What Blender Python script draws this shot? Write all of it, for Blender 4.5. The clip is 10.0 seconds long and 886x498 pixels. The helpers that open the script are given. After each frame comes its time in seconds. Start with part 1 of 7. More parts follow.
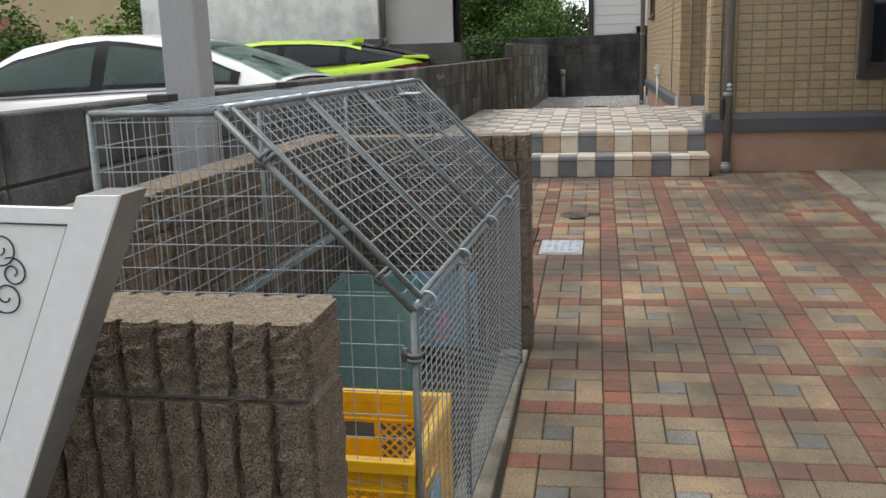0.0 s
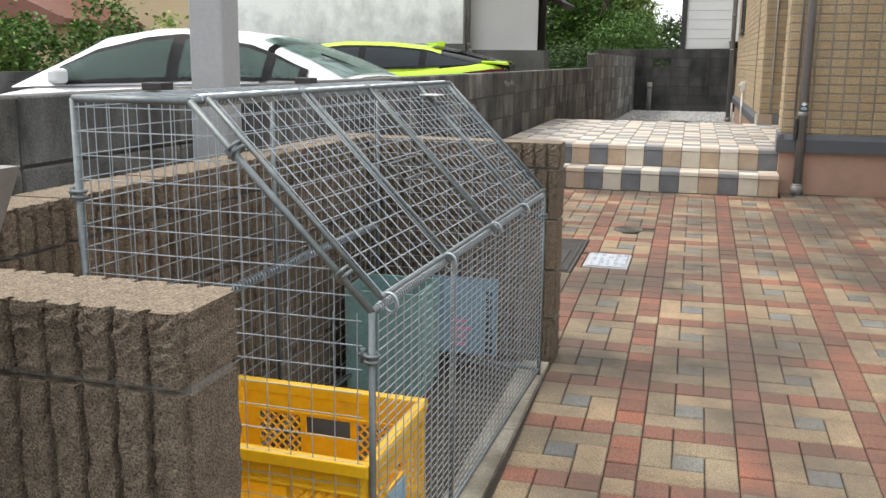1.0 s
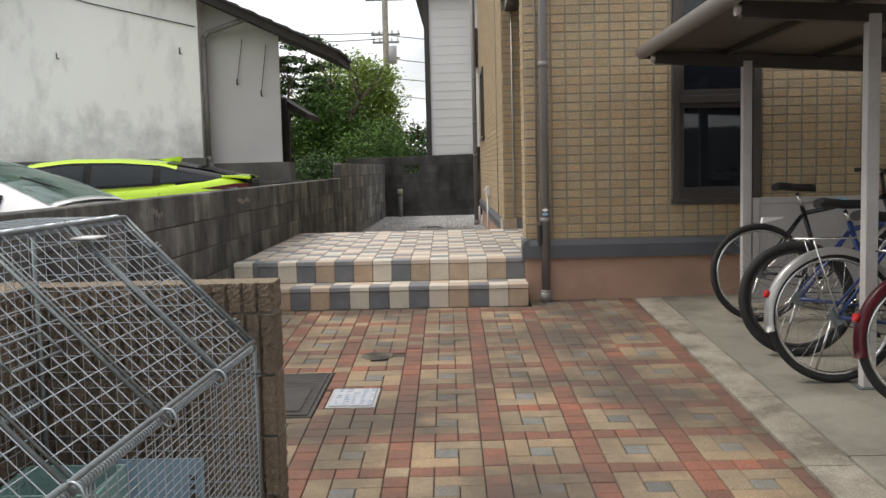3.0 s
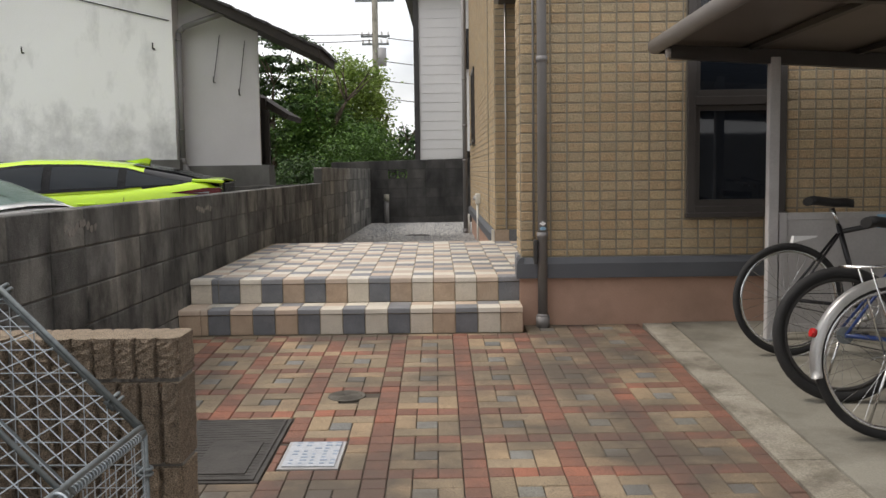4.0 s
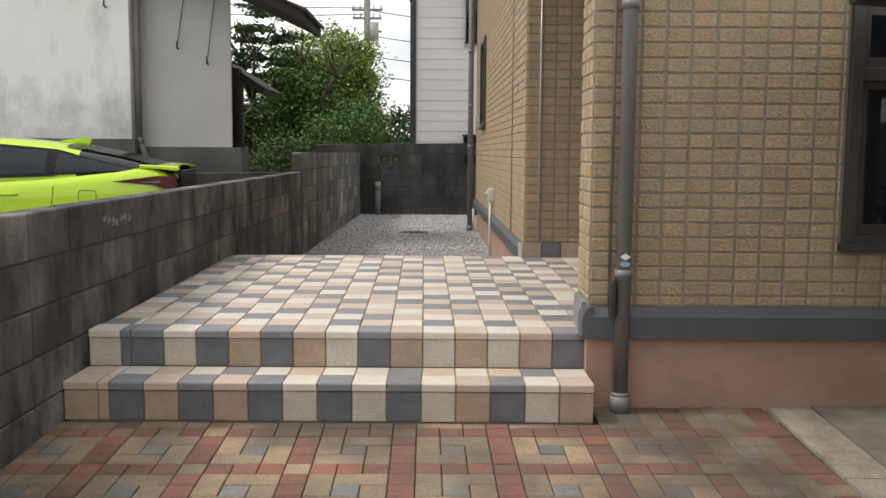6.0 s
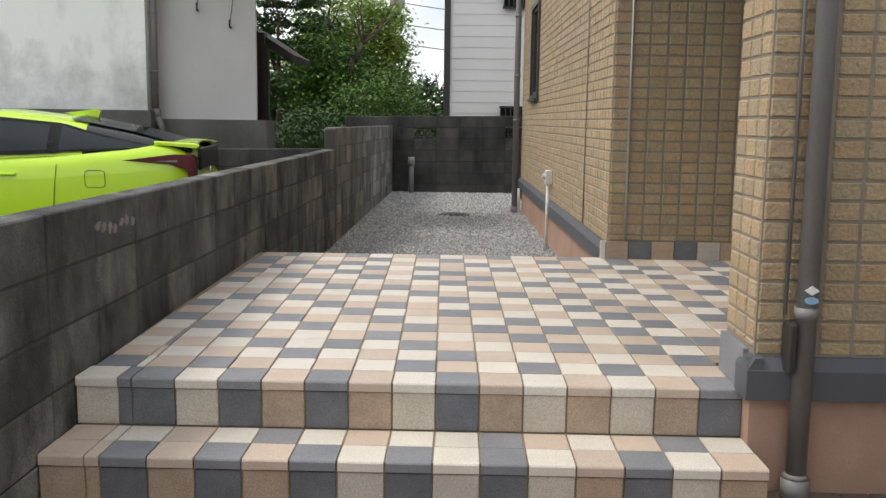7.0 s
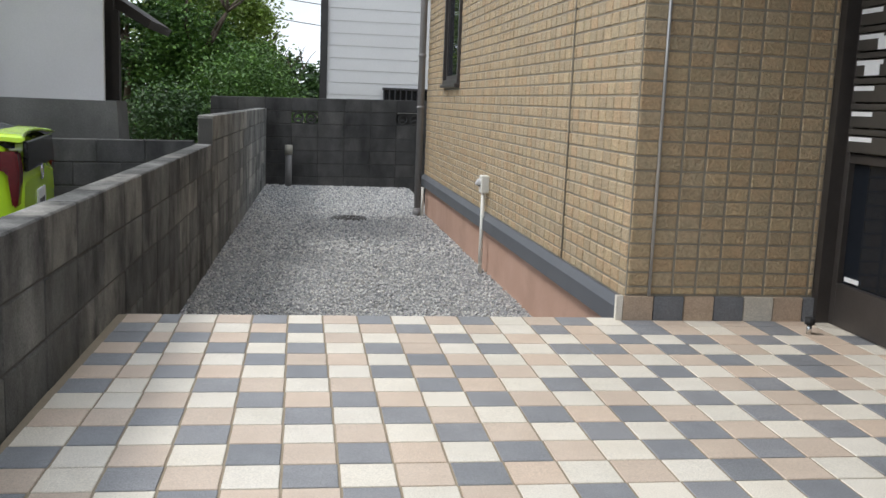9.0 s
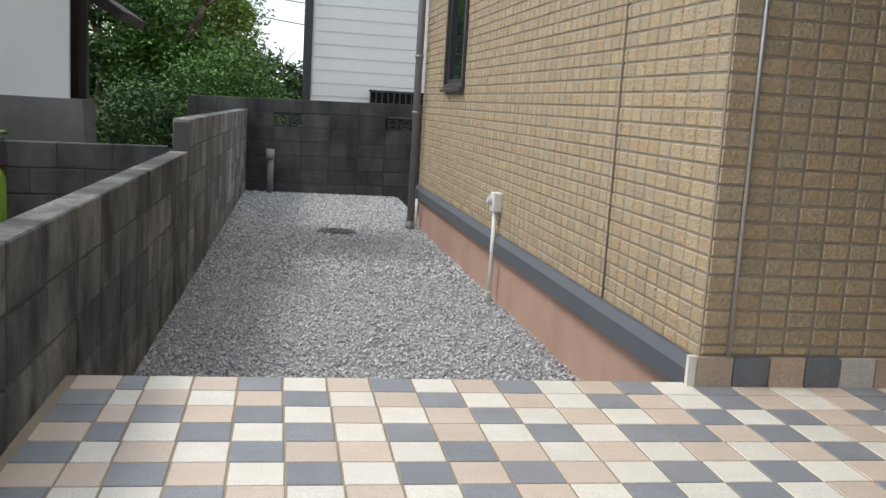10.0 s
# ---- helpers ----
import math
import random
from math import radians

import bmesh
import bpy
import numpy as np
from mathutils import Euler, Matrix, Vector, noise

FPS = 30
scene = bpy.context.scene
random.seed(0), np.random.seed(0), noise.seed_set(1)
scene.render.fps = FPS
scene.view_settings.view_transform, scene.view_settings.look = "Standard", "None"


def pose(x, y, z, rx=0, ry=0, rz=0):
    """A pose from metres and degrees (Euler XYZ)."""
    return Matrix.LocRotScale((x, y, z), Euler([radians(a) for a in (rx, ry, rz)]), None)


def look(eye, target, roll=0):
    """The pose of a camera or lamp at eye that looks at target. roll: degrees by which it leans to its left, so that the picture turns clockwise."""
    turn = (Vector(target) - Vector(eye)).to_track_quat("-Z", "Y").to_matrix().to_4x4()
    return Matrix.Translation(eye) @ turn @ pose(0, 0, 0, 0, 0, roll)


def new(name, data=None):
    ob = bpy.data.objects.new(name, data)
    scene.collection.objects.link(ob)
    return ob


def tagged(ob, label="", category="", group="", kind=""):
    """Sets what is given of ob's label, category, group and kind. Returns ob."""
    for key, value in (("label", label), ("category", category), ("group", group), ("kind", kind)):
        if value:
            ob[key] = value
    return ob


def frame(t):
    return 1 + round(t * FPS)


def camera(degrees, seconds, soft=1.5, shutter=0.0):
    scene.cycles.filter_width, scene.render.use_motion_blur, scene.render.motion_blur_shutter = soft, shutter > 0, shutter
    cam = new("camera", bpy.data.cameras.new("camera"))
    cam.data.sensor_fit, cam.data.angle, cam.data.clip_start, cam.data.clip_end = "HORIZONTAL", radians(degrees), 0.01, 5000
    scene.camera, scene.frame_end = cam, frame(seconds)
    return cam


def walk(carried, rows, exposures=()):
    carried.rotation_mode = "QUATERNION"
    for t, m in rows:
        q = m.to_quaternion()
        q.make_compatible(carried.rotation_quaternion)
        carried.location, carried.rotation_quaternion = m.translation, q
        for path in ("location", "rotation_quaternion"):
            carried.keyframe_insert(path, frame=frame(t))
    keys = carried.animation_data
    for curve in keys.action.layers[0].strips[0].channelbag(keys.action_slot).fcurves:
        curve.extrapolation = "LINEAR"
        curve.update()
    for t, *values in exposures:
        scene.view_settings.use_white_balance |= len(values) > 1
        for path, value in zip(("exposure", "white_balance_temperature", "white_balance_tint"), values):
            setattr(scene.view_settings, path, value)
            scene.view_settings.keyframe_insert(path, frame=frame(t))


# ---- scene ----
cam = camera(51.2, 10.0)
PATH = [
    (0, (0.143, 0.153, 1.667), (-0.217, 2.076, 1.254), -1.8),
    (0.5, (0.273, 0.219, 1.674), (-0.162, 2.134, 1.294), -0.5),
    (1, (0.367, 0.239, 1.651), (-0.171, 2.123, 1.253), 0.6),
    (1.5, (0.415, 0.264, 1.643), (-0.148, 2.132, 1.203), -0.7),
    (2, (0.436, 0.317, 1.64), (0.022, 2.228, 1.219), -1.3),
    (2.5, (0.425, 0.553, 1.656), (0.284, 2.527, 1.365), -1.1),
    (3, (0.436, 0.872, 1.698), (0.388, 2.863, 1.522), -1.4),
    (3.2, (0.455, 1.039, 1.698), (0.408, 3.032, 1.545), -1.6),
    (4.3, (0.454, 2.014, 1.721), (0.433, 4.006, 1.546), -0.4),
    (4.5, (0.445, 2.252, 1.717), (0.416, 4.244, 1.537), -0.1),
    (5, (0.385, 2.791, 1.749), (0.344, 4.781, 1.55), 0.4),
    (5.2, (0.358, 3.003, 1.77), (0.342, 4.993, 1.575), 0.5),
    (6.5, (0.108, 4.469, 1.834), (0.112, 6.455, 1.597), 0.4),
    (7, (-0.07, 5.043, 1.875), (-0.109, 7.023, 1.601), 0.8),
    (7.5, (-0.192, 5.567, 1.907), (-0.138, 7.547, 1.625), 1.8),
    (8, (-0.328, 6.043, 1.914), (-0.21, 8.019, 1.63), 2.5),
    (8.5, (-0.428, 6.512, 1.939), (-0.257, 8.483, 1.646), 2.3),
    (9, (-0.551, 6.958, 1.966), (-0.275, 8.914, 1.654), 2.3),
    (9.5, (-0.625, 7.415, 1.975), (-0.334, 9.363, 1.628), 3.0),
    (10, (-0.656, 7.822, 1.986), (-0.327, 9.771, 1.682), 3.5),
]
EXPOSURES = [(0, -0.02, 6600, 10), (0.5, 0.26, 6650, 10), (1, 0.52, 6650, 10), (1.5, 0.7, 6530, 10), (2, 0.74, 6500, 10), (2.5, 0.52, 6800, 11), (3, 0.04, 6800, 12), (4.5, -0.02, 6850, 13), (5, 0.02, 6850, 13), (6.5, 0.1, 6700, 13), (7.5, 0.12, 6400, 11), (8.5, 0.2, 6200, 10), (10, 0.3, 6130, 10)]
walk(cam, [(t, look(eye, aim, roll)) for t, eye, aim, roll in PATH], EXPOSURES)

# ---- world, sun, exposure ----
SUN_EL, SUN_ROT = 55.0, 269.0
world = bpy.data.worlds.new("sky")
scene.world = world
world.use_nodes = True
wn, wl = world.node_tree.nodes, world.node_tree.links
wn.clear()
w_out = wn.new("ShaderNodeOutputWorld")
w_bg = wn.new("ShaderNodeBackground")
w_sky = wn.new("ShaderNodeTexSky")
w_sky.sky_type = "NISHITA"
w_sky.sun_disc = False
w_sky.sun_elevation, w_sky.sun_rotation = radians(SUN_EL), radians(SUN_ROT)
w_sky.dust_density = 3.0
w_co = wn.new("ShaderNodeTexCoord")
w_map = wn.new("ShaderNodeMapping")
w_map.inputs["Scale"].default_value = (1.0, 1.0, 2.6)
w_no = wn.new("ShaderNodeTexNoise")
w_no.inputs["Scale"].default_value = 2.4
w_no.inputs["Detail"].default_value = 6.0
w_ramp = wn.new("ShaderNodeValToRGB")
w_ramp.color_ramp.elements[0].position = 0.30
w_ramp.color_ramp.elements[0].color = (0.3, 0.3, 0.3, 1)
w_ramp.color_ramp.elements[1].position = 0.55
w_ramp.color_ramp.elements[1].color = (1, 1, 1, 1)
w_mix = wn.new("ShaderNodeMixRGB")
w_mix.inputs["Color2"].default_value = (9.2, 9.6, 10.0, 1)
wl.new(w_co.outputs["Generated"], w_map.inputs["Vector"])
wl.new(w_map.outputs["Vector"], w_no.inputs["Vector"])
wl.new(w_no.outputs["Fac"], w_ramp.inputs["Fac"])
wl.new(w_ramp.outputs["Color"], w_mix.inputs["Fac"])
wl.new(w_sky.outputs["Color"], w_mix.inputs["Color1"])
wl.new(w_mix.outputs["Color"], w_bg.inputs["Color"])
w_bg.inputs["Strength"].default_value = 0.135
wl.new(w_bg.outputs["Background"], w_out.inputs["Surface"])

sun = new("sun", bpy.data.lights.new("sun", "SUN"))
sun.data.energy, sun.data.angle, sun.data.color = 1.5, radians(14), (1.0, 0.95, 0.88)
az, el = radians(SUN_ROT), radians(SUN_EL)
sun.matrix_world = look((math.sin(az) * math.cos(el) * 40, math.cos(az) * math.cos(el) * 40, math.sin(el) * 40), (0, 0, 0))


# ---- materials ----
def mat(name, c1, c2=None, scale=6.0, rough=0.7, metal=0.0, bump=0.0, bscale=60.0, tints=(), per="", fine=0.12, streak=0.0, dirt=None, spec=0.5, dscale=1.2, dlo=0.5, dhi=0.72, coat=0.0):
    """A surface: two colours mixed by broad noise, fine grain, relief, tints drawn by object or island, and dirt with a shape of its own."""
    m = bpy.data.materials.new(name)
    m.use_nodes = True
    n, l = m.node_tree.nodes, m.node_tree.links
    b = n["Principled BSDF"]
    b.inputs["Roughness"].default_value = rough
    b.inputs["Metallic"].default_value = metal
    b.inputs["Specular IOR Level"].default_value = spec
    b.inputs["Coat Weight"].default_value = coat
    geo = n.new("ShaderNodeNewGeometry")
    big = n.new("ShaderNodeTexNoise")
    big.inputs["Scale"].default_value, big.inputs["Detail"].default_value = scale, 5
    l.new(geo.outputs["Position"], big.inputs["Vector"])
    mix = n.new("ShaderNodeMixRGB")
    mix.inputs["Color1"].default_value = (*c1, 1)
    mix.inputs["Color2"].default_value = (*(c2 or c1), 1)
    rng = n.new("ShaderNodeMapRange")
    rng.inputs["From Min"].default_value, rng.inputs["From Max"].default_value = 0.32, 0.68
    l.new(big.outputs["Fac"], rng.inputs["Value"])
    l.new(rng.outputs["Result"], mix.inputs["Fac"])
    col = mix.outputs["Color"]
    if tints:
        ramp = n.new("ShaderNodeValToRGB")
        ramp.color_ramp.interpolation = "CONSTANT"
        e = ramp.color_ramp.elements
        for i, c in enumerate(tints):
            if i > 1:
                e.new(i / len(tints))
            e[i].position, e[i].color = i / len(tints), (*c, 1)
        src = n.new("ShaderNodeObjectInfo").outputs["Random"] if per == "object" else geo.outputs["Random Per Island"]
        l.new(src, ramp.inputs["Fac"])
        mul = n.new("ShaderNodeMixRGB")
        mul.blend_type = "MULTIPLY"
        mul.inputs["Fac"].default_value = 1
        l.new(col, mul.inputs["Color1"])
        l.new(ramp.outputs["Color"], mul.inputs["Color2"])
        col = mul.outputs["Color"]
    grain = n.new("ShaderNodeTexNoise")
    grain.inputs["Scale"].default_value, grain.inputs["Detail"].default_value = bscale, 4
    l.new(geo.outputs["Position"], grain.inputs["Vector"])
    if fine:
        g = n.new("ShaderNodeMapRange")
        g.inputs["From Min"].default_value, g.inputs["From Max"].default_value = 0.3, 0.7
        g.inputs["To Min"].default_value, g.inputs["To Max"].default_value = 1 - fine, 1 + fine
        l.new(grain.outputs["Fac"], g.inputs["Value"])
        mul = n.new("ShaderNodeMixRGB")
        mul.blend_type = "MULTIPLY"
        mul.inputs["Fac"].default_value = 1
        l.new(col, mul.inputs["Color1"])
        l.new(g.outputs["Result"], mul.inputs["Color2"])
        col = mul.outputs["Color"]
    if dirt or streak:
        st = n.new("ShaderNodeTexNoise")
        st.inputs["Scale"].default_value, st.inputs["Detail"].default_value = dscale, 7
        st.inputs["Roughness"].default_value = 0.62
        mp = n.new("ShaderNodeMapping")
        mp.inputs["Scale"].default_value = (1, 1, 1 - 0.88 * streak)
        l.new(geo.outputs["Position"], mp.inputs["Vector"])
        l.new(mp.outputs["Vector"], st.inputs["Vector"])
        r2 = n.new("ShaderNodeMapRange")
        r2.inputs["From Min"].default_value, r2.inputs["From Max"].default_value = dlo, dhi
        l.new(st.outputs["Fac"], r2.inputs["Value"])
        dm = n.new("ShaderNodeMixRGB")
        dm.inputs["Color2"].default_value = (*(dirt or (0.05, 0.05, 0.045)), 1)
        l.new(r2.outputs["Result"], dm.inputs["Fac"])
        l.new(col, dm.inputs["Color1"])
        col = dm.outputs["Color"]
    l.new(col, b.inputs["Base Color"])
    if bump:
        bp = n.new("ShaderNodeBump")
        bp.inputs["Strength"].default_value = bump
        bp.inputs["Distance"].default_value = 0.01
        l.new(grain.outputs["Fac"], bp.inputs["Height"])
        l.new(bp.outputs["Normal"], b.inputs["Normal"])
    return m


def glass(name, tint, rough=0.02, clear=0.3):
    m = bpy.data.materials.new(name)
    m.use_nodes = True
    n, l = m.node_tree.nodes, m.node_tree.links
    b = n["Principled BSDF"]
    b.inputs["Base Color"].default_value = (*tint, 1)
    b.inputs["Roughness"].default_value = rough
    b.inputs["IOR"].default_value = 1.5
    tr = n.new("ShaderNodeBsdfTransparent")
    tr.inputs["Color"].default_value = (*[min(1, 0.35 + 2 * c) for c in tint], 1)
    ms = n.new("ShaderNodeMixShader")
    ms.inputs["Fac"].default_value = clear
    l.new(b.outputs["BSDF"], ms.inputs[1])
    l.new(tr.outputs["BSDF"], ms.inputs[2])
    l.new(ms.outputs["Shader"], n["Material Output"].inputs["Surface"])
    return m


BRICK_TINTS = ((1, 1, 1), (1.03, 0.99, 0.94), (0.93, 0.93, 0.92), (1.02, 0.95, 0.88), (1.02, 1.02, 1.0), (0.97, 0.93, 0.86), (1.06, 1.03, 0.99), (1.04, 0.95, 0.87), (0.9, 0.89, 0.87), (1.1, 1.06, 0.98))
M = {}
M["tile_wall"] = mat("rough_faced_tile", (0.375, 0.303, 0.193), (0.43, 0.325, 0.203), 24, 0.72, bump=0.9, bscale=75, tints=BRICK_TINTS, per="island", fine=0.16)
M["tile_wall_ob"] = mat("rough_faced_tile_single", (0.375, 0.303, 0.193), (0.43, 0.325, 0.203), 24, 0.72, bump=0.9, bscale=75, tints=BRICK_TINTS, per="object", fine=0.16)
M["grout_wall"] = mat("grey_brown_grout", (0.24, 0.212, 0.165), (0.29, 0.257, 0.20), 5, 0.9, bump=0.2, bscale=200)
M["flash"] = mat("grey_flashing", (0.085, 0.09, 0.10), (0.10, 0.105, 0.115), 3, 0.5, bump=0.03, bscale=150, fine=0.05)
M["pink"] = mat("salmon_render", (0.42, 0.262, 0.19), (0.48, 0.31, 0.232), 2.5, 0.85, bump=0.15, bscale=120, fine=0.06, dirt=(0.30, 0.19, 0.14), dscale=1.6, dlo=0.52, dhi=0.85)
M["porch_cream"] = mat("cream_porch_tile", (0.68, 0.63, 0.54), (0.74, 0.69, 0.60), 8, 0.5, bump=0.3, bscale=230, per="object", tints=((1, 1, 1), (0.96, 0.96, 0.95), (1.03, 1.02, 1.0)), fine=0.16)
M["porch_tan"] = mat("tan_porch_tile", (0.56, 0.455, 0.36), (0.61, 0.50, 0.40), 8, 0.5, bump=0.3, bscale=230, per="object", tints=((1, 1, 1), (0.95, 0.95, 0.95), (1.04, 1.02, 1.0)), fine=0.16)
M["porch_grey"] = mat("slate_grey_porch_tile", (0.215, 0.222, 0.235), (0.255, 0.262, 0.275), 8, 0.5, bump=0.3, bscale=230, per="object", tints=((1, 1, 1), (0.92, 0.92, 0.92), (1.08, 1.06, 1.04)), fine=0.22)
M["porch_grout"] = mat("porch_grout", (0.27, 0.222, 0.155), (0.33, 0.272, 0.195), 4, 0.95, bump=0.2, bscale=200)
# risers and skirting: darker copies of the porch tiles, shade in the colour
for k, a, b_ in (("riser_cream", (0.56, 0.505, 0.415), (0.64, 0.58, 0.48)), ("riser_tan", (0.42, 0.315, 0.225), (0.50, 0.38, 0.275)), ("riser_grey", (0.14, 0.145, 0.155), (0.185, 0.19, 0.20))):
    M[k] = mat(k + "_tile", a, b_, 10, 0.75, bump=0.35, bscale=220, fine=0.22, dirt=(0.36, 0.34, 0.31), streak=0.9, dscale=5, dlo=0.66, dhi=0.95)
M["paver_tan"] = mat("buff_paver", (0.40, 0.308, 0.205), (0.285, 0.226, 0.156), 2.2, 0.85, bump=0.5, bscale=210, per="object", tints=((1, 1, 1), (0.9, 0.9, 0.88), (1.08, 1.03, 0.96), (0.84, 0.85, 0.83), (1.16, 1.08, 1.0), (0.94, 0.95, 0.93)), fine=0.45, dirt=(0.125, 0.101, 0.077), dscale=1.25, dlo=0.40, dhi=0.61)
M["paver_red"] = mat("red_paver", (0.34, 0.155, 0.105), (0.235, 0.122, 0.09), 2.2, 0.85, bump=0.5, bscale=210, per="object", tints=((1, 1, 1), (0.82, 0.84, 0.85), (1.08, 1.0, 0.97), (0.88, 0.9, 0.9), (0.76, 0.8, 0.8), (1.2, 1.04, 0.96)), fine=0.45, dirt=(0.13, 0.09, 0.072), dscale=1.25, dlo=0.40, dhi=0.61)
M["paver_grey"] = mat("blue_grey_paver", (0.25, 0.25, 0.235), (0.19, 0.19, 0.18), 2.2, 0.85, bump=0.5, bscale=210, per="object", tints=((1, 1, 1), (0.8, 0.8, 0.8), (1.25, 1.25, 1.22), (1.1, 1.08, 1.0)), fine=0.45, dirt=(0.12, 0.104, 0.085), dscale=1.25, dlo=0.40, dhi=0.61)
for k in ("tan", "red", "grey"):
    M["pv_" + k] = M["paver_" + k].copy()
    nt = M["pv_" + k].node_tree
    for nd in list(nt.nodes):
        if nd.bl_idname == "ShaderNodeObjectInfo":
            to = nd.outputs["Random"].links[0].to_socket
            g2 = nt.nodes.new("ShaderNodeNewGeometry")
            nt.links.new(g2.outputs["Random Per Island"], to)
M["joint"] = mat("dirty_joint_sand", (0.065, 0.052, 0.04), (0.10, 0.082, 0.063), 5, 0.95, bump=0.3, bscale=200)
M["concrete"] = mat("pale_concrete", (0.24, 0.23, 0.19), (0.33, 0.315, 0.265), 1.3, 0.8, bump=0.15, bscale=120, fine=0.1, dirt=(0.12, 0.11, 0.088), dscale=1.7, dlo=0.45, dhi=0.72)
M["curb"] = mat("worn_concrete_kerb", (0.29, 0.265, 0.21), (0.39, 0.36, 0.30), 5, 0.9, bump=0.4, bscale=110, fine=0.25, dirt=(0.12, 0.105, 0.08), dscale=4, dlo=0.45, dhi=0.7)
BLK = ((1, 1, 1), (0.75, 0.75, 0.74), (1.15, 1.14, 1.1), (0.9, 0.91, 0.9), (1.4, 1.37, 1.3), (0.65, 0.66, 0.66))
M["block"] = mat("weathered_concrete_block", (0.14, 0.138, 0.13), (0.225, 0.22, 0.207), 3.5, 0.93, bump=0.6, bscale=130, tints=BLK, per="object", fine=0.25, dirt=(0.028, 0.0275, 0.026), streak=0.5, dscale=3.4, dlo=0.36, dhi=0.64)
# paler grey than the block above, with lighter dirt
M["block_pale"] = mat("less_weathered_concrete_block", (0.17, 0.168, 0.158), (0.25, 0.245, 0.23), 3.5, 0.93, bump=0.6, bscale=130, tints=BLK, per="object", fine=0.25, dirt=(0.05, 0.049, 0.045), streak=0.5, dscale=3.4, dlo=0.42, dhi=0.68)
M["block_dark"] = mat("sooty_concrete_block", (0.07, 0.068, 0.066), (0.115, 0.112, 0.107), 1.9, 0.93, bump=0.5, bscale=130, tints=((1, 1, 1), (0.85, 0.85, 0.85), (1.15, 1.14, 1.12)), per="object", fine=0.2, dirt=(0.024, 0.024, 0.024), streak=0.6, dscale=2.2, dlo=0.4, dhi=0.7)
M["mortar"] = mat("dark_mortar", (0.05, 0.048, 0.044), (0.075, 0.072, 0.066), 3, 0.95, bump=0.3, bscale=150)
M["split"] = mat("split_faced_brown_block", (0.19, 0.146, 0.104), (0.275, 0.214, 0.155), 45, 0.95, bump=1.0, bscale=330, tints=((1, 1, 1), (0.88, 0.88, 0.88), (1.1, 1.08, 1.05)), per="object", fine=0.7)
M["split_top"] = mat("sawn_brown_block_top", (0.24, 0.186, 0.13), (0.32, 0.253, 0.18), 45, 0.95, bump=0.8, bscale=330, fine=0.6)
M["split_mortar"] = mat("grey_mortar", (0.20, 0.185, 0.165), (0.26, 0.24, 0.215), 7, 0.95, bump=0.6, bscale=130)
M["galv"] = mat("galvanised_steel", (0.38, 0.43, 0.47), (0.48, 0.53, 0.565), 30, 0.42, 0.55, fine=0.1, bscale=150)
M["galv_dark"] = mat("dull_galvanised_tube", (0.15, 0.17, 0.175), (0.22, 0.245, 0.25), 12, 0.5, 0.5, fine=0.12, bscale=90, dirt=(0.20, 0.15, 0.09), dscale=5, dlo=0.6, dhi=0.85)
M["gravel"] = mat("pale_grey_gravel", (0.46, 0.46, 0.455), (0.56, 0.555, 0.54), 30, 0.9, tints=((1, 1, 1), (0.72, 0.73, 0.75), (1.36, 1.35, 1.31), (0.52, 0.53, 0.56), (1.16, 1.13, 1.07)), per="island", fine=0.1, bscale=200)
M["gravel_bed"] = mat("gravel_bed", (0.22, 0.22, 0.215), (0.4, 0.4, 0.39), 55, 0.95, bump=0.8, bscale=70, fine=0.35)
M["asphalt"] = mat("worn_asphalt", (0.05, 0.05, 0.05), (0.075, 0.073, 0.07), 2, 0.9, bump=0.4, bscale=120)
M["earth"] = mat("dry_earth", (0.13, 0.115, 0.085), (0.17, 0.16, 0.1), 0.6, 0.95, bump=0.4, bscale=40)
M["white_render"] = mat("old_white_plaster", (0.88, 0.875, 0.86), (0.90, 0.90, 0.89), 1.2, 0.85, bump=0.08, bscale=60, fine=0.03, dirt=(0.42, 0.425, 0.415), streak=0.6, dscale=2.6, dlo=0.52, dhi=0.95)
# grey noise blotches over the old plaster, denser towards its foot
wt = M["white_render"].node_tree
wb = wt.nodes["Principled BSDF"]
w_geo, w_sep, w_patchy = wt.nodes.new("ShaderNodeNewGeometry"), wt.nodes.new("ShaderNodeSeparateXYZ"), wt.nodes.new("ShaderNodeTexNoise")
w_patchy.inputs["Scale"].default_value, w_patchy.inputs["Detail"].default_value, w_patchy.inputs["Roughness"].default_value = 2.2, 9, 0.7
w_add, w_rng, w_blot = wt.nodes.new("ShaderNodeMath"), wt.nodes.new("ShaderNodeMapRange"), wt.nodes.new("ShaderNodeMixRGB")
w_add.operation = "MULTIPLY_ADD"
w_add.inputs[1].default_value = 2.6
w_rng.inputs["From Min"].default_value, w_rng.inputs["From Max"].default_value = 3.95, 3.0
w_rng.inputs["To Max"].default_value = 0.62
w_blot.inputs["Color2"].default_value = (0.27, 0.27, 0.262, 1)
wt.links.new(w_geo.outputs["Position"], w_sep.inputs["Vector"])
wt.links.new(w_geo.outputs["Position"], w_patchy.inputs["Vector"])
wt.links.new(w_patchy.outputs["Fac"], w_add.inputs[0])
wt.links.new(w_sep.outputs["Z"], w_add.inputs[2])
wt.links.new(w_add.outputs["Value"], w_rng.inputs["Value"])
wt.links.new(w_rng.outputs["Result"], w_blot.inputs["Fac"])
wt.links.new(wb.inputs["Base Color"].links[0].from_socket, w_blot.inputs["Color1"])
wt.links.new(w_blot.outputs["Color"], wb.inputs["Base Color"])
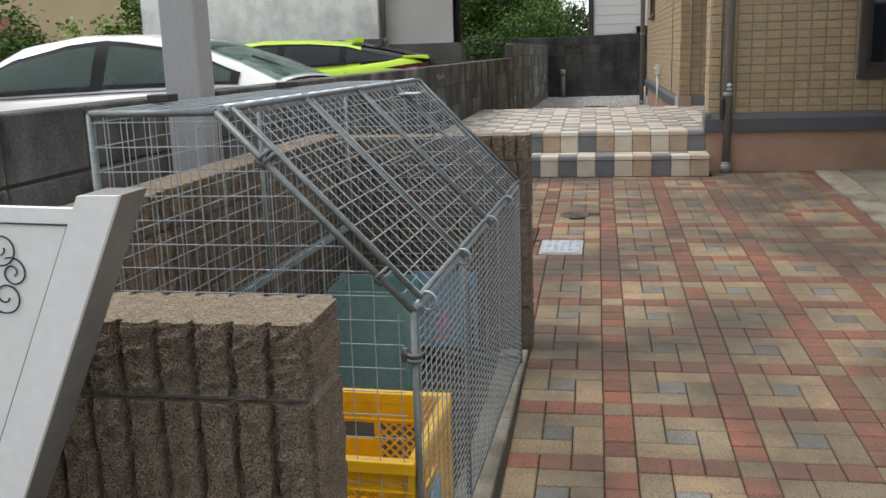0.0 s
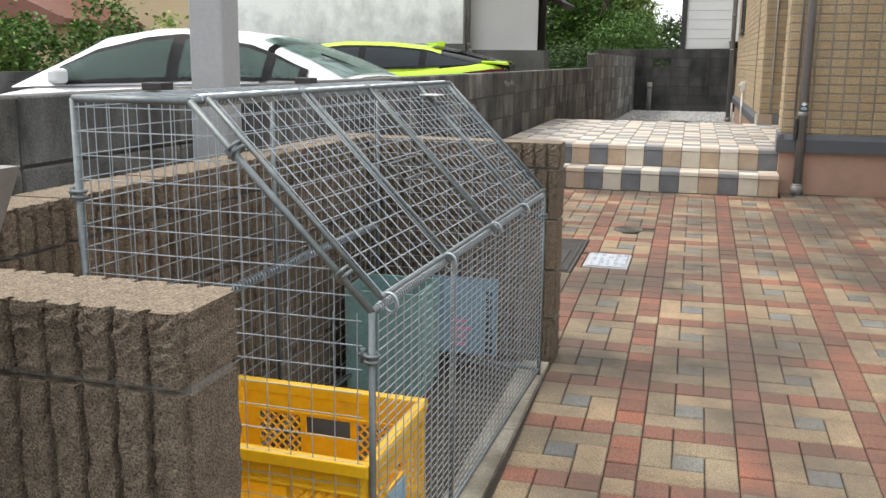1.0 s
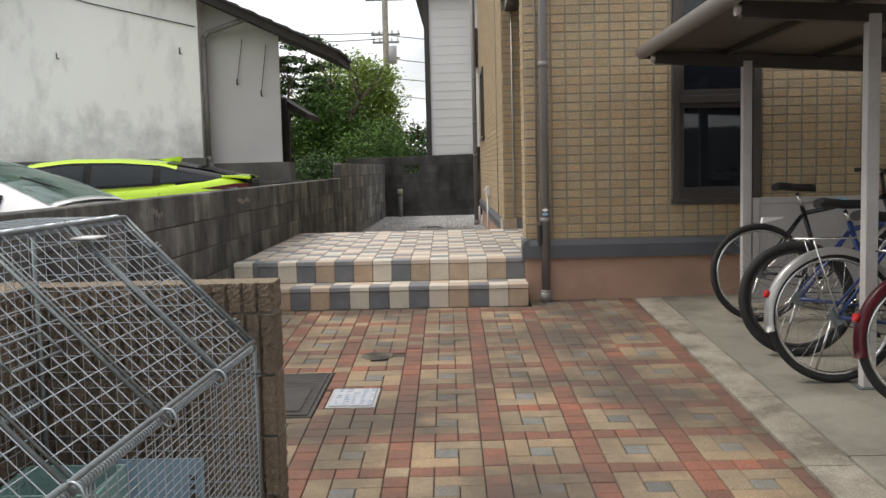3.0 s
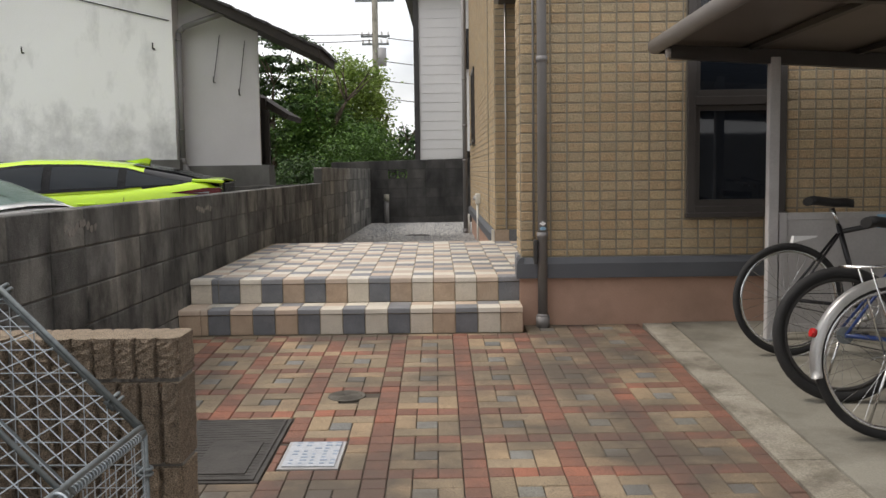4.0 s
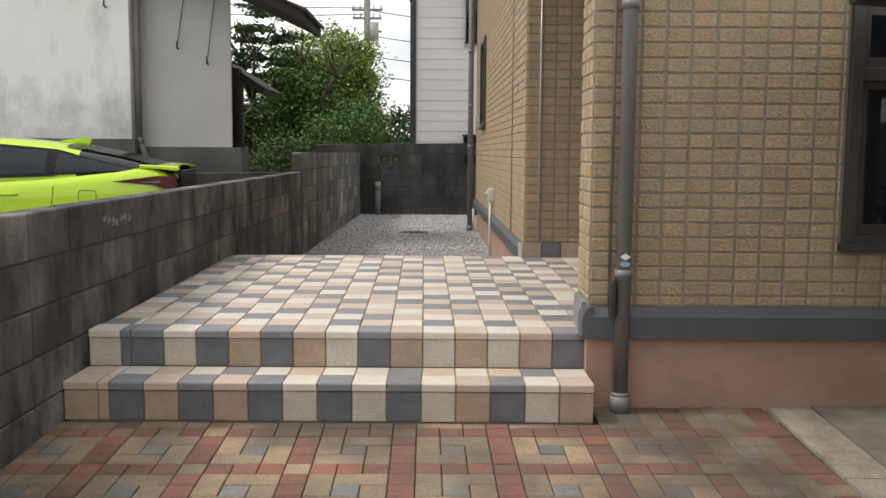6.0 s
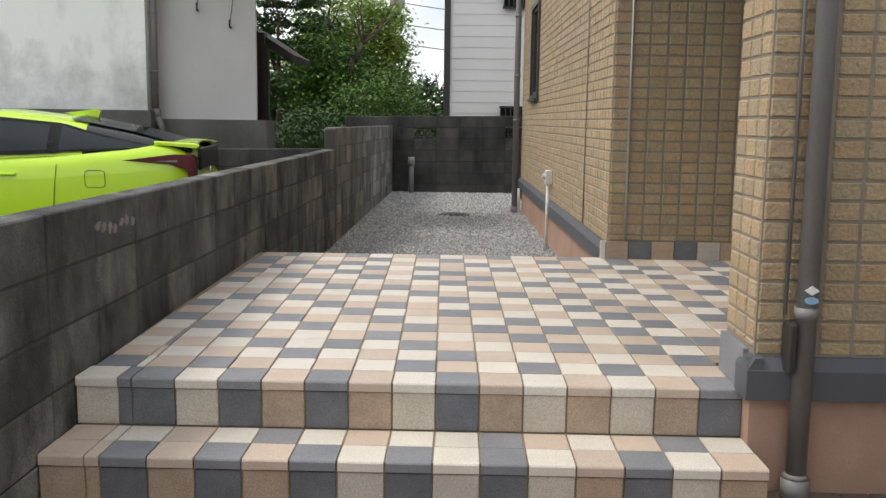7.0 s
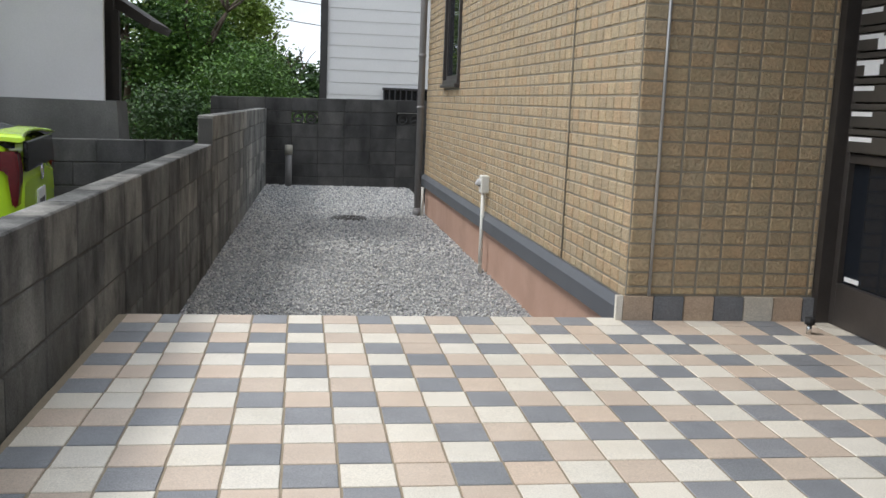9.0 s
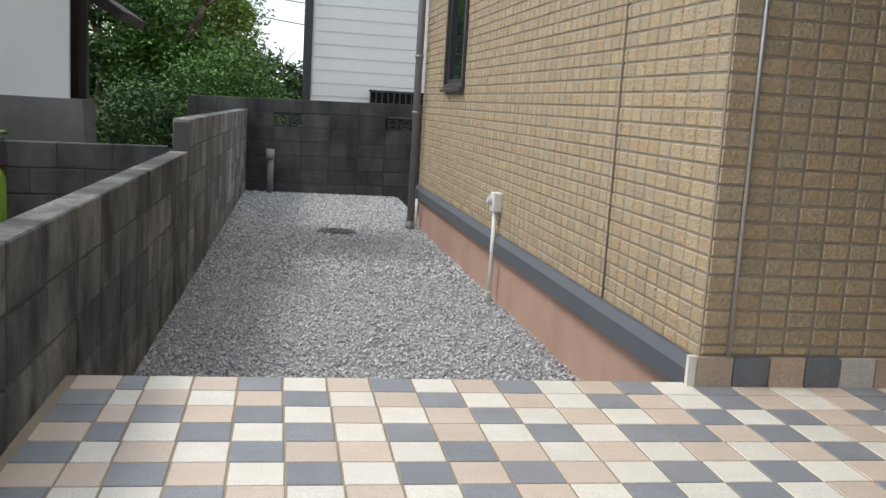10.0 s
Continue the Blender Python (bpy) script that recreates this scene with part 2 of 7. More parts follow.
# white plaster greyed: the set-back wall's shade is put into the colour
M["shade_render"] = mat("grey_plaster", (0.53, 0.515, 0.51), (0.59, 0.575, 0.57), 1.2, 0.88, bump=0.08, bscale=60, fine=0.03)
M["plinth"] = mat("mossy_concrete_plinth", (0.10, 0.097, 0.09), (0.15, 0.146, 0.135), 2.2, 0.92, bump=0.3, bscale=60, fine=0.12, dirt=(0.07, 0.07, 0.062), streak=0.6, dscale=1.5, dlo=0.45, dhi=0.75)
M["roof_dark"] = mat("dark_clay_roof", (0.035, 0.033, 0.035), (0.055, 0.052, 0.052), 4, 0.6, bump=0.2, bscale=60)
M["dark_wood"] = mat("blackened_timber", (0.022, 0.018, 0.015), (0.035, 0.028, 0.022), 6, 0.8, bump=0.2, bscale=80)
M["siding"] = mat("white_siding", (0.72, 0.705, 0.685), (0.76, 0.745, 0.725), 1, 0.6, fine=0.03)
M["dark_trim"] = mat("dark_trim", (0.03, 0.028, 0.026), (0.045, 0.042, 0.04), 5, 0.5, fine=0.05)
M["pipe_grey"] = mat("taupe_grey_plastic_pipe", (0.19, 0.182, 0.178), (0.22, 0.21, 0.205), 4, 0.45, fine=0.05, bscale=100)
M["pipe_white"] = mat("ivory_plastic", (0.66, 0.64, 0.57), (0.72, 0.7, 0.63), 6, 0.5, fine=0.05)
M["frame_brown"] = mat("bronze_aluminium", (0.06, 0.052, 0.047), (0.075, 0.066, 0.06), 5, 0.42, 0.35, fine=0.05)
M["silver_ali"] = mat("satin_aluminium", (0.42, 0.41, 0.40), (0.48, 0.47, 0.46), 6, 0.38, 0.6, fine=0.05)
M["post_paint"] = mat("pale_grey_painted_steel", (0.44, 0.425, 0.415), (0.5, 0.485, 0.475), 6, 0.5, fine=0.05)
M["roof_sheet"] = mat("brown_polycarbonate", (0.13, 0.115, 0.105), (0.16, 0.14, 0.13), 2, 0.4, fine=0.04)
M["glass_dark"] = glass("dark_window_glass", (0.012, 0.015, 0.02), 0.03, 0.1)
# the dimness of the rooms is put into this near-black colour
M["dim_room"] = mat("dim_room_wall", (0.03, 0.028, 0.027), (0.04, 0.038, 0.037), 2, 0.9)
M["iron"] = mat("dark_cast_iron", (0.055, 0.05, 0.045), (0.085, 0.078, 0.07), 9, 0.6, 0.4, bump=0.4, bscale=120, fine=0.15)
M["plate"] = mat("pale_blue_grey_cover", (0.46, 0.49, 0.53), (0.55, 0.57, 0.60), 25, 0.45, 0.3, bump=0.3, bscale=140, fine=0.15)
M["plate_line"] = mat("blue_cover_marking", (0.26, 0.33, 0.43), (0.30, 0.38, 0.48), 9, 0.5)
M["yellow"] = mat("yellow_plastic", (0.78, 0.44, 0.01), (0.82, 0.49, 0.02), 8, 0.45, fine=0.06, dirt=(0.5, 0.3, 0.05), dscale=6, dlo=0.6, dhi=0.9)
M["white_paint"] = mat("white_enamel", (0.88, 0.88, 0.87), (0.9, 0.9, 0.89), 4, 0.35, fine=0.03)
M["sign_side"] = mat("grey_steel_edge", (0.22, 0.215, 0.205), (0.27, 0.265, 0.255), 6, 0.5, 0.3, fine=0.08)
M["ink"] = mat("black_enamel_line", (0.03, 0.03, 0.032), (0.04, 0.04, 0.042), 6, 0.5)
M["rubber"] = mat("black_rubber", (0.014, 0.014, 0.015), (0.022, 0.022, 0.022), 12, 0.75, fine=0.1)
M["chrome"] = mat("polished_steel", (0.62, 0.62, 0.61), (0.68, 0.68, 0.67), 8, 0.22, 1.0, fine=0.04)
M["black_paint"] = mat("black_bicycle_paint", (0.012, 0.012, 0.014), (0.018, 0.018, 0.02), 8, 0.3)
M["blue_paint"] = mat("blue_bicycle_paint", (0.02, 0.045, 0.16), (0.025, 0.055, 0.19), 8, 0.3)
M["wine_paint"] = mat("wine_red_bicycle_paint", (0.10, 0.012, 0.02), (0.13, 0.016, 0.026), 8, 0.3)
M["red_lens"] = mat("red_plastic_lens", (0.42, 0.012, 0.015), (0.5, 0.02, 0.02), 8, 0.15)
M["white_tag"] = mat("white_label", (0.78, 0.78, 0.77), (0.82, 0.82, 0.81), 8, 0.6, fine=0.03)
M["blue_tag"] = mat("pale_blue_label", (0.25, 0.45, 0.62), (0.3, 0.5, 0.66), 8, 0.6)
M["post_grey"] = mat("grey_painted_pole", (0.33, 0.33, 0.335), (0.38, 0.38, 0.385), 3, 0.6, fine=0.05, dirt=(0.3, 0.16, 0.07), streak=0.92, dscale=4, dlo=0.62, dhi=0.8)
M["leaf_a"] = mat("fresh_leaf", (0.075, 0.16, 0.028), (0.115, 0.225, 0.04), 2.5, 0.5, tints=((1, 1, 1), (0.7, 0.75, 0.7), (1.25, 1.2, 1.0), (0.5, 0.58, 0.5)), per="island", fine=0.1)
M["leaf_b"] = mat("deep_leaf", (0.034, 0.082, 0.018), (0.056, 0.122, 0.026), 2.5, 0.5, tints=((1, 1, 1), (0.65, 0.7, 0.65), (1.3, 1.25, 1.0), (0.5, 0.55, 0.5)), per="island", fine=0.1)
M["leaf_c"] = mat("yellow_green_leaf", (0.21, 0.31, 0.06), (0.27, 0.37, 0.09), 2.5, 0.5, tints=((1, 1, 1), (0.7, 0.75, 0.7), (1.2, 1.2, 1.0)), per="island", fine=0.1)
M["bark"] = mat("grey_brown_bark", (0.08, 0.06, 0.045), (0.12, 0.095, 0.07), 8, 0.95, bump=0.8, bscale=40, fine=0.25)
M["tan_house"] = mat("tan_stucco", (0.50, 0.40, 0.25), (0.55, 0.44, 0.28), 1, 0.9, fine=0.05)
M["red_roof"] = mat("red_brown_roof", (0.17, 0.07, 0.05), (0.2, 0.085, 0.06), 4, 0.7, fine=0.1)


# ---- building helpers ----
def box(bm, x0, x1, y0, y1, z0, z1, bevel=0.0):
    vs = [bm.verts.new((x, y, z)) for x in (x0, x1) for y in (y0, y1) for z in (z0, z1)]
    fs = [bm.faces.new([vs[i] for i in f]) for f in ((0, 1, 3, 2), (4, 6, 7, 5), (0, 4, 5, 1), (2, 3, 7, 6), (0, 2, 6, 4), (1, 5, 7, 3))]
    if bevel:
        es = {e for f in fs for e in f.edges}
        bmesh.ops.bevel(bm, geom=list(es), offset=bevel, segments=2, affect="EDGES", profile=0.5)
    return bm


def tube(bm, p0, p1, r, seg=8, r1=None):
    p0, p1 = Vector(p0), Vector(p1)
    q = (p1 - p0).to_track_quat("Z", "Y")
    rings = []
    for p, rr in ((p0, r), (p1, r if r1 is None else r1)):
        rings.append([bm.verts.new(p + q @ Vector((rr * math.cos(a), rr * math.sin(a), 0))) for a in (2 * math.pi * i / seg for i in range(seg))])
    for i in range(seg):
        f = bm.faces.new((rings[0][i], rings[0][(i + 1) % seg], rings[1][(i + 1) % seg], rings[1][i]))
        f.smooth = seg > 5
    bm.faces.new(rings[0][::-1])
    bm.faces.new(rings[1])
    return bm


def chain(bm, pts, r, seg=8):
    for a, b in zip(pts, pts[1:]):
        tube(bm, a, b, r, seg)
    return bm


def ring(bm, c, axis, R, r, n=36, m=8, a0=0.0, a1=2 * math.pi, squash=1.0):
    """A torus, or an arc of one, round an axis."""
    q = Vector(axis).to_track_quat("Z", "Y")
    closed = abs(a1 - a0 - 2 * math.pi) < 1e-6
    cnt = n if closed else n + 1
    rows = []
    for i in range(cnt):
        a = a0 + (a1 - a0) * i / n
        row = []
        for j in range(m):
            b = 2 * math.pi * j / m
            rad = R + r * math.cos(b)
            row.append(bm.verts.new(Vector(c) + q @ Vector((rad * math.cos(a), rad * math.sin(a), r * squash * math.sin(b)))))
        rows.append(row)
    for i in range(n):
        k = (i + 1) % cnt
        for j in range(m):
            f = bm.faces.new((rows[i][j], rows[k][j], rows[k][(j + 1) % m], rows[i][(j + 1) % m]))
            f.smooth = True
    return bm


def prism(bm, poly, axis, a, b):
    """A polygon, given in the two other axes, drawn out from a to b along an axis."""
    def put(u, v, w):
        return {"x": (w, u, v), "y": (u, w, v), "z": (u, v, w)}[axis]
    lo = [bm.verts.new(put(u, v, a)) for u, v in poly]
    hi = [bm.verts.new(put(u, v, b)) for u, v in poly]
    n = len(poly)
    for i in range(n):
        bm.faces.new((lo[i], lo[(i + 1) % n], hi[(i + 1) % n], hi[i]))
    bm.faces.new(lo[::-1])
    bm.faces.new(hi)
    bmesh.ops.recalc_face_normals(bm, faces=bm.faces[:])
    return bm


def mesh_of(bm, name, material):
    bmesh.ops.recalc_face_normals(bm, faces=bm.faces[:])
    me = bpy.data.meshes.new(name)
    bm.to_mesh(me)
    bm.free()
    me.materials.append(material)
    return me


def part(name, bm, material, parent=None, label=""):
    ob = new(name, mesh_of(bm, name, material))
    ob.parent = parent
    if label:
        tagged(ob, label)
    return ob


def thing(name, label, category, group="", kind="", m=None):
    ob = new(name)
    tagged(ob, label, category, group, kind)
    if m is not None:
        ob.matrix_basis = m
    return ob


def solid(name, label, category, material, bm, kind="structure"):
    return tagged(part(name, bm, material), label, category, kind=kind)


def B(*a, **k):
    return box(bmesh.new(), *a, **k)


def many(name, verts, faces, material, parent=None, label=""):
    me = bpy.data.meshes.new(name)
    me.from_pydata(verts, [], faces)
    me.materials.append(material)
    ob = new(name, me)
    ob.parent = parent
    tagged(ob, label, kind="stuff")
    return ob


rnd = random.Random(7)
SLOPE, Y0, Z0 = 0.0415, 3.75, 0.462


def G(y):
    return Z0 + (y - Y0) * SLOPE


# ---- ground ----
PX, PY_FRONT, PY_LOW, PY_BACK = 0.91, 8.14, 7.835, 11.022
PORCH_L = -1.397
HX, HFY, HBY, HEND = 0.912, 8.07, 10.98, 18.05
WALL_TOP = 5.6
BLK_X = lambda y: -1.412 + (y - 8.0) * 0.0085
# the side of the house and the paving run a degree askew of the porch
SKEW_SIDE = Matrix.Translation((0.866, 10.966, 0)) @ pose(0, 0, 0, 0, 0, 0.95) @ Matrix.Translation((-0.866, -10.966, 0))

bm = bmesh.new()
box(bm, -900, 900, -900, 900, -1.0, -0.25)
solid("ground", "flat dry earth ground reaching the horizon", "ground", M["earth"], bm)
solid("road", "worn dark asphalt street before the drive", "road", M["asphalt"], B(-60, 60, -7.0, -0.6, -0.3, 0.035))
solid("ground_parking", "gravelly asphalt of the neighbouring parking lot", "parking lot", M["asphalt"], prism(bmesh.new(), [(-0.6, -0.3), (15.2, -0.3), (15.2, 0.478), (-0.6, 0.42)], "x", -24, -1.54))
solid("ground_yard", "bare earth yard round the old storehouse", "ground", M["earth"], B(-30, -1.55, 15.32, 21.46, -0.3, 0.31))
# added out of view so that the front window reflects something dark
solid("wall_street", "unseen dark wall added across the street to darken window reflections", "wall", M["plinth"], B(-30, 30, -10.0, -9.7, -0.3, 2.6))
solid("ground_garden", "dark earth of the garden behind the walls", "ground", M["earth"], B(-24, 9, 21.47, 60, -0.3, 0.35))
bm = bmesh.new()
prism(bm, [(-0.6, -0.3), (7.9, -0.3), (7.9, G(7.9) - 0.009), (-0.6, G(-0.6) - 0.009)], "x", -1.50, 1.75)
solid("ground_drive", "sandy bed under the paved drive", "ground", M["joint"], bm)
bm = bmesh.new()
prism(bm, [(10.9, -0.2), (21.39, -0.2), (21.39, 0.622), (17.5, 0.618), (10.9, 0.61)], "x", -1.45, 0.90)
gravel_bed = solid("ground_gravel", "grey gravel bed of the side yard", "gravel yard", M["gravel_bed"], bm)

# kerb and slab of the bicycle shelter, sloping like the drive
bm = bmesh.new()
for i in range(9):
    ya, yb = -0.2 + i * 0.93, -0.2 + (i + 1) * 0.93 - 0.008
    yb = min(yb, 8.17)
    prism(bm, [(ya, -0.2), (yb, -0.2), (yb, G(yb) + 0.004), (ya, G(ya) + 0.004)], "x", 1.755, 1.95)
solid("kerb", "worn pale concrete kerb strip beside the drive", "kerb", M["curb"], bm)
bm = bmesh.new()
for ya, yb in ((-0.4, 4.52), (4.53, 8.17)):
    prism(bm, [(ya, -0.2), (yb, -0.2), (yb, G(yb) + 0.012), (ya, G(ya) + 0.012)], "x", 1.956, 7.0)
solid("floor_shelter", "smooth stained concrete slab under the bicycles", "concrete slab", M["concrete"], bm)

# no known wall: added out of view to block light from the right
solid("wall_neighbour", "unseen plain wall added to keep light off the bicycle yard", "wall", M["shade_render"], B(7.01, 7.15, -0.4, 8.17, -0.2, 4.6))

# ---- porch ----
PZ = lambda y: 0.975 + (y - PY_FRONT) * 0.012
T = 0.15
porch = thing("porch", "tiled entrance porch with two steps in cream, tan and slate grey tiles", "porch", kind="structure")
bm = bmesh.new()
box(bm, PORCH_L, PX - 0.004, PY_LOW + 0.016, PY_FRONT + 0.02, 0.2, 0.802)
box(bm, PORCH_L, PX - 0.004, PY_FRONT + 0.016, 8.5, 0.2, 0.971)
prism(bm, [(8.5, 0.2), (PY_BACK, 0.2), (PY_BACK, PZ(PY_BACK) - 0.0035), (8.5, PZ(8.5) - 0.0035)], "x", PORCH_L, 2.06)
part("core", bm, M["porch_grout"], porch)
M_PORCH = {"c": M["porch_cream"], "t": M["porch_tan"], "g": M["porch_grey"]}
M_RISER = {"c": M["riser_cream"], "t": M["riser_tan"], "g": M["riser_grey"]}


def slab_mesh(name, w, d, h, material, ch=0.003):
    """A piece lying flat, with chamfered upper edges, its top at z = 0."""
    bm = bmesh.new()
    lo = [bm.verts.new((x * w / 2, y * d / 2, -h)) for x, y in ((-1, -1), (1, -1), (1, 1), (-1, 1))]
    mid = [bm.verts.new((x * w / 2, y * d / 2, -ch)) for x, y in ((-1, -1), (1, -1), (1, 1), (-1, 1))]
    top = [bm.verts.new((x * (w / 2 - ch), y * (d / 2 - ch), 0)) for x, y in ((-1, -1), (1, -1), (1, 1), (-1, 1))]
    for i in range(4):
        k = (i + 1) % 4
        bm.faces.new((lo[i], lo[k], mid[k], mid[i]))
        bm.faces.new((mid[i], mid[k], top[k], top[i]))
    bm.faces.new(top)
    return mesh_of(bm, name, material)


FULL = {k: slab_mesh("tile", T - 0.006, T - 0.0065, 0.013, m, 0.0015) for k, m in M_PORCH.items()}
CUT = {k: slab_mesh("tile", 0.043, T - 0.005, 0.013, m, 0.002) for k, m in M_PORCH.items()}
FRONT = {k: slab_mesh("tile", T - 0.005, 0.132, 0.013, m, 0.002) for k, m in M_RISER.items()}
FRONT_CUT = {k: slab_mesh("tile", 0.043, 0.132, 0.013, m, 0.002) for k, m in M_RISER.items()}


def nosing_mesh(w, material):
    """A step edge tile: flat tread with a rounded front turned down."""
    bm = bmesh.new()
    prof = [(0.0, -0.013), (0.0, 0.0), (-0.138, 0.0), (-0.143, -0.002), (-0.146, -0.007), (-0.146, -0.034), (-0.134, -0.034), (-0.134, -0.013)]
    prism(bm, [(y + 0.073, z) for y, z in prof], "x", -w / 2, w / 2)
    return mesh_of(bm, "tile", material)


NOSE = {k: nosing_mesh(T - 0.005, m) for k, m in M_PORCH.items()}
NOSE_CUT = {k: nosing_mesh(0.043, m) for k, m in M_PORCH.items()}


def piece(me, parent, m):
    ob = new(me.name, me)
    ob.parent = parent
    ob.matrix_basis = m
    return ob


# columns counted from the right end; the second last is a cut tile
TX = 0.1514
COLS = [PX - TX * (i + 0.5) for i in range(14)] + [PX - TX * 14 - 0.024, PX - TX * 14 - 0.048 - T / 2]
UPPER = "gtctctgctgtgcggc"
LOWER_NOSE = "tcgtcgcgcgtgtgtt"
LOWER_BACK = "cgtctgcctcgctcct"[:16]
SKEW = pose(0, 0, 0, math.degrees(math.atan(0.012)))
for i, x in enumerate(COLS):
    cut = i == 14
    piece((NOSE_CUT if cut else NOSE)[UPPER[i]], porch, pose(x, PY_FRONT + 0.073, 0.977))
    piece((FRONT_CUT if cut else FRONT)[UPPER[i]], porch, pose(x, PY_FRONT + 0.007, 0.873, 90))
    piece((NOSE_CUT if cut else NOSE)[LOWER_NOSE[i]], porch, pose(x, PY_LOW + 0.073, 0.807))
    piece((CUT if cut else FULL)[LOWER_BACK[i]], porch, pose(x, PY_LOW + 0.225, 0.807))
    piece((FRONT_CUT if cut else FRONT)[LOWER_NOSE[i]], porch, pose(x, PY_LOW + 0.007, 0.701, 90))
# colours of the floor tiles, row by row from the step; the fifteenth is the cut wedge, the last seven lie in the entrance
FLOOR = ("tcgcgctgctctgtcgtcgtcgt", "gtctctgctcgctcttctgctgc", "cgtgtctgcgcgctgctgctgct", "gtctgtctgtctgcgtgctgctg",
         "cgtgtgtgtcgctgtctcgtcgt", "gcgcgctcgttgctcgctgtcgt", "tgctctgtcgctgcttcgtctgc", "gtgctgctgtgctctgtcgtcgt",
         "tgcgctgctctgcgtccgtcgtc", "ctgtgctgcgctgtttgtcgtct", "gctctgctgtgctctcctgctgc", "cgcgctgctctgccggtgctcgt",
         "gcgctgtgcgctgtttcttgtcg", "ctctctgcttgctccgtgcgtct", "tggcgctgcgcgcgttgctcgtc", "gtctcgtctcgtgtggcgtgctg",
         "ctgctcgtcgtctcgggtctgtc", "cgtcgtcgtcgtcgttgtctgtc")
for r, row in enumerate(FLOOR, 1):
    y = PY_FRONT + 0.154 + 0.1515 * (r - 0.5)
    wedge = 0.040 - 0.0059 * r
    x0 = PX - 0.0031 * r
    for i, k in enumerate(row):
        if i == 13 and wedge < 0:
            ob = piece(FULL[k], porch, pose(x0 - TX * 13 - (TX + wedge) / 2, y, PZ(y)) @ SKEW)
            ob.scale = ((T + wedge - 0.006) / (T - 0.006), 1, 1)
            continue
        if i < 14:
            x = x0 - TX * (i + 0.5)
        elif i == 14:
            if wedge < 0.012:
                continue
            w = wedge - 0.005
            ob = piece(CUT[k], porch, pose(x0 - TX * 14 - wedge / 2, y, PZ(y)) @ SKEW)
            ob.scale = (w / 0.043, 1, 1)
            continue
        elif i == 15:
            x = x0 - TX * 14 - wedge - T / 2
        else:
            x = x0 + TX * (i - 15.5)
            if y < 8.56:
                continue
        piece(FULL[k], porch, pose(x, y, PZ(y)) @ SKEW)

# ---- paving of the drive: pinwheels of buff stones round a grey one, framed by red stones ----
paving = thing("pavement_drive", "drive paved with buff, red and blue-grey concrete stones in pinwheels", "paving", kind="structure")
PVX, PVY, PVA = 0.305, 6.703, 0.0175
paving.matrix_basis = Matrix.Translation((0, Y0, Z0)) @ pose(0, 0, 0, math.degrees(math.atan(SLOPE))) @ Matrix.Translation((PVX, PVY - Y0, 0)) @ pose(0, 0, 0, 0, 0, math.degrees(PVA)) @ Matrix.Translation((-PVX, Y0 - PVY, 0))
UX, UY = 0.0997, 0.1018
LONG = math.sqrt(1 + SLOPE * SLOPE)
SHAPES = {}
for k in ("tan", "red", "grey"):
    for w, d in ((1, 1), (2, 1), (1, 2)):
        SHAPES[k, w, d] = slab_mesh("paver", w * UX - 0.004, d * UY - 0.004, 0.06, M["paver_" + k], 0.0035)
LAY = [(0, 1, 1, 2, "tan"), (1, 2, 2, 1, "tan"), (1, 1, 1, 1, "grey"), (0, 0, 2, 1, "tan"), (2, 0, 1, 2, "tan")]
rest = {k: ([], []) for k in ("tan", "red", "grey")}
singles = 0
pv = random.Random(5)


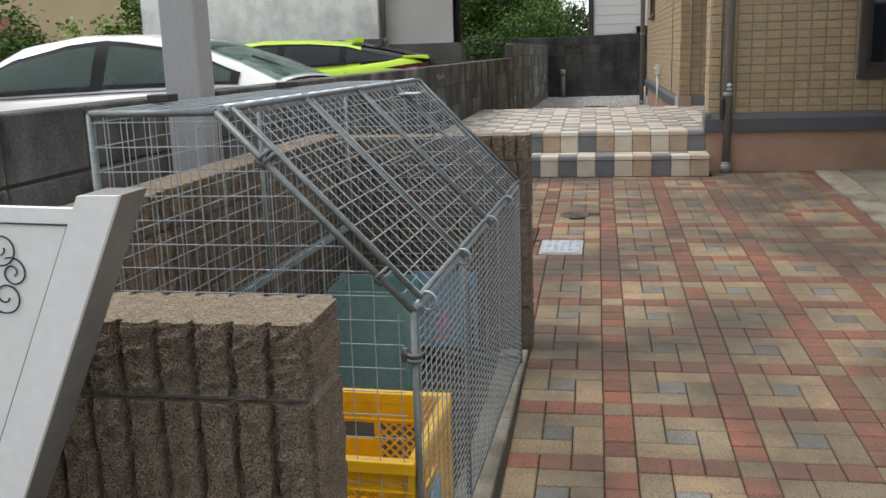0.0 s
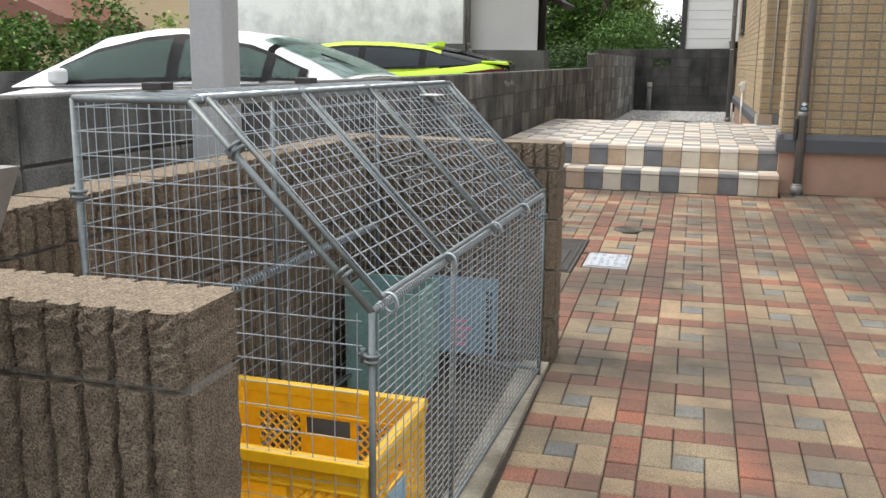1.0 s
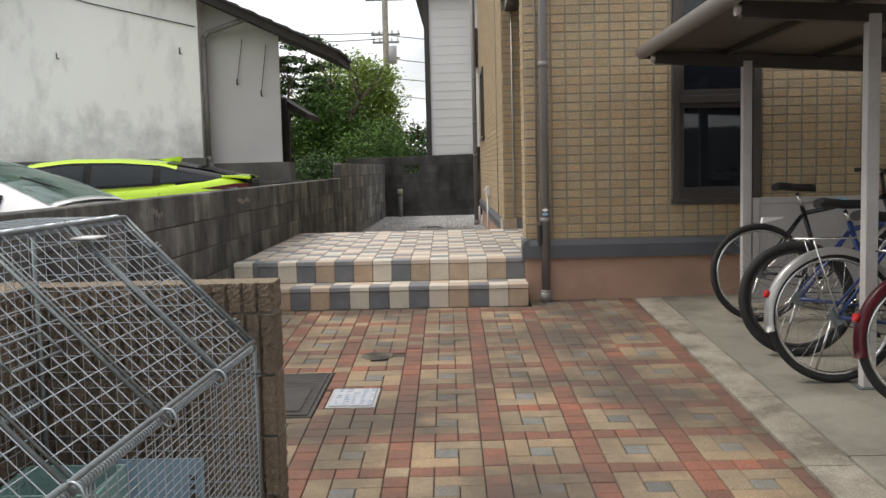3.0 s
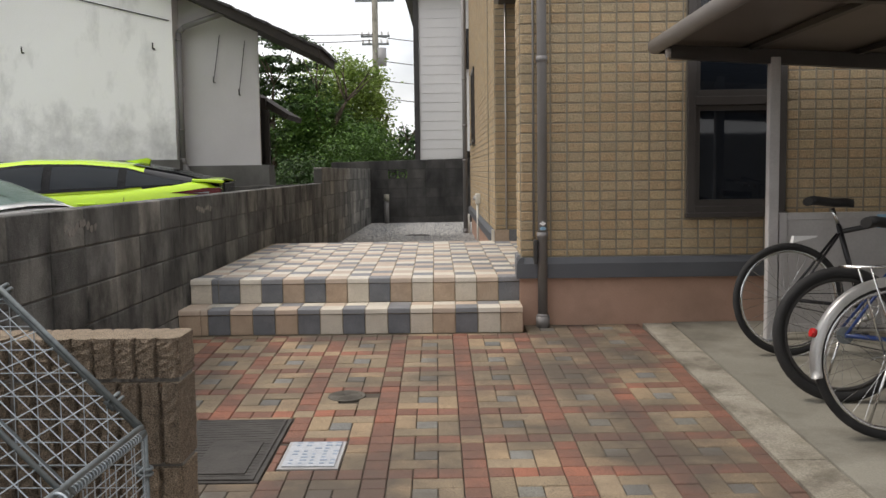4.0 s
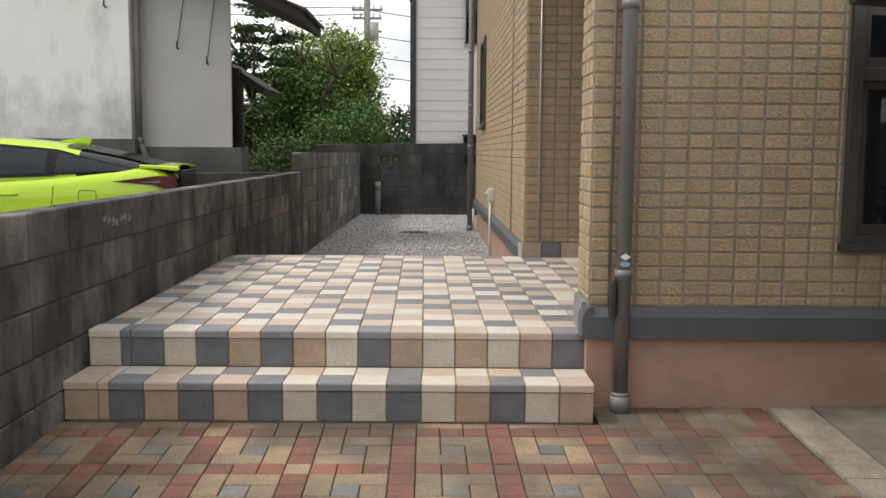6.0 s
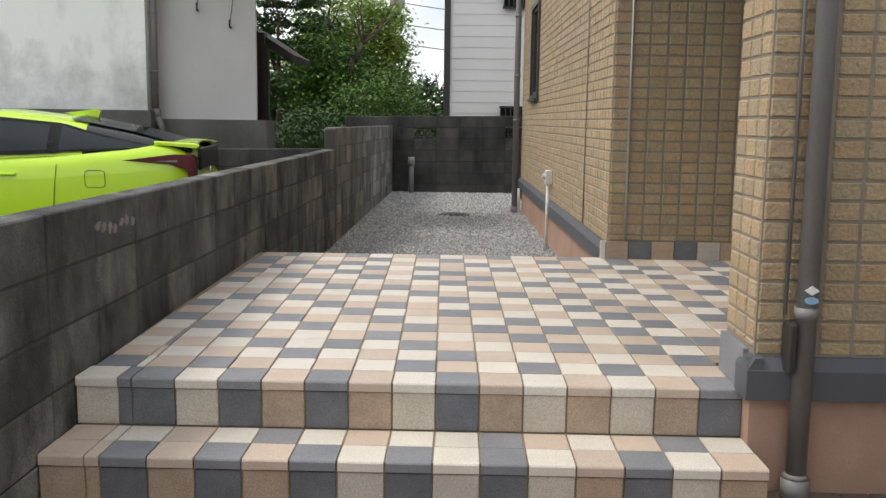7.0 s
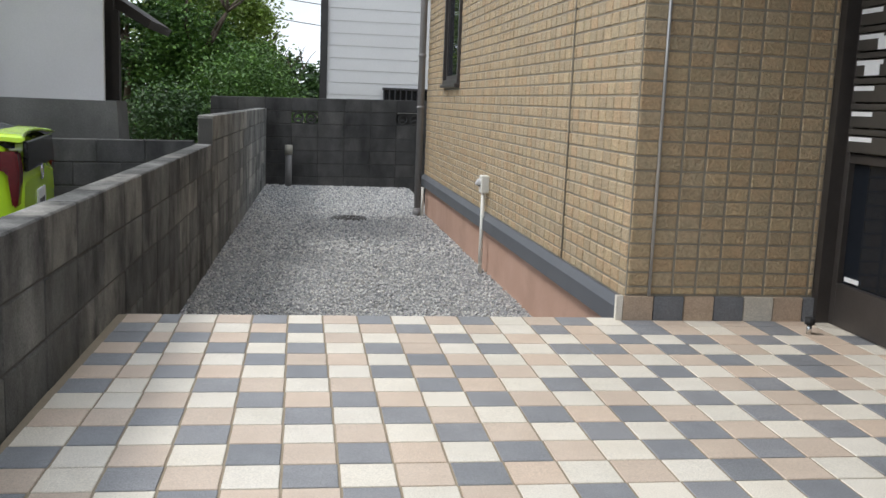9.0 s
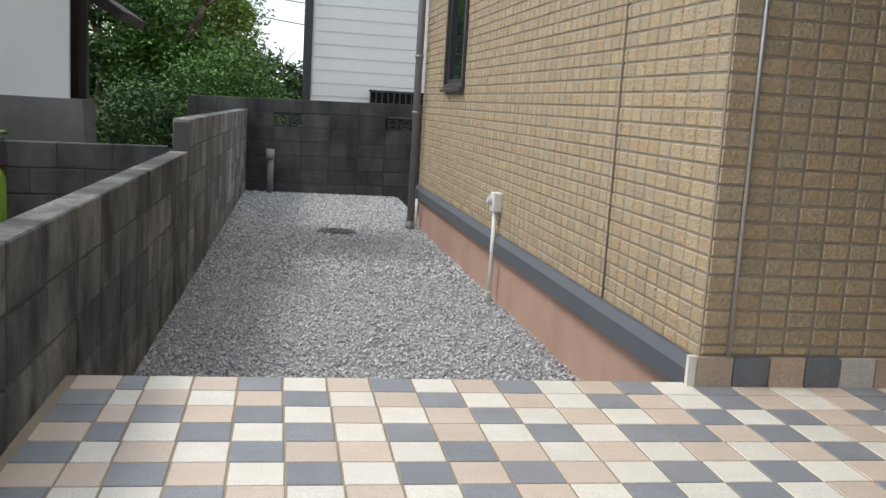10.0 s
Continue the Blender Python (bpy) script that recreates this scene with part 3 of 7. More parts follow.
def lay(cx, cy, w, d, k):
    """One stone whose lower left module corner is at (cx, cy) on the plan."""
    global singles
    x0, x1, y0, y1 = cx, cx + w * UX, cy, cy + d * UY
    xm, ym = (x0 + x1) / 2, (y0 + y1) / 2
    sx, sy = (ym - PVY) * PVA, -(xm - PVX) * PVA
    left = (BLK_X(5.5) + 0.012 if y0 > 3.93 else -0.188) + sx
    x0, x1, y0, y1 = max(x0, left), min(x1, 1.748 + sx), max(y0, 0.2), min(y1, (7.83 if xm - sx < 0.95 else 8.17) + sy)
    if x1 - x0 < 0.025 or y1 - y0 < 0.025:
        return
    xm, ym = (x0 + x1) / 2, (y0 + y1) / 2
    a0, a1, b0, b1 = x0 - sx, x1 - sx, y0 - sy, y1 - sy
    for h0, h1, k0, k1 in ((-2.0, -0.185, 3.77, 3.93), (-0.775, -0.315, 5.19, 5.99), (-0.28, -0.02, 5.33, 5.67)):
        if a0 < h1 and a1 > h0 and b0 < k1 and b1 > k0:
            spare = [(a0, min(a1, h0), b0, b1), (max(a0, h1), a1, b0, b1), (a0, a1, b0, min(b1, k0)), (a0, a1, max(b0, k1), b1)]
            spare = [q for q in spare if q[1] - q[0] > 0.025 and q[3] - q[2] > 0.025]
            if not spare:
                return
            a0, a1, b0, b1 = max(spare, key=lambda q: (q[1] - q[0]) * (q[3] - q[2]))
            x0, x1, y0, y1 = a0 + sx, a1 + sx, b0 + sy, b1 + sy
            xm, ym = (x0 + x1) / 2, (y0 + y1) / 2
    if math.hypot(xm - sx + 0.108, ym - sy - 6.37) < 0.085:
        return
    ly, lz = (ym - Y0) * LONG, pv.uniform(-0.002, 0.002)
    whole = abs((x1 - x0) - w * UX) < 1e-4 and abs((y1 - y0) - d * UY) < 1e-4
    if whole and singles < 300 and -0.1 < xm < 1.3 and 2.6 < ym < 5.4:
        singles += 1
        piece(SHAPES[k, w, d], paving, pose(xm, ly, lz, pv.uniform(-0.3, 0.3), pv.uniform(-0.3, 0.3), pv.uniform(-0.6, 0.6)))
        return
    vs, fs = rest[k]
    a, b, c, n = (x1 - x0) / 2 - 0.002, (y1 - y0) / 2 * LONG - 0.002, 0.0035, len(vs)
    for dz, e in ((-0.06, 0), (-c, 0), (0, c)):
        vs.extend((xm + sx * (a - e), ly + sy * (b - e), lz + dz) for sx, sy in ((-1, -1), (1, -1), (1, 1), (-1, 1)))
    for q in (0, 4):
        fs.extend((n + q + i, n + q + (i + 1) % 4, n + q + 4 + (i + 1) % 4, n + q + 4 + i) for i in range(4))
    fs.append((n + 8, n + 9, n + 10, n + 11))


for ci in range(-5, 5):
    for cj in range(-17, 4):
        sx, sy = PVX - 2.5 * UX + ci * 4 * UX, PVY - 2.5 * UY + cj * 4 * UY
        for u, v, w, d, k in LAY:
            lay(sx + (1 + u) * UX, sy + (1 + v) * UY, w, d, k)
        for q in range(1, 4):
            lay(sx + q * UX, sy, 1, 1, "red" if pv.random() < 0.96 else "tan")
            lay(sx, sy + q * UY, 1, 1, "red" if pv.random() < 0.96 else "tan")
        lay(sx, sy, 1, 1, "tan" if pv.random() < 0.45 else "red")
for k, (vs, fs) in rest.items():
    many("pavers", vs, fs, M["pv_" + k], paving)


# ---- covers in the ground ----
def on_drive(x, y, lift=0.0):
    return Matrix.Translation((x, y, G(y) + lift)) @ pose(0, 0, 0, math.degrees(math.atan(SLOPE)))


cover = thing("utility_cover", "pale blue-grey square meter cover set in the paving", "utility cover", m=on_drive(-0.15, 5.50))
part("rim", B(-0.125, 0.125, -0.165, 0.165, -0.06, 0.002, bevel=0.003), M["silver_ali"], cover)
part("lid", B(-0.108, 0.108, -0.148, 0.148, 0.002, 0.008, bevel=0.002), M["plate"], cover, "pale blue-grey embossed lid")
bm = bmesh.new()
for i in range(8):
    for j in range(5):
        if rnd.random() < 0.7:
            x, y = -0.085 + j * 0.042, -0.125 + i * 0.036
            box(bm, x, x + rnd.uniform(0.012, 0.03), y, y + 0.012, 0.008, 0.0095)
tagged(part("marking", bm, M["plate_line"], cover, "unreadable embossed blue markings"), kind="stuff")

dark = thing("access_cover", "dark cast-iron rectangular access cover in the paving", "manhole cover", m=on_drive(-0.545, 5.59))
part("rim", B(-0.225, 0.225, -0.40, 0.40, -0.06, 0.003, bevel=0.003), M["iron"], dark)
part("lid", B(-0.205, 0.205, -0.38, 0.38, 0.003, 0.009, bevel=0.003), M["iron"], dark)
part("inner_lid", B(-0.06, 0.16, -0.33, 0.05, 0.009, 0.014, bevel=0.002), M["iron"], dark)
bm = bmesh.new()
for i in range(22):
    y = -0.36 + i * 0.034
    tube(bm, (-0.19, y, 0.009), (0.19, y + 0.02, 0.009), 0.002, 5)
part("ribs", bm, M["iron"], dark)


def round_cover(name, label, m, r, material, rib=None):
    th = thing(name, label, "manhole cover", m=m)
    part("rim", ring(bmesh.new(), (0, 0, 0.0), (0, 0, 1), r, 0.005, 40, 8), material, th)
    bm = bmesh.new()
    tube(bm, (0, 0, -0.05), (0, 0, 0.002), r, 40)
    part("lid", bm, material, th)
    bm = bmesh.new()
    for q in range(1, 6):
        ring(bm, (0, 0, 0.002), (0, 0, 1), r * q / 6.2, 0.0035, 32, 6)
    part("ribs", bm, rib or material, th)
    return th


M["cover_stone"] = mat("worn_concrete_cover", (0.10, 0.09, 0.075), (0.15, 0.135, 0.11), 8, 0.8, bump=0.3, bscale=150)
round_cover("drain_cover", "small round ribbed drain cover among the paving stones", on_drive(-0.108, 6.37, 0.001), 0.092, M["cover_stone"])
round_cover("drain_cover", "round dark drain cover lying in the gravel", pose(-0.164, 17.46, 0.632), 0.20, M["iron"])


# ---- concrete block walls ----
def block_mesh(w, h, d, material):
    bm = bmesh.new()
    box(bm, -w / 2, w / 2, -d / 2, d / 2, -h / 2, h / 2)
    bmesh.ops.bevel(bm, geom=bm.edges[:], offset=0.006, segments=1, affect="EDGES")
    return mesh_of(bm, "block", material)


def block_wall(name, label, p0, p1, top0, top1, low, thick, material, half=True, miss=(), seed=3, phase=0.0):
    """A wall of concrete blocks from p0 to p1 on the plan, its cap course following the top line."""
    rr = random.Random(seed)
    a, b = Vector((*p0, 0)), Vector((*p1, 0))
    L, way = (b - a).length, (b - a).normalized()
    yaw = math.degrees(math.atan2(way.y, way.x))
    wall = thing(name, label, "block wall", kind="structure", m=pose(a.x, a.y, 0, 0, 0, yaw))
    t = (top1 - top0) / L
    lean = -math.degrees(math.atan(t))
    bm = bmesh.new()
    ends = [0.0] + [e for _, x in sorted(miss) for e in (x - 0.2, x + 0.2)] + [L]
    for i, (xa, xb) in enumerate(zip(ends, ends[1:])):
        za, zb = top0 + t * xa, top0 + t * xb
        if i % 2:
            prism(bm, [(xa, za - 0.2), (xb, zb - 0.2), (xb, zb - 0.03), (xa, za - 0.03)], "y", -thick / 2 + 0.006, thick / 2 - 0.006)
            prism(bm, [(xa, low), (xb, low), (xb, zb - 0.405), (xa, za - 0.405)], "y", -thick / 2 + 0.006, thick / 2 - 0.006)
        else:
            prism(bm, [(xa, low), (xb, low), (xb, zb - 0.03), (xa, za - 0.03)], "y", -thick / 2 + 0.006, thick / 2 - 0.006)
    part("core", bm, M["mortar"], wall)
    full, halfm = block_mesh(0.394, 0.194, thick, material), block_mesh(0.194, 0.194, thick, material)
    c = 0
    z = -0.003
    while top0 + z - 0.2 > low - 0.2:
        off = 0.0 if c % 2 or not half else 0.2
        if off:
            piece(halfm, wall, pose(0.1, 0, top0 + t * 0.1 + z - 0.1, 0, lean, 0))
        x = off + 0.2 + phase
        while x < L - 0.1:
            zz = top0 + t * x + z - 0.1
            if (c, round(x, 1)) not in miss and zz > low - 0.15:
                piece(full if x + 0.2 <= L + 0.02 else halfm, wall, pose(x if x + 0.2 <= L + 0.02 else x - 0.1, rr.uniform(-0.0015, 0.0015), zz, 0, lean, 0))
            x += 0.4
        z -= 0.2
        c += 1
    return wall


YS = 14.48
block_wall("wall_boundary_low", "weathered dark concrete block boundary wall with a rough cap", (BLK_X(0.4) - 0.06, 0.4), (BLK_X(YS) - 0.06, YS), 1.545, 1.582, 0.30, 0.12, M["block"], half=False, phase=-0.02)
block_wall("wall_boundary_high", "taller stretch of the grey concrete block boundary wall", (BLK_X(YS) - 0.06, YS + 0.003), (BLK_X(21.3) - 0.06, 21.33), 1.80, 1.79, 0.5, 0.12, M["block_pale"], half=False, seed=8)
bw = block_wall("wall_back", "sooty dark concrete block wall closing the side yard", (-2.13, 21.40), (3.47, 21.40), 1.94, 2.03, 0.5, 0.12, M["block_dark"], seed=11, half=False, miss=((1, 1.4), (1, 3.0)))
for x, gz in ((-0.73, 1.655), (0.87, 1.68)):
    grille = thing("wall_grille", "decorative pierced concrete block set in the dark wall", "pierced block", kind="structure", group="pierced blocks")
    grille.matrix_basis = pose(x, 21.375, gz)
    bm = bmesh.new()
    for s in (-1, 1):
        ring(bm, (s * 0.095, 0, 0), (0, 1, 0), 0.07, 0.018, 18, 6)
        ring(bm, (s * 0.095, 0, -0.06), (0, 1, 0), 0.05, 0.015, 14, 6, 0, math.pi)
    box(bm, -0.2, 0.2, -0.012, 0.012, -0.1, -0.075)
    box(bm, -0.2, 0.2, -0.012, 0.012, 0.075, 0.1)
    part("fretwork", bm, M["block_dark"], grille)
    # added backing blocks the bright view through the right-hand grille
    if x > 0:
        part("backing", B(-0.199, 0.199, 0.03, 0.07, -0.1, 0.1), M["block_dark"], grille)

# lot walls beyond the cars
block_wall("wall_lot", "grey concrete wall between the parking lot and the storehouse", (-21.0, 15.25), (BLK_X(15) - 0.14, 15.25), 1.24, 1.565, 0.3, 0.12, M["block_dark"], seed=5)
block_wall("wall_lot_far", "grey concrete block wall along the far side of the parking lot", (-22.0, 0.5), (-22.0, 15.2), 1.55, 1.6, 0.4, 0.12, M["block"], seed=6)


# ---- the tiled house ----
TW, TH, TZ = 0.1125, 0.0667, 1.166   # pitch of the wall tiles, and the height of their first full course
TILE = None


def tile_face(origin, yaw, width, z0, z1, parent, singles_below=0.0, first=0.0, gaps=(), depth=0.005):
    """Rough tiles over a wall face: origin at its lower left seen from outside, pieces proud of the grout."""
    global TILE
    vs, fs = [], []
    m = pose(*origin, 0, 0, yaw)
    if TILE is None:
        bm = bmesh.new()
        a, b = TW / 2 - 0.0058, TH / 2 - 0.0045
        lo = [bm.verts.new((x * a, 0, z * b)) for x, z in ((-1, -1), (1, -1), (1, 1), (-1, 1))]
        hi = [bm.verts.new((x * (a - 0.004), -depth, z * (b - 0.004))) for x, z in ((-1, -1), (1, -1), (1, 1), (-1, 1))]
        for i in range(4):
            bm.faces.new((lo[i], lo[(i + 1) % 4], hi[(i + 1) % 4], hi[i]))
        bm.faces.new(hi)
        TILE = mesh_of(bm, "tile", M["tile_wall_ob"])
    tr = random.Random(int(width * 1000))
    courses = [z0] + [TZ + TH * k for k in range(-2, 60) if z0 + 0.012 < TZ + TH * k < z1] + [z1]
    ncol = int((width - first) / TW + 0.999)
    edges = ([0.0] if first else []) + [first + TW * i for i in range(ncol)] + [width]
    for za, zb in zip(courses, courses[1:]):
        for xa, xb in zip(edges, edges[1:]):
            xb = min(xb, width)
            if xb - xa < 0.02 or zb - za < 0.015:
                continue
            if any(xa < g1 and xb > g0 and za < h1 and zb > h0 for g0, g1, h0, h1 in gaps):
                cut = [(g0, g1) for g0, g1, h0, h1 in gaps if xa < g1 and xb > g0 and za < h1 and zb > h0][0]
                if xa < cut[0] - 0.02:
                    xb = cut[0]
                elif xb > cut[1] + 0.02:
                    xa = cut[1]
                else:
                    continue
            d = depth + tr.uniform(-0.0015, 0.002)
            if zb < singles_below and abs(xb - xa - TW) < 1e-4 and abs(zb - za - TH) < 1e-4:
                piece(TILE, parent, m @ pose((xa + xb) / 2, 0, (za + zb) / 2 - origin[2], tr.uniform(-0.4, 0.4), 0, tr.uniform(-0.4, 0.4)))
                continue
            n = len(vs)
            xa2, xb2, za2, zb2 = xa + 0.0058, xb - 0.0058, za + 0.0045 - origin[2], zb - 0.0045 - origin[2]
            vs.extend(m @ Vector(p) for p in ((xa2, 0, za2), (xb2, 0, za2), (xb2, 0, zb2), (xa2, 0, zb2), (xa2 + 0.004, -d, za2 + 0.004), (xb2 - 0.004, -d, za2 + 0.004), (xb2 - 0.004, -d, zb2 - 0.004), (xa2 + 0.004, -d, zb2 - 0.004)))
            fs.extend((n + i, n + (i + 1) % 4, n + 4 + (i + 1) % 4, n + 4 + i) for i in range(4))
            fs.append((n + 4, n + 5, n + 6, n + 7))
    many("tiles", vs, fs, M["tile_wall"], parent)


def flashing(name, label, prof_at, axis, a, b, parent):
    bm = bmesh.new()
    prism(bm, prof_at, axis, a, b)
    return part(name, bm, M["flash"], parent, label)


BF, BS = 1.118, 1.112   # top of the grey band on the front and on the side
WX0, WX1, WZ0, WZ1 = 2.048, 2.718, 1.398, 3.3
WING = 8.39
front = thing("wall_front", "front house wall of rough yellow-brown tiles over a salmon base", "house wall", kind="structure")
bm = bmesh.new()
box(bm, HX, WX0, HFY, WING, BF - 0.04, WALL_TOP)
box(bm, WX0, WX1, HFY, WING, BF - 0.04, WZ0)
box(bm, WX0, WX1, HFY, WING, WZ1, WALL_TOP)
box(bm, WX1, 7.0, HFY, WING, BF - 0.04, WALL_TOP)
part("grout", bm, M["grout_wall"], front)
part("base", B(HX - 0.004, 7.0, HFY + 0.004, WING, 0.3, BF - 0.04), M["pink"], front, "salmon pink rendered base")
flashing("flashing", "grey metal flashing", [(HFY + 0.02, BF), (HFY - 0.012, BF - 0.005), (HFY - 0.042, BF - 0.045), (HFY - 0.042, BF - 0.145), (HFY + 0.02, BF - 0.145)], "x", HX - 0.03, 7.0, front)
flashing("flashing", "grey metal flashing", [(HX + 0.02, BF), (HX - 0.008, BF - 0.005), (HX - 0.032, BF - 0.045), (HX - 0.032, BF - 0.145), (HX + 0.02, BF - 0.145)], "y", HFY - 0.04, HFY + 0.09, front)
part("corner_tile", B(HX - 0.02, HX + 0.01, HFY + 0.055, WING + 0.01, 0.98, 1.125), M["porch_grey"], front, "slate grey skirting tile")

back = thing("wall_side", "long house wall of rough yellow-brown tiles beside the gravel", "house wall", kind="structure", m=SKEW_SIDE)
SX = 0.872
W2Y0, W2Y1, W2Z0, W2Z1 = 15.78, 16.72, 2.14, 3.28
bm = bmesh.new()
box(bm, SX, 7.0, HBY, W2Y0, BS - 0.1, WALL_TOP)
box(bm, SX, 7.0, W2Y1, HEND, BS - 0.1, WALL_TOP)
box(bm, SX, 7.0, W2Y0, W2Y1, BS - 0.1, W2Z0)
box(bm, SX, 7.0, W2Y0, W2Y1, W2Z1, WALL_TOP)
box(bm, SX + 0.5, 7.0, W2Y0, W2Y1, W2Z0, W2Z1)
part("grout", bm, M["grout_wall"], back)
part("base", B(SX + 0.015, 7.0, HBY + 0.06, HEND - 0.01, 0.3, BS - 0.1), M["pink"], back, "salmon pink rendered base")
flashing("flashing", "grey metal flashing", [(SX + 0.02, BS), (SX - 0.012, BS - 0.004), (SX - 0.040, BS - 0.045), (SX - 0.040, BS - 0.135), (SX + 0.02, BS - 0.135)], "y", HBY + 0.012, HEND + 0.03, back)

# alcove: the entrance wall, its end wall and its ceiling
DX = 1.865
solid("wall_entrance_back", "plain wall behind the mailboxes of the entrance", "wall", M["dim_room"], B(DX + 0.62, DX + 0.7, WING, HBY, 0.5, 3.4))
# unseen soffit, coloured dark to cut light bounced into the alcove
solid("ceiling_entrance", "unseen soffit over the entrance, dark brown to deepen its shade", "ceiling", M["frame_brown"], B(HX, 7.0, WING, HBY, 3.35, 3.45))
solid("wall_upper", "tiled upper storey over the entrance", "house wall", M["grout_wall"], B(SX + 0.004, 7.0, WING, HBY, 3.45, WALL_TOP))
skirt = thing("skirting", "row of tan, slate and cream skirting tiles at the entrance wall", "skirting", kind="structure")
kk = "tgtgctg"
for i in range(7):
    x, w = SX - 0.012 + i * 0.147, 0.147
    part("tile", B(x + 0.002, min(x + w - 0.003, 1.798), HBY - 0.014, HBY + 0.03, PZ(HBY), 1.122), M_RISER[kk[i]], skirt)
part("tile", B(SX - 0.044, SX - 0.013, HBY - 0.014, HBY + 0.010, PZ(HBY) - 0.03, 1.125), M["porch_cream"], skirt, "pale stone corner piece")
part("tile", B(SX - 0.011, SX + 0.03, HBY - 0.002, HBY + 0.062, 0.5, 0.995), M["pink"], skirt)

roof = thing("roof_house", "dark slate hipped roof of the tiled house", "roof", kind="structure")
bm = bmesh.new()
lo = [bm.verts.new(p) for p in ((0.35, 7.6, WALL_TOP), (7.6, 7.6, WALL_TOP), (7.6, 18.6, WALL_TOP), (0.35, 18.6, WALL_TOP))]
md = [bm.verts.new(v.co + Vector((0, 0, 0.12))) for v in lo]
tp = [bm.verts.new(p) for p in ((4.0, 11.2, WALL_TOP + 1.7), (4.0, 15.0, WALL_TOP + 1.7))]
for i in range(4):
    bm.faces.new((lo[i], lo[(i + 1) % 4], md[(i + 1) % 4], md[i]))
bm.faces.new(lo[::-1])
bm.faces.new((md[0], md[1], tp[0]))
bm.faces.new((md[1], md[2], tp[1], tp[0]))
bm.faces.new((md[2], md[3], tp[1]))
bm.faces.new((md[3], md[0], tp[0], tp[1]))
part("roof_skin", bm, M["roof_dark"], roof)
solid("wall_house_rear", "plain rear wall closing the house", "wall", M["grout_wall"], B(6.9, 7.0, WING, HBY, 0.3, 3.35))


# ---- windows ----
def window(name, label, m, w, h, transom=None, deep=0.10):
    """Seen from outside, lower left corner at the origin, outside towards -y."""
    th = thing(name, label, "window", kind="structure", m=m)
    fr = 0.055
    bm = bmesh.new()
    for x0, x1, z0, z1 in ((0, fr, 0, h), (w - fr, w, 0, h), (fr, w - fr, 0, fr), (fr, w - fr, h - fr, h)):
        box(bm, x0, x1, -0.03, deep, z0, z1, bevel=0.004)
    part("window_frame", bm, M["frame_brown"], th)
    part("window_sill", B(-0.01, w + 0.01, -0.055, 0.0, -0.02, 0.012, bevel=0.003), M["frame_brown"], th)
    rows = [(fr, h - fr)] if transom is None else [(fr, transom - 0.03), (transom + 0.03, h - fr)]
    if transom is not None:
        part("transom", B(fr, w - fr, -0.025, deep, transom - 0.03, transom + 0.03, bevel=0.004), M["frame_brown"], th)
    for z0, z1 in rows:
        bm = bmesh.new()
        for a0, a1, c0, c1 in ((fr, fr + 0.035, z0, z1), (w - fr - 0.035, w - fr, z0, z1), (fr + 0.035, w - fr - 0.035, z0, z0 + 0.045), (fr + 0.035, w - fr - 0.035, z1 - 0.035, z1)):
            box(bm, a0, a1, 0.0, 0.04, c0, c1, bevel=0.003)
        sash = part("sash", bm, M["frame_brown"], th)
        part("pane", B(fr + 0.035, w - fr - 0.035, 0.018, 0.024, z0 + 0.045, z1 - 0.035), M["glass_dark"], sash)
    return th


window("window_1", "tall dark window in a bronze aluminium frame", pose(WX0, HFY, WZ0), WX1 - WX0, WZ1 - WZ0, 0.77)
window("window_2", "narrow dark window in a bronze frame on the side wall", SKEW_SIDE @ pose(SX, W2Y1, W2Z0, 0, 0, -90), W2Y1 - W2Y0, W2Z1 - W2Z0)
solid("wall_room", "inner wall behind the window, coloured near-black for the unlit room", "wall", M["dim_room"], B(WX0 - 0.2, WX1 + 0.2, WING + 0.3, WING + 0.34, 1.2, 3.34))

# ---- storehouse beyond the parking lot ----
store = thing("storehouse", "old white plastered storehouse with a dark tiled gable roof", "storehouse", m=pose(-0.04, 0, -0.075))
EX, EZ, RS, RX = -1.5, 3.66, 0.47, -6.05
rz = lambda x: EZ + (EX - x) * RS if x > RX else EZ + (EX - RX) * RS - (RX - x) * RS
bm = bmesh.new()
prism(bm, [(-8.3, 2.0), (-3.86, 2.03), (-3.86, rz(-3.86) - 0.1), (RX, rz(RX) - 0.1), (-8.3, rz(-8.3) - 0.1)], "y", 16.3, 19.6)
part("wall", bm, M["white_render"], store, "white plaster mottled grey towards its foot")
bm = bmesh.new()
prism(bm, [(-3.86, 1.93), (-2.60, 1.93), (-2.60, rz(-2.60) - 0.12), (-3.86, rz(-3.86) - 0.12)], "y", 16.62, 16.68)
part("wall", bm, M["shade_render"], store, "set-back plaster, its shade put into a pale grey")
part("plinth", B(-8.36, -3.80, 16.24, 19.7, 0.3, 2.03), M["plinth"], store, "dark stained concrete plinth")
bm = bmesh.new()
prism(bm, [(-3.80, 0.3), (-2.36, 0.3), (-2.46, 1.93), (-3.80, 1.93)], "y", 16.5, 17.0)
part("plinth", bm, M["plinth"], store, "dark stained concrete plinth")
bm = bmesh.new()
for s0, s1 in ((EX, RX), (RX, -9.3)):
    prism(bm, [(s0, rz(s0)), (s1, rz(s1)), (s1, rz(s1) - 0.14), (s0, rz(s0) - 0.14)], "y", 15.85, 17.6)
part("roof", bm, M["dark_wood"], store, "dark timber eaves")
bm = bmesh.new()
k = 0
x = EX + 0.05
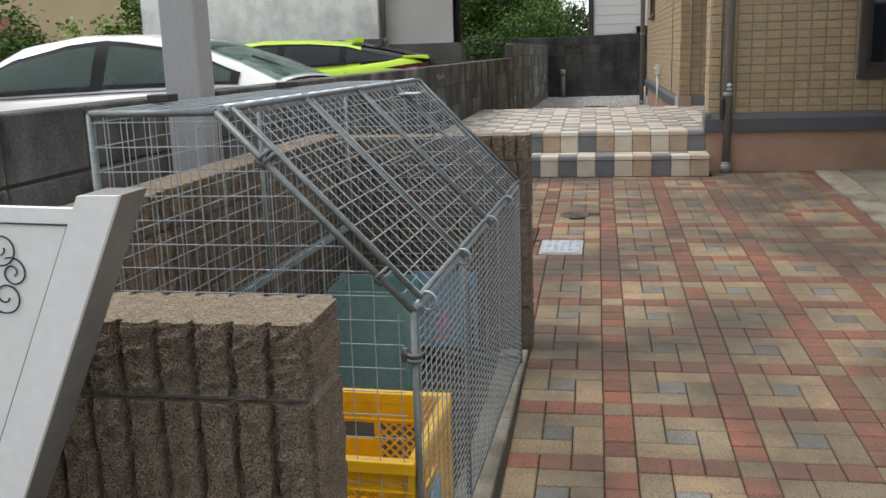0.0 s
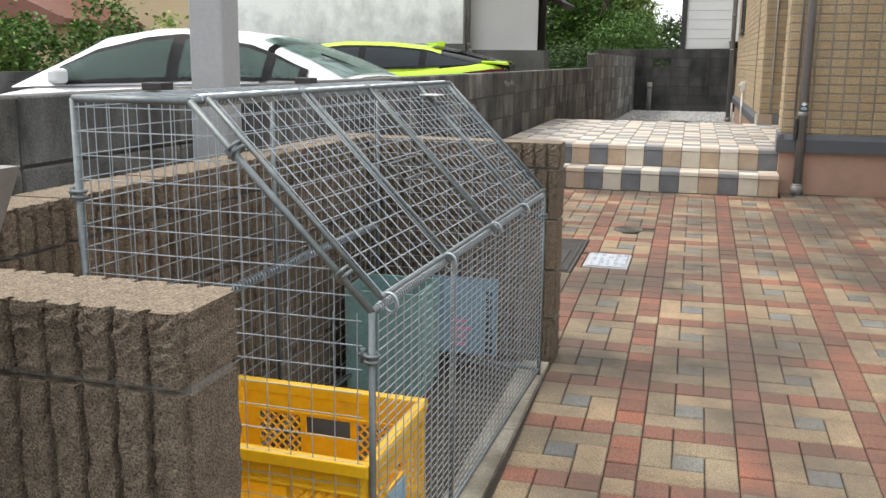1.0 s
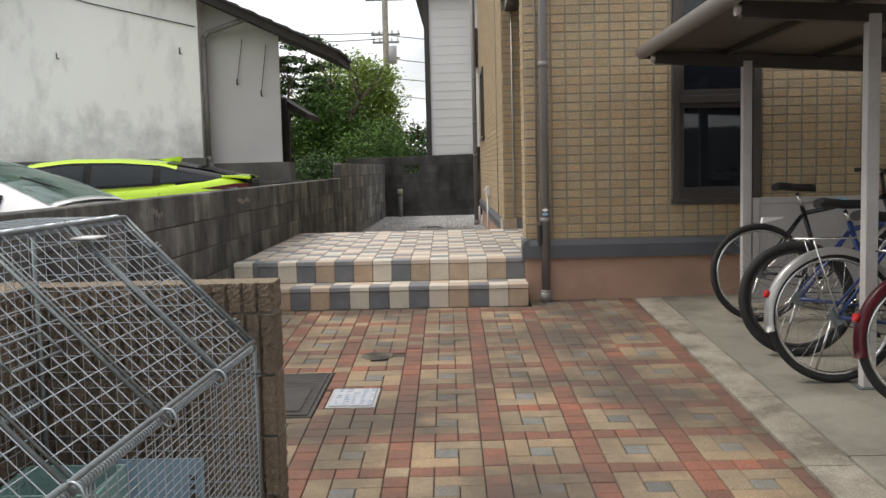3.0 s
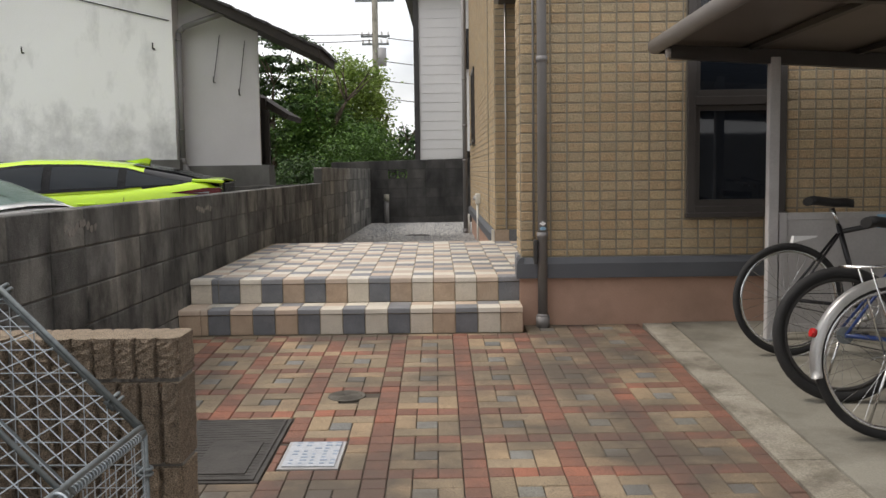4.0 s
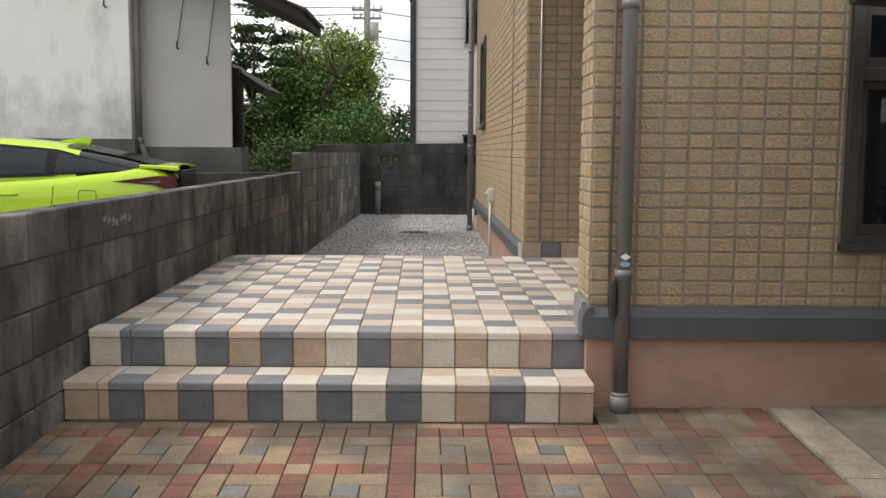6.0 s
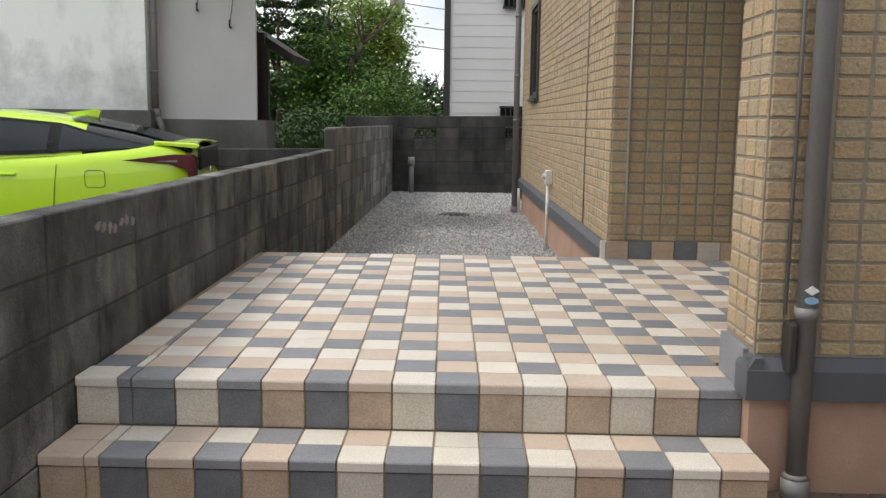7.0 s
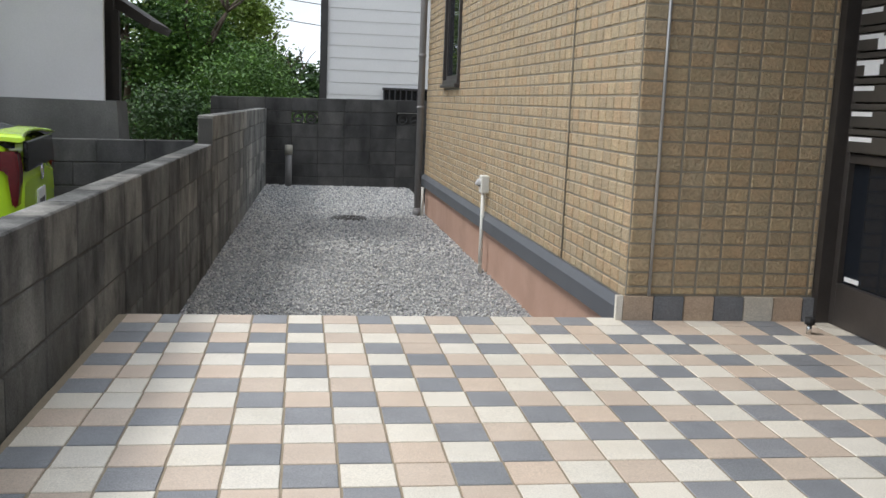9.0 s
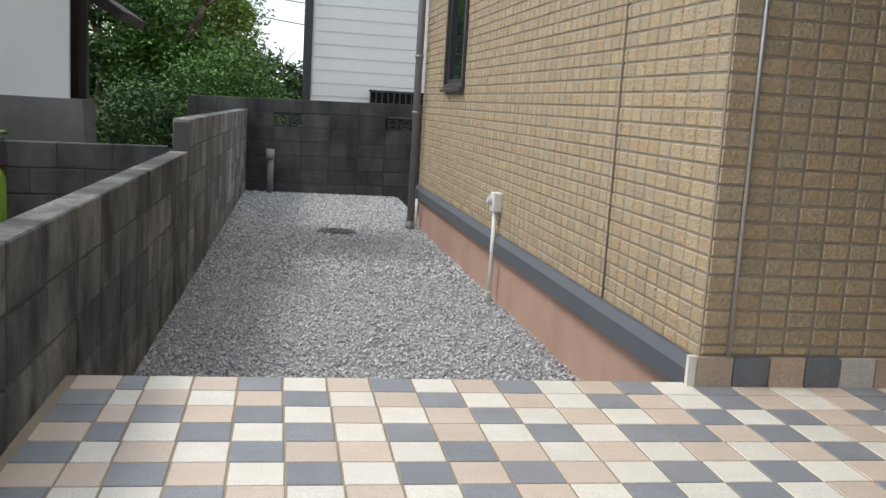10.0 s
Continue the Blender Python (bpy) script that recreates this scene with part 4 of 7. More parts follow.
while x > RX:
    xb = x - 0.27
    for j in range(30):
        y = 15.8 + j * 0.3
        prism(bm, [(x, rz(x) + 0.045), (xb - 0.03, rz(xb - 0.03) + 0.02), (xb - 0.03, rz(xb - 0.03)), (x, rz(x))], "y", y, y + 0.285) if j < 3 else None
    prism(bm, [(x, rz(x) + 0.045), (xb - 0.03, rz(xb - 0.03) + 0.02), (xb - 0.03, rz(xb - 0.03)), (x, rz(x))], "y", 16.4, 17.6)
    x = xb
part("roof_tiles", bm, M["roof_dark"], store, "dark grey clay tiles")
bm = bmesh.new()
chain(bm, [(-3.70, 16.42, 1.75), (-3.78, 16.42, 1.95), (-3.80, 16.42, 2.05), (-3.80, 16.42, 4.02), (-3.7, 16.40, 4.1), (-2.9, 16.15, 4.3)], 0.045, 10)
chain(bm, [(-3.70, 16.42, 1.0), (-3.70, 16.42, 1.75)], 0.05, 10)
for z in (2.5, 3.2, 3.9):
    ring(bm, (-3.8, 16.42, z), (0, 0, 1), 0.045, 0.012, 12, 6)
part("downpipe", bm, M["pipe_grey"], store, "brown rainwater downpipe")
for x, z, y in ((-6.2, 3.72, 16.3), (-4.15, 3.75, 16.3), (-3.3, 3.25, 16.62), (-2.9, 3.05, 16.62)):
    bm = bmesh.new()
    chain(bm, [(x, y, z), (x, y - 0.08, z), (x, y - 0.08, z + 0.09)], 0.012, 6)
    part("hook", bm, M["dark_trim"], store)
bm = bmesh.new()
chain(bm, [(-3.2, 16.6, 4.0), (-3.3, 16.56, 3.3)], 0.006, 5)
chain(bm, [(-2.8, 16.6, 3.9), (-2.9, 16.56, 3.1)], 0.006, 5)
part("cable", bm, M["dark_trim"], store)
bm = bmesh.new()
chain(bm, [(-6.6, 16.27, 4.9), (-5.6, 16.27, 4.6), (-3.9, 16.27, 4.18)], 0.01, 5)
part("cable", bm, M["dark_trim"], store)

shed = thing("lean_to_shed", "blackened timber lean-to behind the storehouse", "shed", m=pose(-0.04, 0, -0.085))
bm = bmesh.new()
prism(bm, [(-3.5, 3.42), (-2.9, 3.2), (-2.24, 2.78), (-2.28, 2.70), (-2.9, 3.05), (-3.5, 3.25)], "y", 17.2, 18.6)
part("roof", bm, M["dark_wood"], shed)
part("wall", B(-3.5, -2.60, 17.1, 17.3, 0.3, 3.05), M["dark_wood"], shed)
part("post", B(-2.60, -2.53, 17.0, 17.1, 0.3, 2.85), M["dark_wood"], shed)

# ---- far houses ----
far = thing("siding_house", "white clapboard house with dark corner trims behind the wall", "house")
part("wall", B(-0.43, 7.5, 25.05, 33.0, 0.3, 6.2), M["siding"], far)
z = 0.9
while z < 6.0:
    part("clapboard", prism(bmesh.new(), [(25.05, z), (25.036, z + 0.002), (25.044, z + 0.222), (25.05, z + 0.226)], "x", -0.35, 7.5), M["siding"], far)
    part("clapboard", prism(bmesh.new(), [(-0.43, z), (-0.444, z + 0.002), (-0.436, z + 0.222), (-0.43, z + 0.226)], "y", 25.12, 33.0), M["siding"], far)
    z += 0.23
part("corner_trim", B(-0.50, -0.37, 24.99, 25.13, 0.5, 6.2), M["dark_trim"], far, "dark brown corner trim")
part("corner_trim", B(-0.50, -0.40, 27.7, 27.85, 0.5, 6.2), M["dark_trim"], far, "dark brown corner trim")
part("roof", B(-0.75, 7.9, 24.4, 33.5, 6.2, 6.45), M["roof_dark"], far)
for x0, x1, z0, z1 in ((0.72, 1.8, 1.8, 2.19), (0.75, 1.75, 4.25, 5.2)):
    win = part("window", B(x0, x1, 24.99, 25.03, z0, z1), M["glass_dark"], far)
    bm = bmesh.new()
    n = 10
    for i in range(n + 1):
        x = x0 + (x1 - x0) * i / n
        box(bm, x - 0.012, x + 0.012, 24.93, 24.955, z0, z1)
    for z in (z0, z1):
        box(bm, x0 - 0.03, x1 + 0.03, 24.93, 24.99, z - 0.02, z + 0.02)
    part("grille", bm, M["dark_trim"], win)

tan = thing("tan_house", "tan stucco house with a red-brown roof across the lot", "house")
part("wall", B(-26, -15.7, 21.0, 29, 0.2, 2.5), M["tan_house"], tan)
bm = bmesh.new()
prism(bm, [(-27, 2.45), (-15.1, 2.45), (-15.1, 2.6), (-20, 4.6), (-27, 2.8)], "y", 20.2, 30)
part("roof", bm, M["red_roof"], tan)
tan2 = thing("tan_house", "far tan stucco house wall behind shrubs", "house")
part("wall", B(-17.5, -9.5, 23.5, 31, 0.2, 6.5), M["tan_house"], tan2)
part("roof", B(-17.9, -9.0, 23.0, 31.5, 6.5, 6.8), M["red_roof"], tan2)


# ---- split-faced block enclosure round the waste cage ----
def ribbed_mesh(w, h, d, seed):
    """A block with vertical split-faced ribs on both long faces and a rough end."""
    rr = random.Random(seed)
    bm = bmesh.new()
    n = max(1, round(w / 0.05))
    step = w / n
    line = []
    for i in range(n):
        x = -w / 2 + i * step
        line += [(x + 0.000, 0.013), (x + 0.007, 0.013), (x + 0.010, 0.0), (x + step * 0.42, -0.002), (x + step * 0.72, 0.001), (x + step - 0.003, 0.0)]
    line.append((w / 2, 0.014))
    outline = [(x, -d / 2 + y) for x, y in line] + [(x, d / 2 - y) for x, y in reversed(line)]
    rows = 11
    ringsv = []
    for j in range(rows + 1):
        z = -h / 2 + h * j / rows
        row = []
        for x, y in outline:
            k = 0.0036 if 0 < j < rows else 0.0025
            row.append(bm.verts.new((x + rr.uniform(-k, k) * 0.6, y + rr.uniform(-k, k), z + (rr.uniform(-0.002, 0.002) if 0 < j < rows else 0))))
        ringsv.append(row)
    m = len(outline)
    for j in range(rows):
        for i in range(m):
            k = (i + 1) % m
            bm.faces.new((ringsv[j][i], ringsv[j][k], ringsv[j + 1][k], ringsv[j + 1][i]))
    top = bm.faces.new(ringsv[-1])
    bm.faces.new(ringsv[0][::-1])
    me = mesh_of(bm, "block", M["split"])
    me.materials.append(M["split_top"])
    for p in me.polygons:
        if p.normal.z > 0.9 and p.center.z > h / 2 - 0.01:
            p.material_index = 1
    return me


RIB = [ribbed_mesh(0.388, 0.188, 0.14, s) for s in range(4)]
RIB_HALF = [ribbed_mesh(0.19, 0.188, 0.14, s + 10) for s in range(2)]
RIB_CAP = [ribbed_mesh(0.388, 0.092, 0.14, s + 20) for s in range(3)]
RIB_CAP_HALF = [ribbed_mesh(0.19, 0.092, 0.14, 31)]


def ribbed_wall(name, label, x, y, yaw, L, top, low):
    """From its free end, running along its own x; the cap course is half as high as the others."""
    rr = random.Random(len(name))
    w = thing(name, label, "block wall", kind="structure", m=pose(x, y, 0, 0, 0, yaw))
    part("mortar", B(0.004, L, -0.05, 0.05, low, top - 0.02), M["split_mortar"], w)
    z, c = top, 0
    while z > low:
        h = 0.092 if c == 0 else 0.188
        full, half = (RIB_CAP, RIB_CAP_HALF) if c == 0 else (RIB, RIB_HALF)
        u = 0.0
        if c % 2 == 0 and c:
            piece(rr.choice(half), w, pose(0.095, 0, z - h / 2))
            u = 0.2
        while u < L - 0.05:
            if L - u < 0.3:
                piece(rr.choice(half), w, pose(u + 0.095, 0, z - h / 2))
                u += 0.2
            else:
                piece(rr.choice(full), w, pose(u + 0.194, rr.uniform(-0.001, 0.001), z - h / 2, 0, 0, rr.choice((0, 180))))
                u += 0.4
        z -= h + 0.012
        c += 1
    return w


ribbed_wall("wall_enclosure_front", "low wall of brown split-faced ribbed blocks before the cage", -0.213, 1.23, 180, 0.80, 1.356, 0.2)
ribbed_wall("wall_enclosure_back", "low wall of brown split-faced ribbed blocks behind the cage", -0.18, 3.85, 180, 0.80, 1.345, 0.3)
ribbed_wall("wall_enclosure_side", "long low wall of brown split-faced ribbed blocks beside the cage", -1.04, 3.92, -90, 2.76, 1.35, 0.25)
bm = bmesh.new()
prism(bm, [(1.295, 0.0), (3.79, 0.0), (3.79, G(3.79) - 0.012), (1.295, G(1.295) - 0.012)], "x", -0.975, -0.302)
solid("floor_enclosure", "grey concrete floor of the waste enclosure", "floor", M["concrete"], bm)
bm = bmesh.new()
for ya, yb in ((0.7, 1.9), (1.905, 2.5), (2.505, 3.1), (3.105, 3.76)):
    prism(bm, [(ya, -0.1), (yb, -0.1), (yb, G(yb) + 0.012), (ya, G(ya) + 0.012)], "x", -0.298, -0.193)
solid("kerb_enclosure", "worn pale concrete kerb along the cage", "kerb", M["curb"], bm)

# ---- the waste cage ----
cage = thing("waste_cage", "galvanised wire-mesh waste cage with a sloping lid on the enclosure floor", "wire cage")
cage.matrix_basis = pose(-0.243, 1.875, 0, 0, 0, -1.1)
CL, CB, CZ0, CZ1, CF, CT = 1.745, -0.66, 0.44, 1.568, 1.171, -0.385
frame_r = 0.0076


def bars(name, segs, r, material, label="", seg=8):
    bm = bmesh.new()
    for a, b in segs:
        tube(bm, a, b, r, seg)
    return part(name, bm, material, cage, label)


for y in (0.0, CL):
    bars("end_frame", [((0, y, CZ0), (0, y, CF)), ((0, y, CF), (CT, y, CZ1)), ((CT, y, CZ1), (CB, y, CZ1)), ((CB, y, CZ1), (CB, y, CZ0)), ((CB, y, CZ0 + 0.05), (0, y, CZ0 + 0.05))], frame_r, M["galv_dark"])
for y, zb in ((0.0, 0.372), (CL, 0.446)):
    for x in (0.0, CB):
        bars("leg", [((x, y, zb - 0.0), (x, y, CZ0))], frame_r, M["galv_dark"])
bars("front_rail", [((0, 0, CF), (0, CL, CF))], frame_r, M["galv_dark"])
bars("lower_rail", [((0, 0, CZ0 + 0.05), (0, CL, CZ0 + 0.05)), ((CB, 0, CZ0 + 0.05), (CB, CL, CZ0 + 0.05))], frame_r * 0.9, M["galv_dark"])
bars("ridge_rail", [((CT, 0, CZ1), (CT, CL, CZ1))], frame_r, M["galv_dark"])
bars("rear_rail", [((CB, 0, CZ1), (CB, CL, CZ1))], frame_r, M["galv_dark"])
bars("rear_rail", [((CB, 0, 1.02), (CB, CL, 1.02))], frame_r, M["galv_dark"])
bars("post", [((0.0, 0.56, CZ0), (0.0, 0.56, CF))], frame_r * 0.8, M["galv_dark"])
bars("post", [((CB, 0.88, CZ0), (CB, 0.88, CZ1))], frame_r * 0.8, M["galv_dark"])
# lid: a tube frame with ribs, lying over the slope
nx, nz = (CZ1 - CF), -CT
nl = math.hypot(nx, nz)
OFF = Vector((nx / nl, 0, nz / nl)) * 0.02
lidp = lambda s, y: tuple(Vector((CT * s, y, CF + (CZ1 - CF) * s)) + OFF)
bm = bmesh.new()
chain(bm, [lidp(0.02, 0.03), lidp(0.98, 0.03), lidp(0.98, CL - 0.03), lidp(0.02, CL - 0.03), lidp(0.02, 0.03)], 0.006, 8)
lid = part("lid", bm, M["galv_dark"], cage, "sloping hinged lid")
for y in (0.46, 0.9, 1.33):
    bm = bmesh.new()
    tube(bm, lidp(-0.02, y), lidp(1.0, y), 0.0052, 8)
    tube(bm, lidp(-0.02, y + 0.025), lidp(1.0, y + 0.025), 0.0032, 6)
    part("rib", bm, M["galv_dark"], lid)


def net(name, f, us, vs, u0, u1, v0, v1, parent, r=0.0013):
    """Crossed wires over a face given by f(u, v)."""
    bm = bmesh.new()
    u = u0
    while u <= u1 + 1e-6:
        tube(bm, f(u, v0), f(u, v1), r, 5)
        u += us
    v = v0
    while v <= v1 + 1e-6:
        a, b = Vector(f(u0, v)), Vector(f(u1, v))
        o = (Vector(f(u0, v0)) - Vector(f(u1, v0))).cross(Vector(f(u0, v1)) - Vector(f(u0, v0))).normalized() * r * 1.6
        tube(bm, a + o, b + o, r, 5)
        v += vs
    ob = part(name, bm, M["galv"], parent)
    tagged(ob, kind="stuff")
    return ob


S = 0.05
net("wire_net", lambda u, v: lidp(v, u), S, 0.0857, 0.05, CL - 0.05, 0.03, 0.97, lid)
net("wire_net", lambda u, v: (v, u, CZ1 + 0.004), S, S, 0.02, CL - 0.02, CB + 0.02, CT - 0.01, cage)
net("wire_net", lambda u, v: (0.006, u, v), S, 0.0195, 0.02, CL - 0.02, CZ0 + 0.06, CF - 0.01, cage, 0.0014)
net("wire_net", lambda u, v: (CB - 0.004, u, v), S, S, 0.02, CL - 0.02, CZ0 + 0.06, CZ1 - 0.01, cage)
for y in (-0.004, CL + 0.004):
    net("wire_net", lambda u, v: (u, y, v), S, S, CB + 0.03, -0.02, CZ0 + 0.06, CF - 0.005, cage)
    bm = bmesh.new()
    z = CF + 0.03
    while z < CZ1 - 0.01:
        tube(bm, (CB, y, z), (CT * (z - CF) / (CZ1 - CF), y, z), 0.0013, 5)
        z += S
    x = CB + 0.03
    while x < -0.03:
        zt = CZ1 if x < CT else CF + (CZ1 - CF) * x / CT
        tube(bm, (x, y + 0.004, CF - 0.02), (x, y + 0.004, zt), 0.0013, 5)
        x += S
    tagged(part("wire_net", bm, M["galv"], cage), kind="stuff")
# coiled binding wire, clamps and rings
bm = bmesh.new()
k = 0
pts = []
while k < 1150:
    a = k * 2 * math.pi / 9
    y = 0.03 + (CL - 0.06) * k / 1150
    pts.append((0.0085 * math.cos(a), y, CF + 0.0085 * math.sin(a)))
    k += 1
chain(bm, pts, 0.0015, 4)
tagged(part("binding_coil", bm, M["galv"], cage), "coiled binding wire")
bm = bmesh.new()
pts = [(CT + 0.012 * math.cos(k * 0.8), 0.03 + (CL - 0.06) * k / 900, CZ1 + 0.012 * math.sin(k * 0.8)) for k in range(900)]
chain(bm, pts, 0.0022, 4)
part("binding_coil", bm, M["galv"], cage, "coiled binding wire")
bm = bmesh.new()
pts = [(CB + 0.013 * math.cos(k * 0.8), 0.03 + (CL - 0.06) * k / 700, 1.02 + 0.013 * math.sin(k * 0.8)) for k in range(700)]
chain(bm, pts, 0.0022, 4)
part("binding_coil", bm, M["galv"], cage, "coiled binding wire")


def clamp(p, axis):
    bm = bmesh.new()
    a = Vector(axis).normalized()
    for d in (-0.008, 0.004):
        ring(bm, Vector(p) + a * d, axis, 0.0135, 0.004, 14, 6)
    q = Vector(p) + a.cross(Vector((0.3, 1, 0.2))).normalized() * 0.022
    tube(bm, q - a * 0.014, q + a * 0.014, 0.007, 6)
    tube(bm, q, q + a.cross(Vector((0.3, 1, 0.2))).normalized() * 0.012, 0.004, 6)
    return part("clamp", bm, M["galv_dark"], cage)


sl = Vector((CT, 0, CZ1 - CF))
for s in (0.17, 0.76):
    clamp(Vector((0, 0.0, CF)) + sl * s + OFF * 0.5, sl)
    clamp(Vector((0, CL, CF)) + sl * s + OFF * 0.5, sl)
clamp((0, 0, 1.078), (0, 0, 1))
clamp((CB, 0, 1.37), (0, 0, 1))
clamp((0, CL, 1.09), (0, 0, 1))
for y in (0.05, 0.46, 0.92, 1.3):
    part("ring", ring(bmesh.new(), Vector(lidp(-0.015, y)), (0.4, 1, 0.1), 0.02, 0.003, 18, 6), M["galv"], lid)
for y in (0.25, 1.05):
    part("hinge", box(bmesh.new(), CB - 0.01, CB + 0.045, y, y + 0.05, CZ1 + 0.01, CZ1 + 0.028, bevel=0.003), M["dark_trim"], lid, "black plastic hinge strap")
bm = bmesh.new()
box(bm, CT + 0.05, CT + 0.11, 1.28, 1.36, CZ1 - 0.028, CZ1 - 0.024)
part("tag", bm, M["white_tag"], cage, "faded white tag")
bm = bmesh.new()
chain(bm, [lidp(0.42, 0.60), lidp(0.42, 0.80), lidp(0.52, 0.80), lidp(0.52, 0.60), lidp(0.42, 0.60)], 0.003, 6)
part("handle", bm, M["galv_dark"], lid)


# ---- yellow crates ----
def crate(m, label, w=0.48, d=0.335, h=0.287):
    th = thing("plastic_crate", label, "crate", "yellow crates", m=m)
    t = 0.006
    part("bottom", B(-w / 2 + t, w / 2 - t, -d / 2 + t, d / 2 - t, 0, 0.008), M["yellow"], th)
    bm = bmesh.new()
    for z0, z1, o in ((h - 0.028, h, 0.014), (h - 0.075, h - 0.068, 0.008)):
        for s in (-1, 1):
            box(bm, -w / 2 - o, w / 2 + o, s * d / 2 - t - (o if s < 0 else 0), s * d / 2 + t + (o if s > 0 else 0), z0, z1, bevel=0.003)
            box(bm, s * w / 2 - t - (o if s < 0 else 0), s * w / 2 + t + (o if s > 0 else 0), -d / 2 + t, d / 2 - t, z0, z1, bevel=0.003)
    part("rim", bm, M["yellow"], th)

    def side(L, place):
        bm = bmesh.new()
        def q(u0, u1, z0, z1):
            box(bm, u0, u1, -t / 2, t / 2, z0, z1)
        q(-L / 2, L / 2, 0, 0.05)
        q(-L / 2, L / 2, h - 0.08, h - 0.02)
        q(-L / 2, -L / 2 + 0.05, 0.05, h - 0.08)
        q(L / 2 - 0.05, L / 2, 0.05, h - 0.08)
        q(-0.075, 0.075, 0.05, h - 0.15)
        q(-0.075, -0.06, h - 0.15, h - 0.08)
        q(0.06, 0.075, h - 0.15, h - 0.08)
        q(-0.06, 0.06, h - 0.15, h - 0.125)
        for s in (-1, 1):
            a, b = (0.075, L / 2 - 0.05) if s > 0 else (-L / 2 + 0.05, -0.075)
            u = a - 0.2
            while u < b:
                for sl in (-1, 1):
                    z0, z1 = 0.05, h - 0.08
                    ua, ub = (u, u + (z1 - z0)) if sl > 0 else (u + (z1 - z0), u)
                    pa, pb = (ua, z0), (ub, z1)
                    # clip the lath to the lattice field
                    def clip(p, e):
                        if abs(e[0] - p[0]) < 1e-6:
                            return p
                        k = min(max(p[0], a), b)
                        return (k, p[1] + (e[1] - p[1]) * (k - p[0]) / (e[0] - p[0]))
                    ca, cb = clip(pa, pb), clip(pb, pa)
                    if max(pa[0], pb[0]) > a and min(pa[0], pb[0]) < b and abs(ca[0] - cb[0]) > 0.01:
                        tube(bm, (ca[0], 0, ca[1]), (cb[0], 0, cb[1]), 0.0033, 4)
                u += 0.026
        ob = part("side", bm, M["yellow"], th)
        ob.matrix_basis = place
        return ob
    side(w, pose(0, -d / 2, 0))
    side(w, pose(0, d / 2, 0))
    side(d, pose(-w / 2, 0, 0, 0, 0, 90))
    side(d, pose(w / 2, 0, 0, 0, 0, 90))
    for sx in (-1, 1):
        for sy in (-1, 1):
            part("corner", B(sx * w / 2 - 0.012, sx * w / 2 + 0.012, sy * d / 2 - 0.012, sy * d / 2 + 0.012, 0.0, h - 0.02, bevel=0.008), M["yellow"], th)
    return th


fl = lambda y: G(y) - 0.012
c1 = crate(pose(-0.50, 2.07, fl(2.07), 2.4, 0, -2), "yellow plastic lattice crate under another one in the cage")
c2 = crate(pose(-0.497, 2.07, fl(2.07) + 0.19, 2.2, 0, -2), "yellow plastic lattice crate stacked on another in the cage")
part("label", B(0.255, 0.258, -0.08, 0.02, 0.07, 0.17), M["blue_tag"], c2, "blue printed label")
c3 = crate(pose(-0.60, 1.58, fl(1.58), 2.4, 0, 3), "yellow plastic crate standing between the wall and the cage")

# boards at the far end of the cage
bx = thing("green_crate", "faded green plastic crate at the far end of the cage", "crate", m=pose(-0.72, 3.46, fl(3.46), 2.4))
M["green_pl"] = mat("faded_green_plastic", (0.20, 0.34, 0.32), (0.25, 0.40, 0.37), 5, 0.5)
M["board"] = mat("pale_blue_board", (0.19, 0.30, 0.39), (0.24, 0.36, 0.45), 5, 0.5, fine=0.05)
M["pink_print"] = mat("faded_pink_print", (0.6, 0.25, 0.35), (0.65, 0.3, 0.4), 5, 0.6)
part("bottom", B(-0.17, 0.12, -0.11, 0.11, 0, 0.01), M["green_pl"], bx)
for s in (-1, 1):
    part("side", B(-0.17, 0.12, s * 0.115 - 0.005, s * 0.115 + 0.005, 0.0, 0.39, bevel=0.002), M["green_pl"], bx)
    part("side", B(-0.025 + s * 0.145 - 0.005, -0.025 + s * 0.145 + 0.005, -0.11, 0.11, 0.0, 0.39, bevel=0.002), M["green_pl"], bx)
bd = thing("notice_board", "pale blue notice board with dark and pink print", "notice board", m=pose(-0.46, 3.575, fl(3.5) + 0.08, -2))
part("panel", B(-0.17, 0.09, -0.004, 0.004, 0.02, 0.32), M["board"], bd)
tw = random.Random(4)
for i in range(9):
    z = 0.27 - i * 0.028
    part("print_bar", B(0.045, 0.045 + tw.uniform(0.02, 0.038), -0.0065, -0.004, z - 0.016, z), M["ink"], bd)
for i in range(4):
    part("print_bar", B(-0.08, -0.08 + tw.uniform(0.04, 0.1), -0.0065, -0.004, 0.14 - i * 0.03, 0.155 - i * 0.03), M["pink_print"], bd)

# ---- leaning white sign and the grey pole ----
sign = thing("entrance_sign", "white enamelled slanting sign with black scroll ornament before the wall", "sign")
LX = lambda z: -0.409 - (1.533 - z) * 0.461
bm = bmesh.new()
prism(bm, [(LX(1.533), 1.533), (LX(1.533) + 0.048, 1.533), (LX(0.3) + 0.06, 0.3), (LX(0.3), 0.3)], "y", 1.033, 1.088)
upright = part("upright", bm, M["sign_side"], sign, "grey steel upright with a white front")
bm = bmesh.new()
prism(bm, [(LX(1.533), 1.533), (LX(1.533) + 0.048, 1.533), (LX(0.3) + 0.06, 0.3), (LX(0.3), 0.3)], "y", 1.027, 1.033)
part("front_face", bm, M["white_paint"], upright, "white enamelled face")
bm = bmesh.new()
prism(bm, [(-0.98, 1.53), (LX(1.515) + 0.002, 1.515), (LX(0.76) + 0.002, 0.76), (-1.31, 0.76)], "y", 1.05, 1.062)
part("panel", bm, M["white_paint"], sign, "white enamelled panel")
bm = bmesh.new()
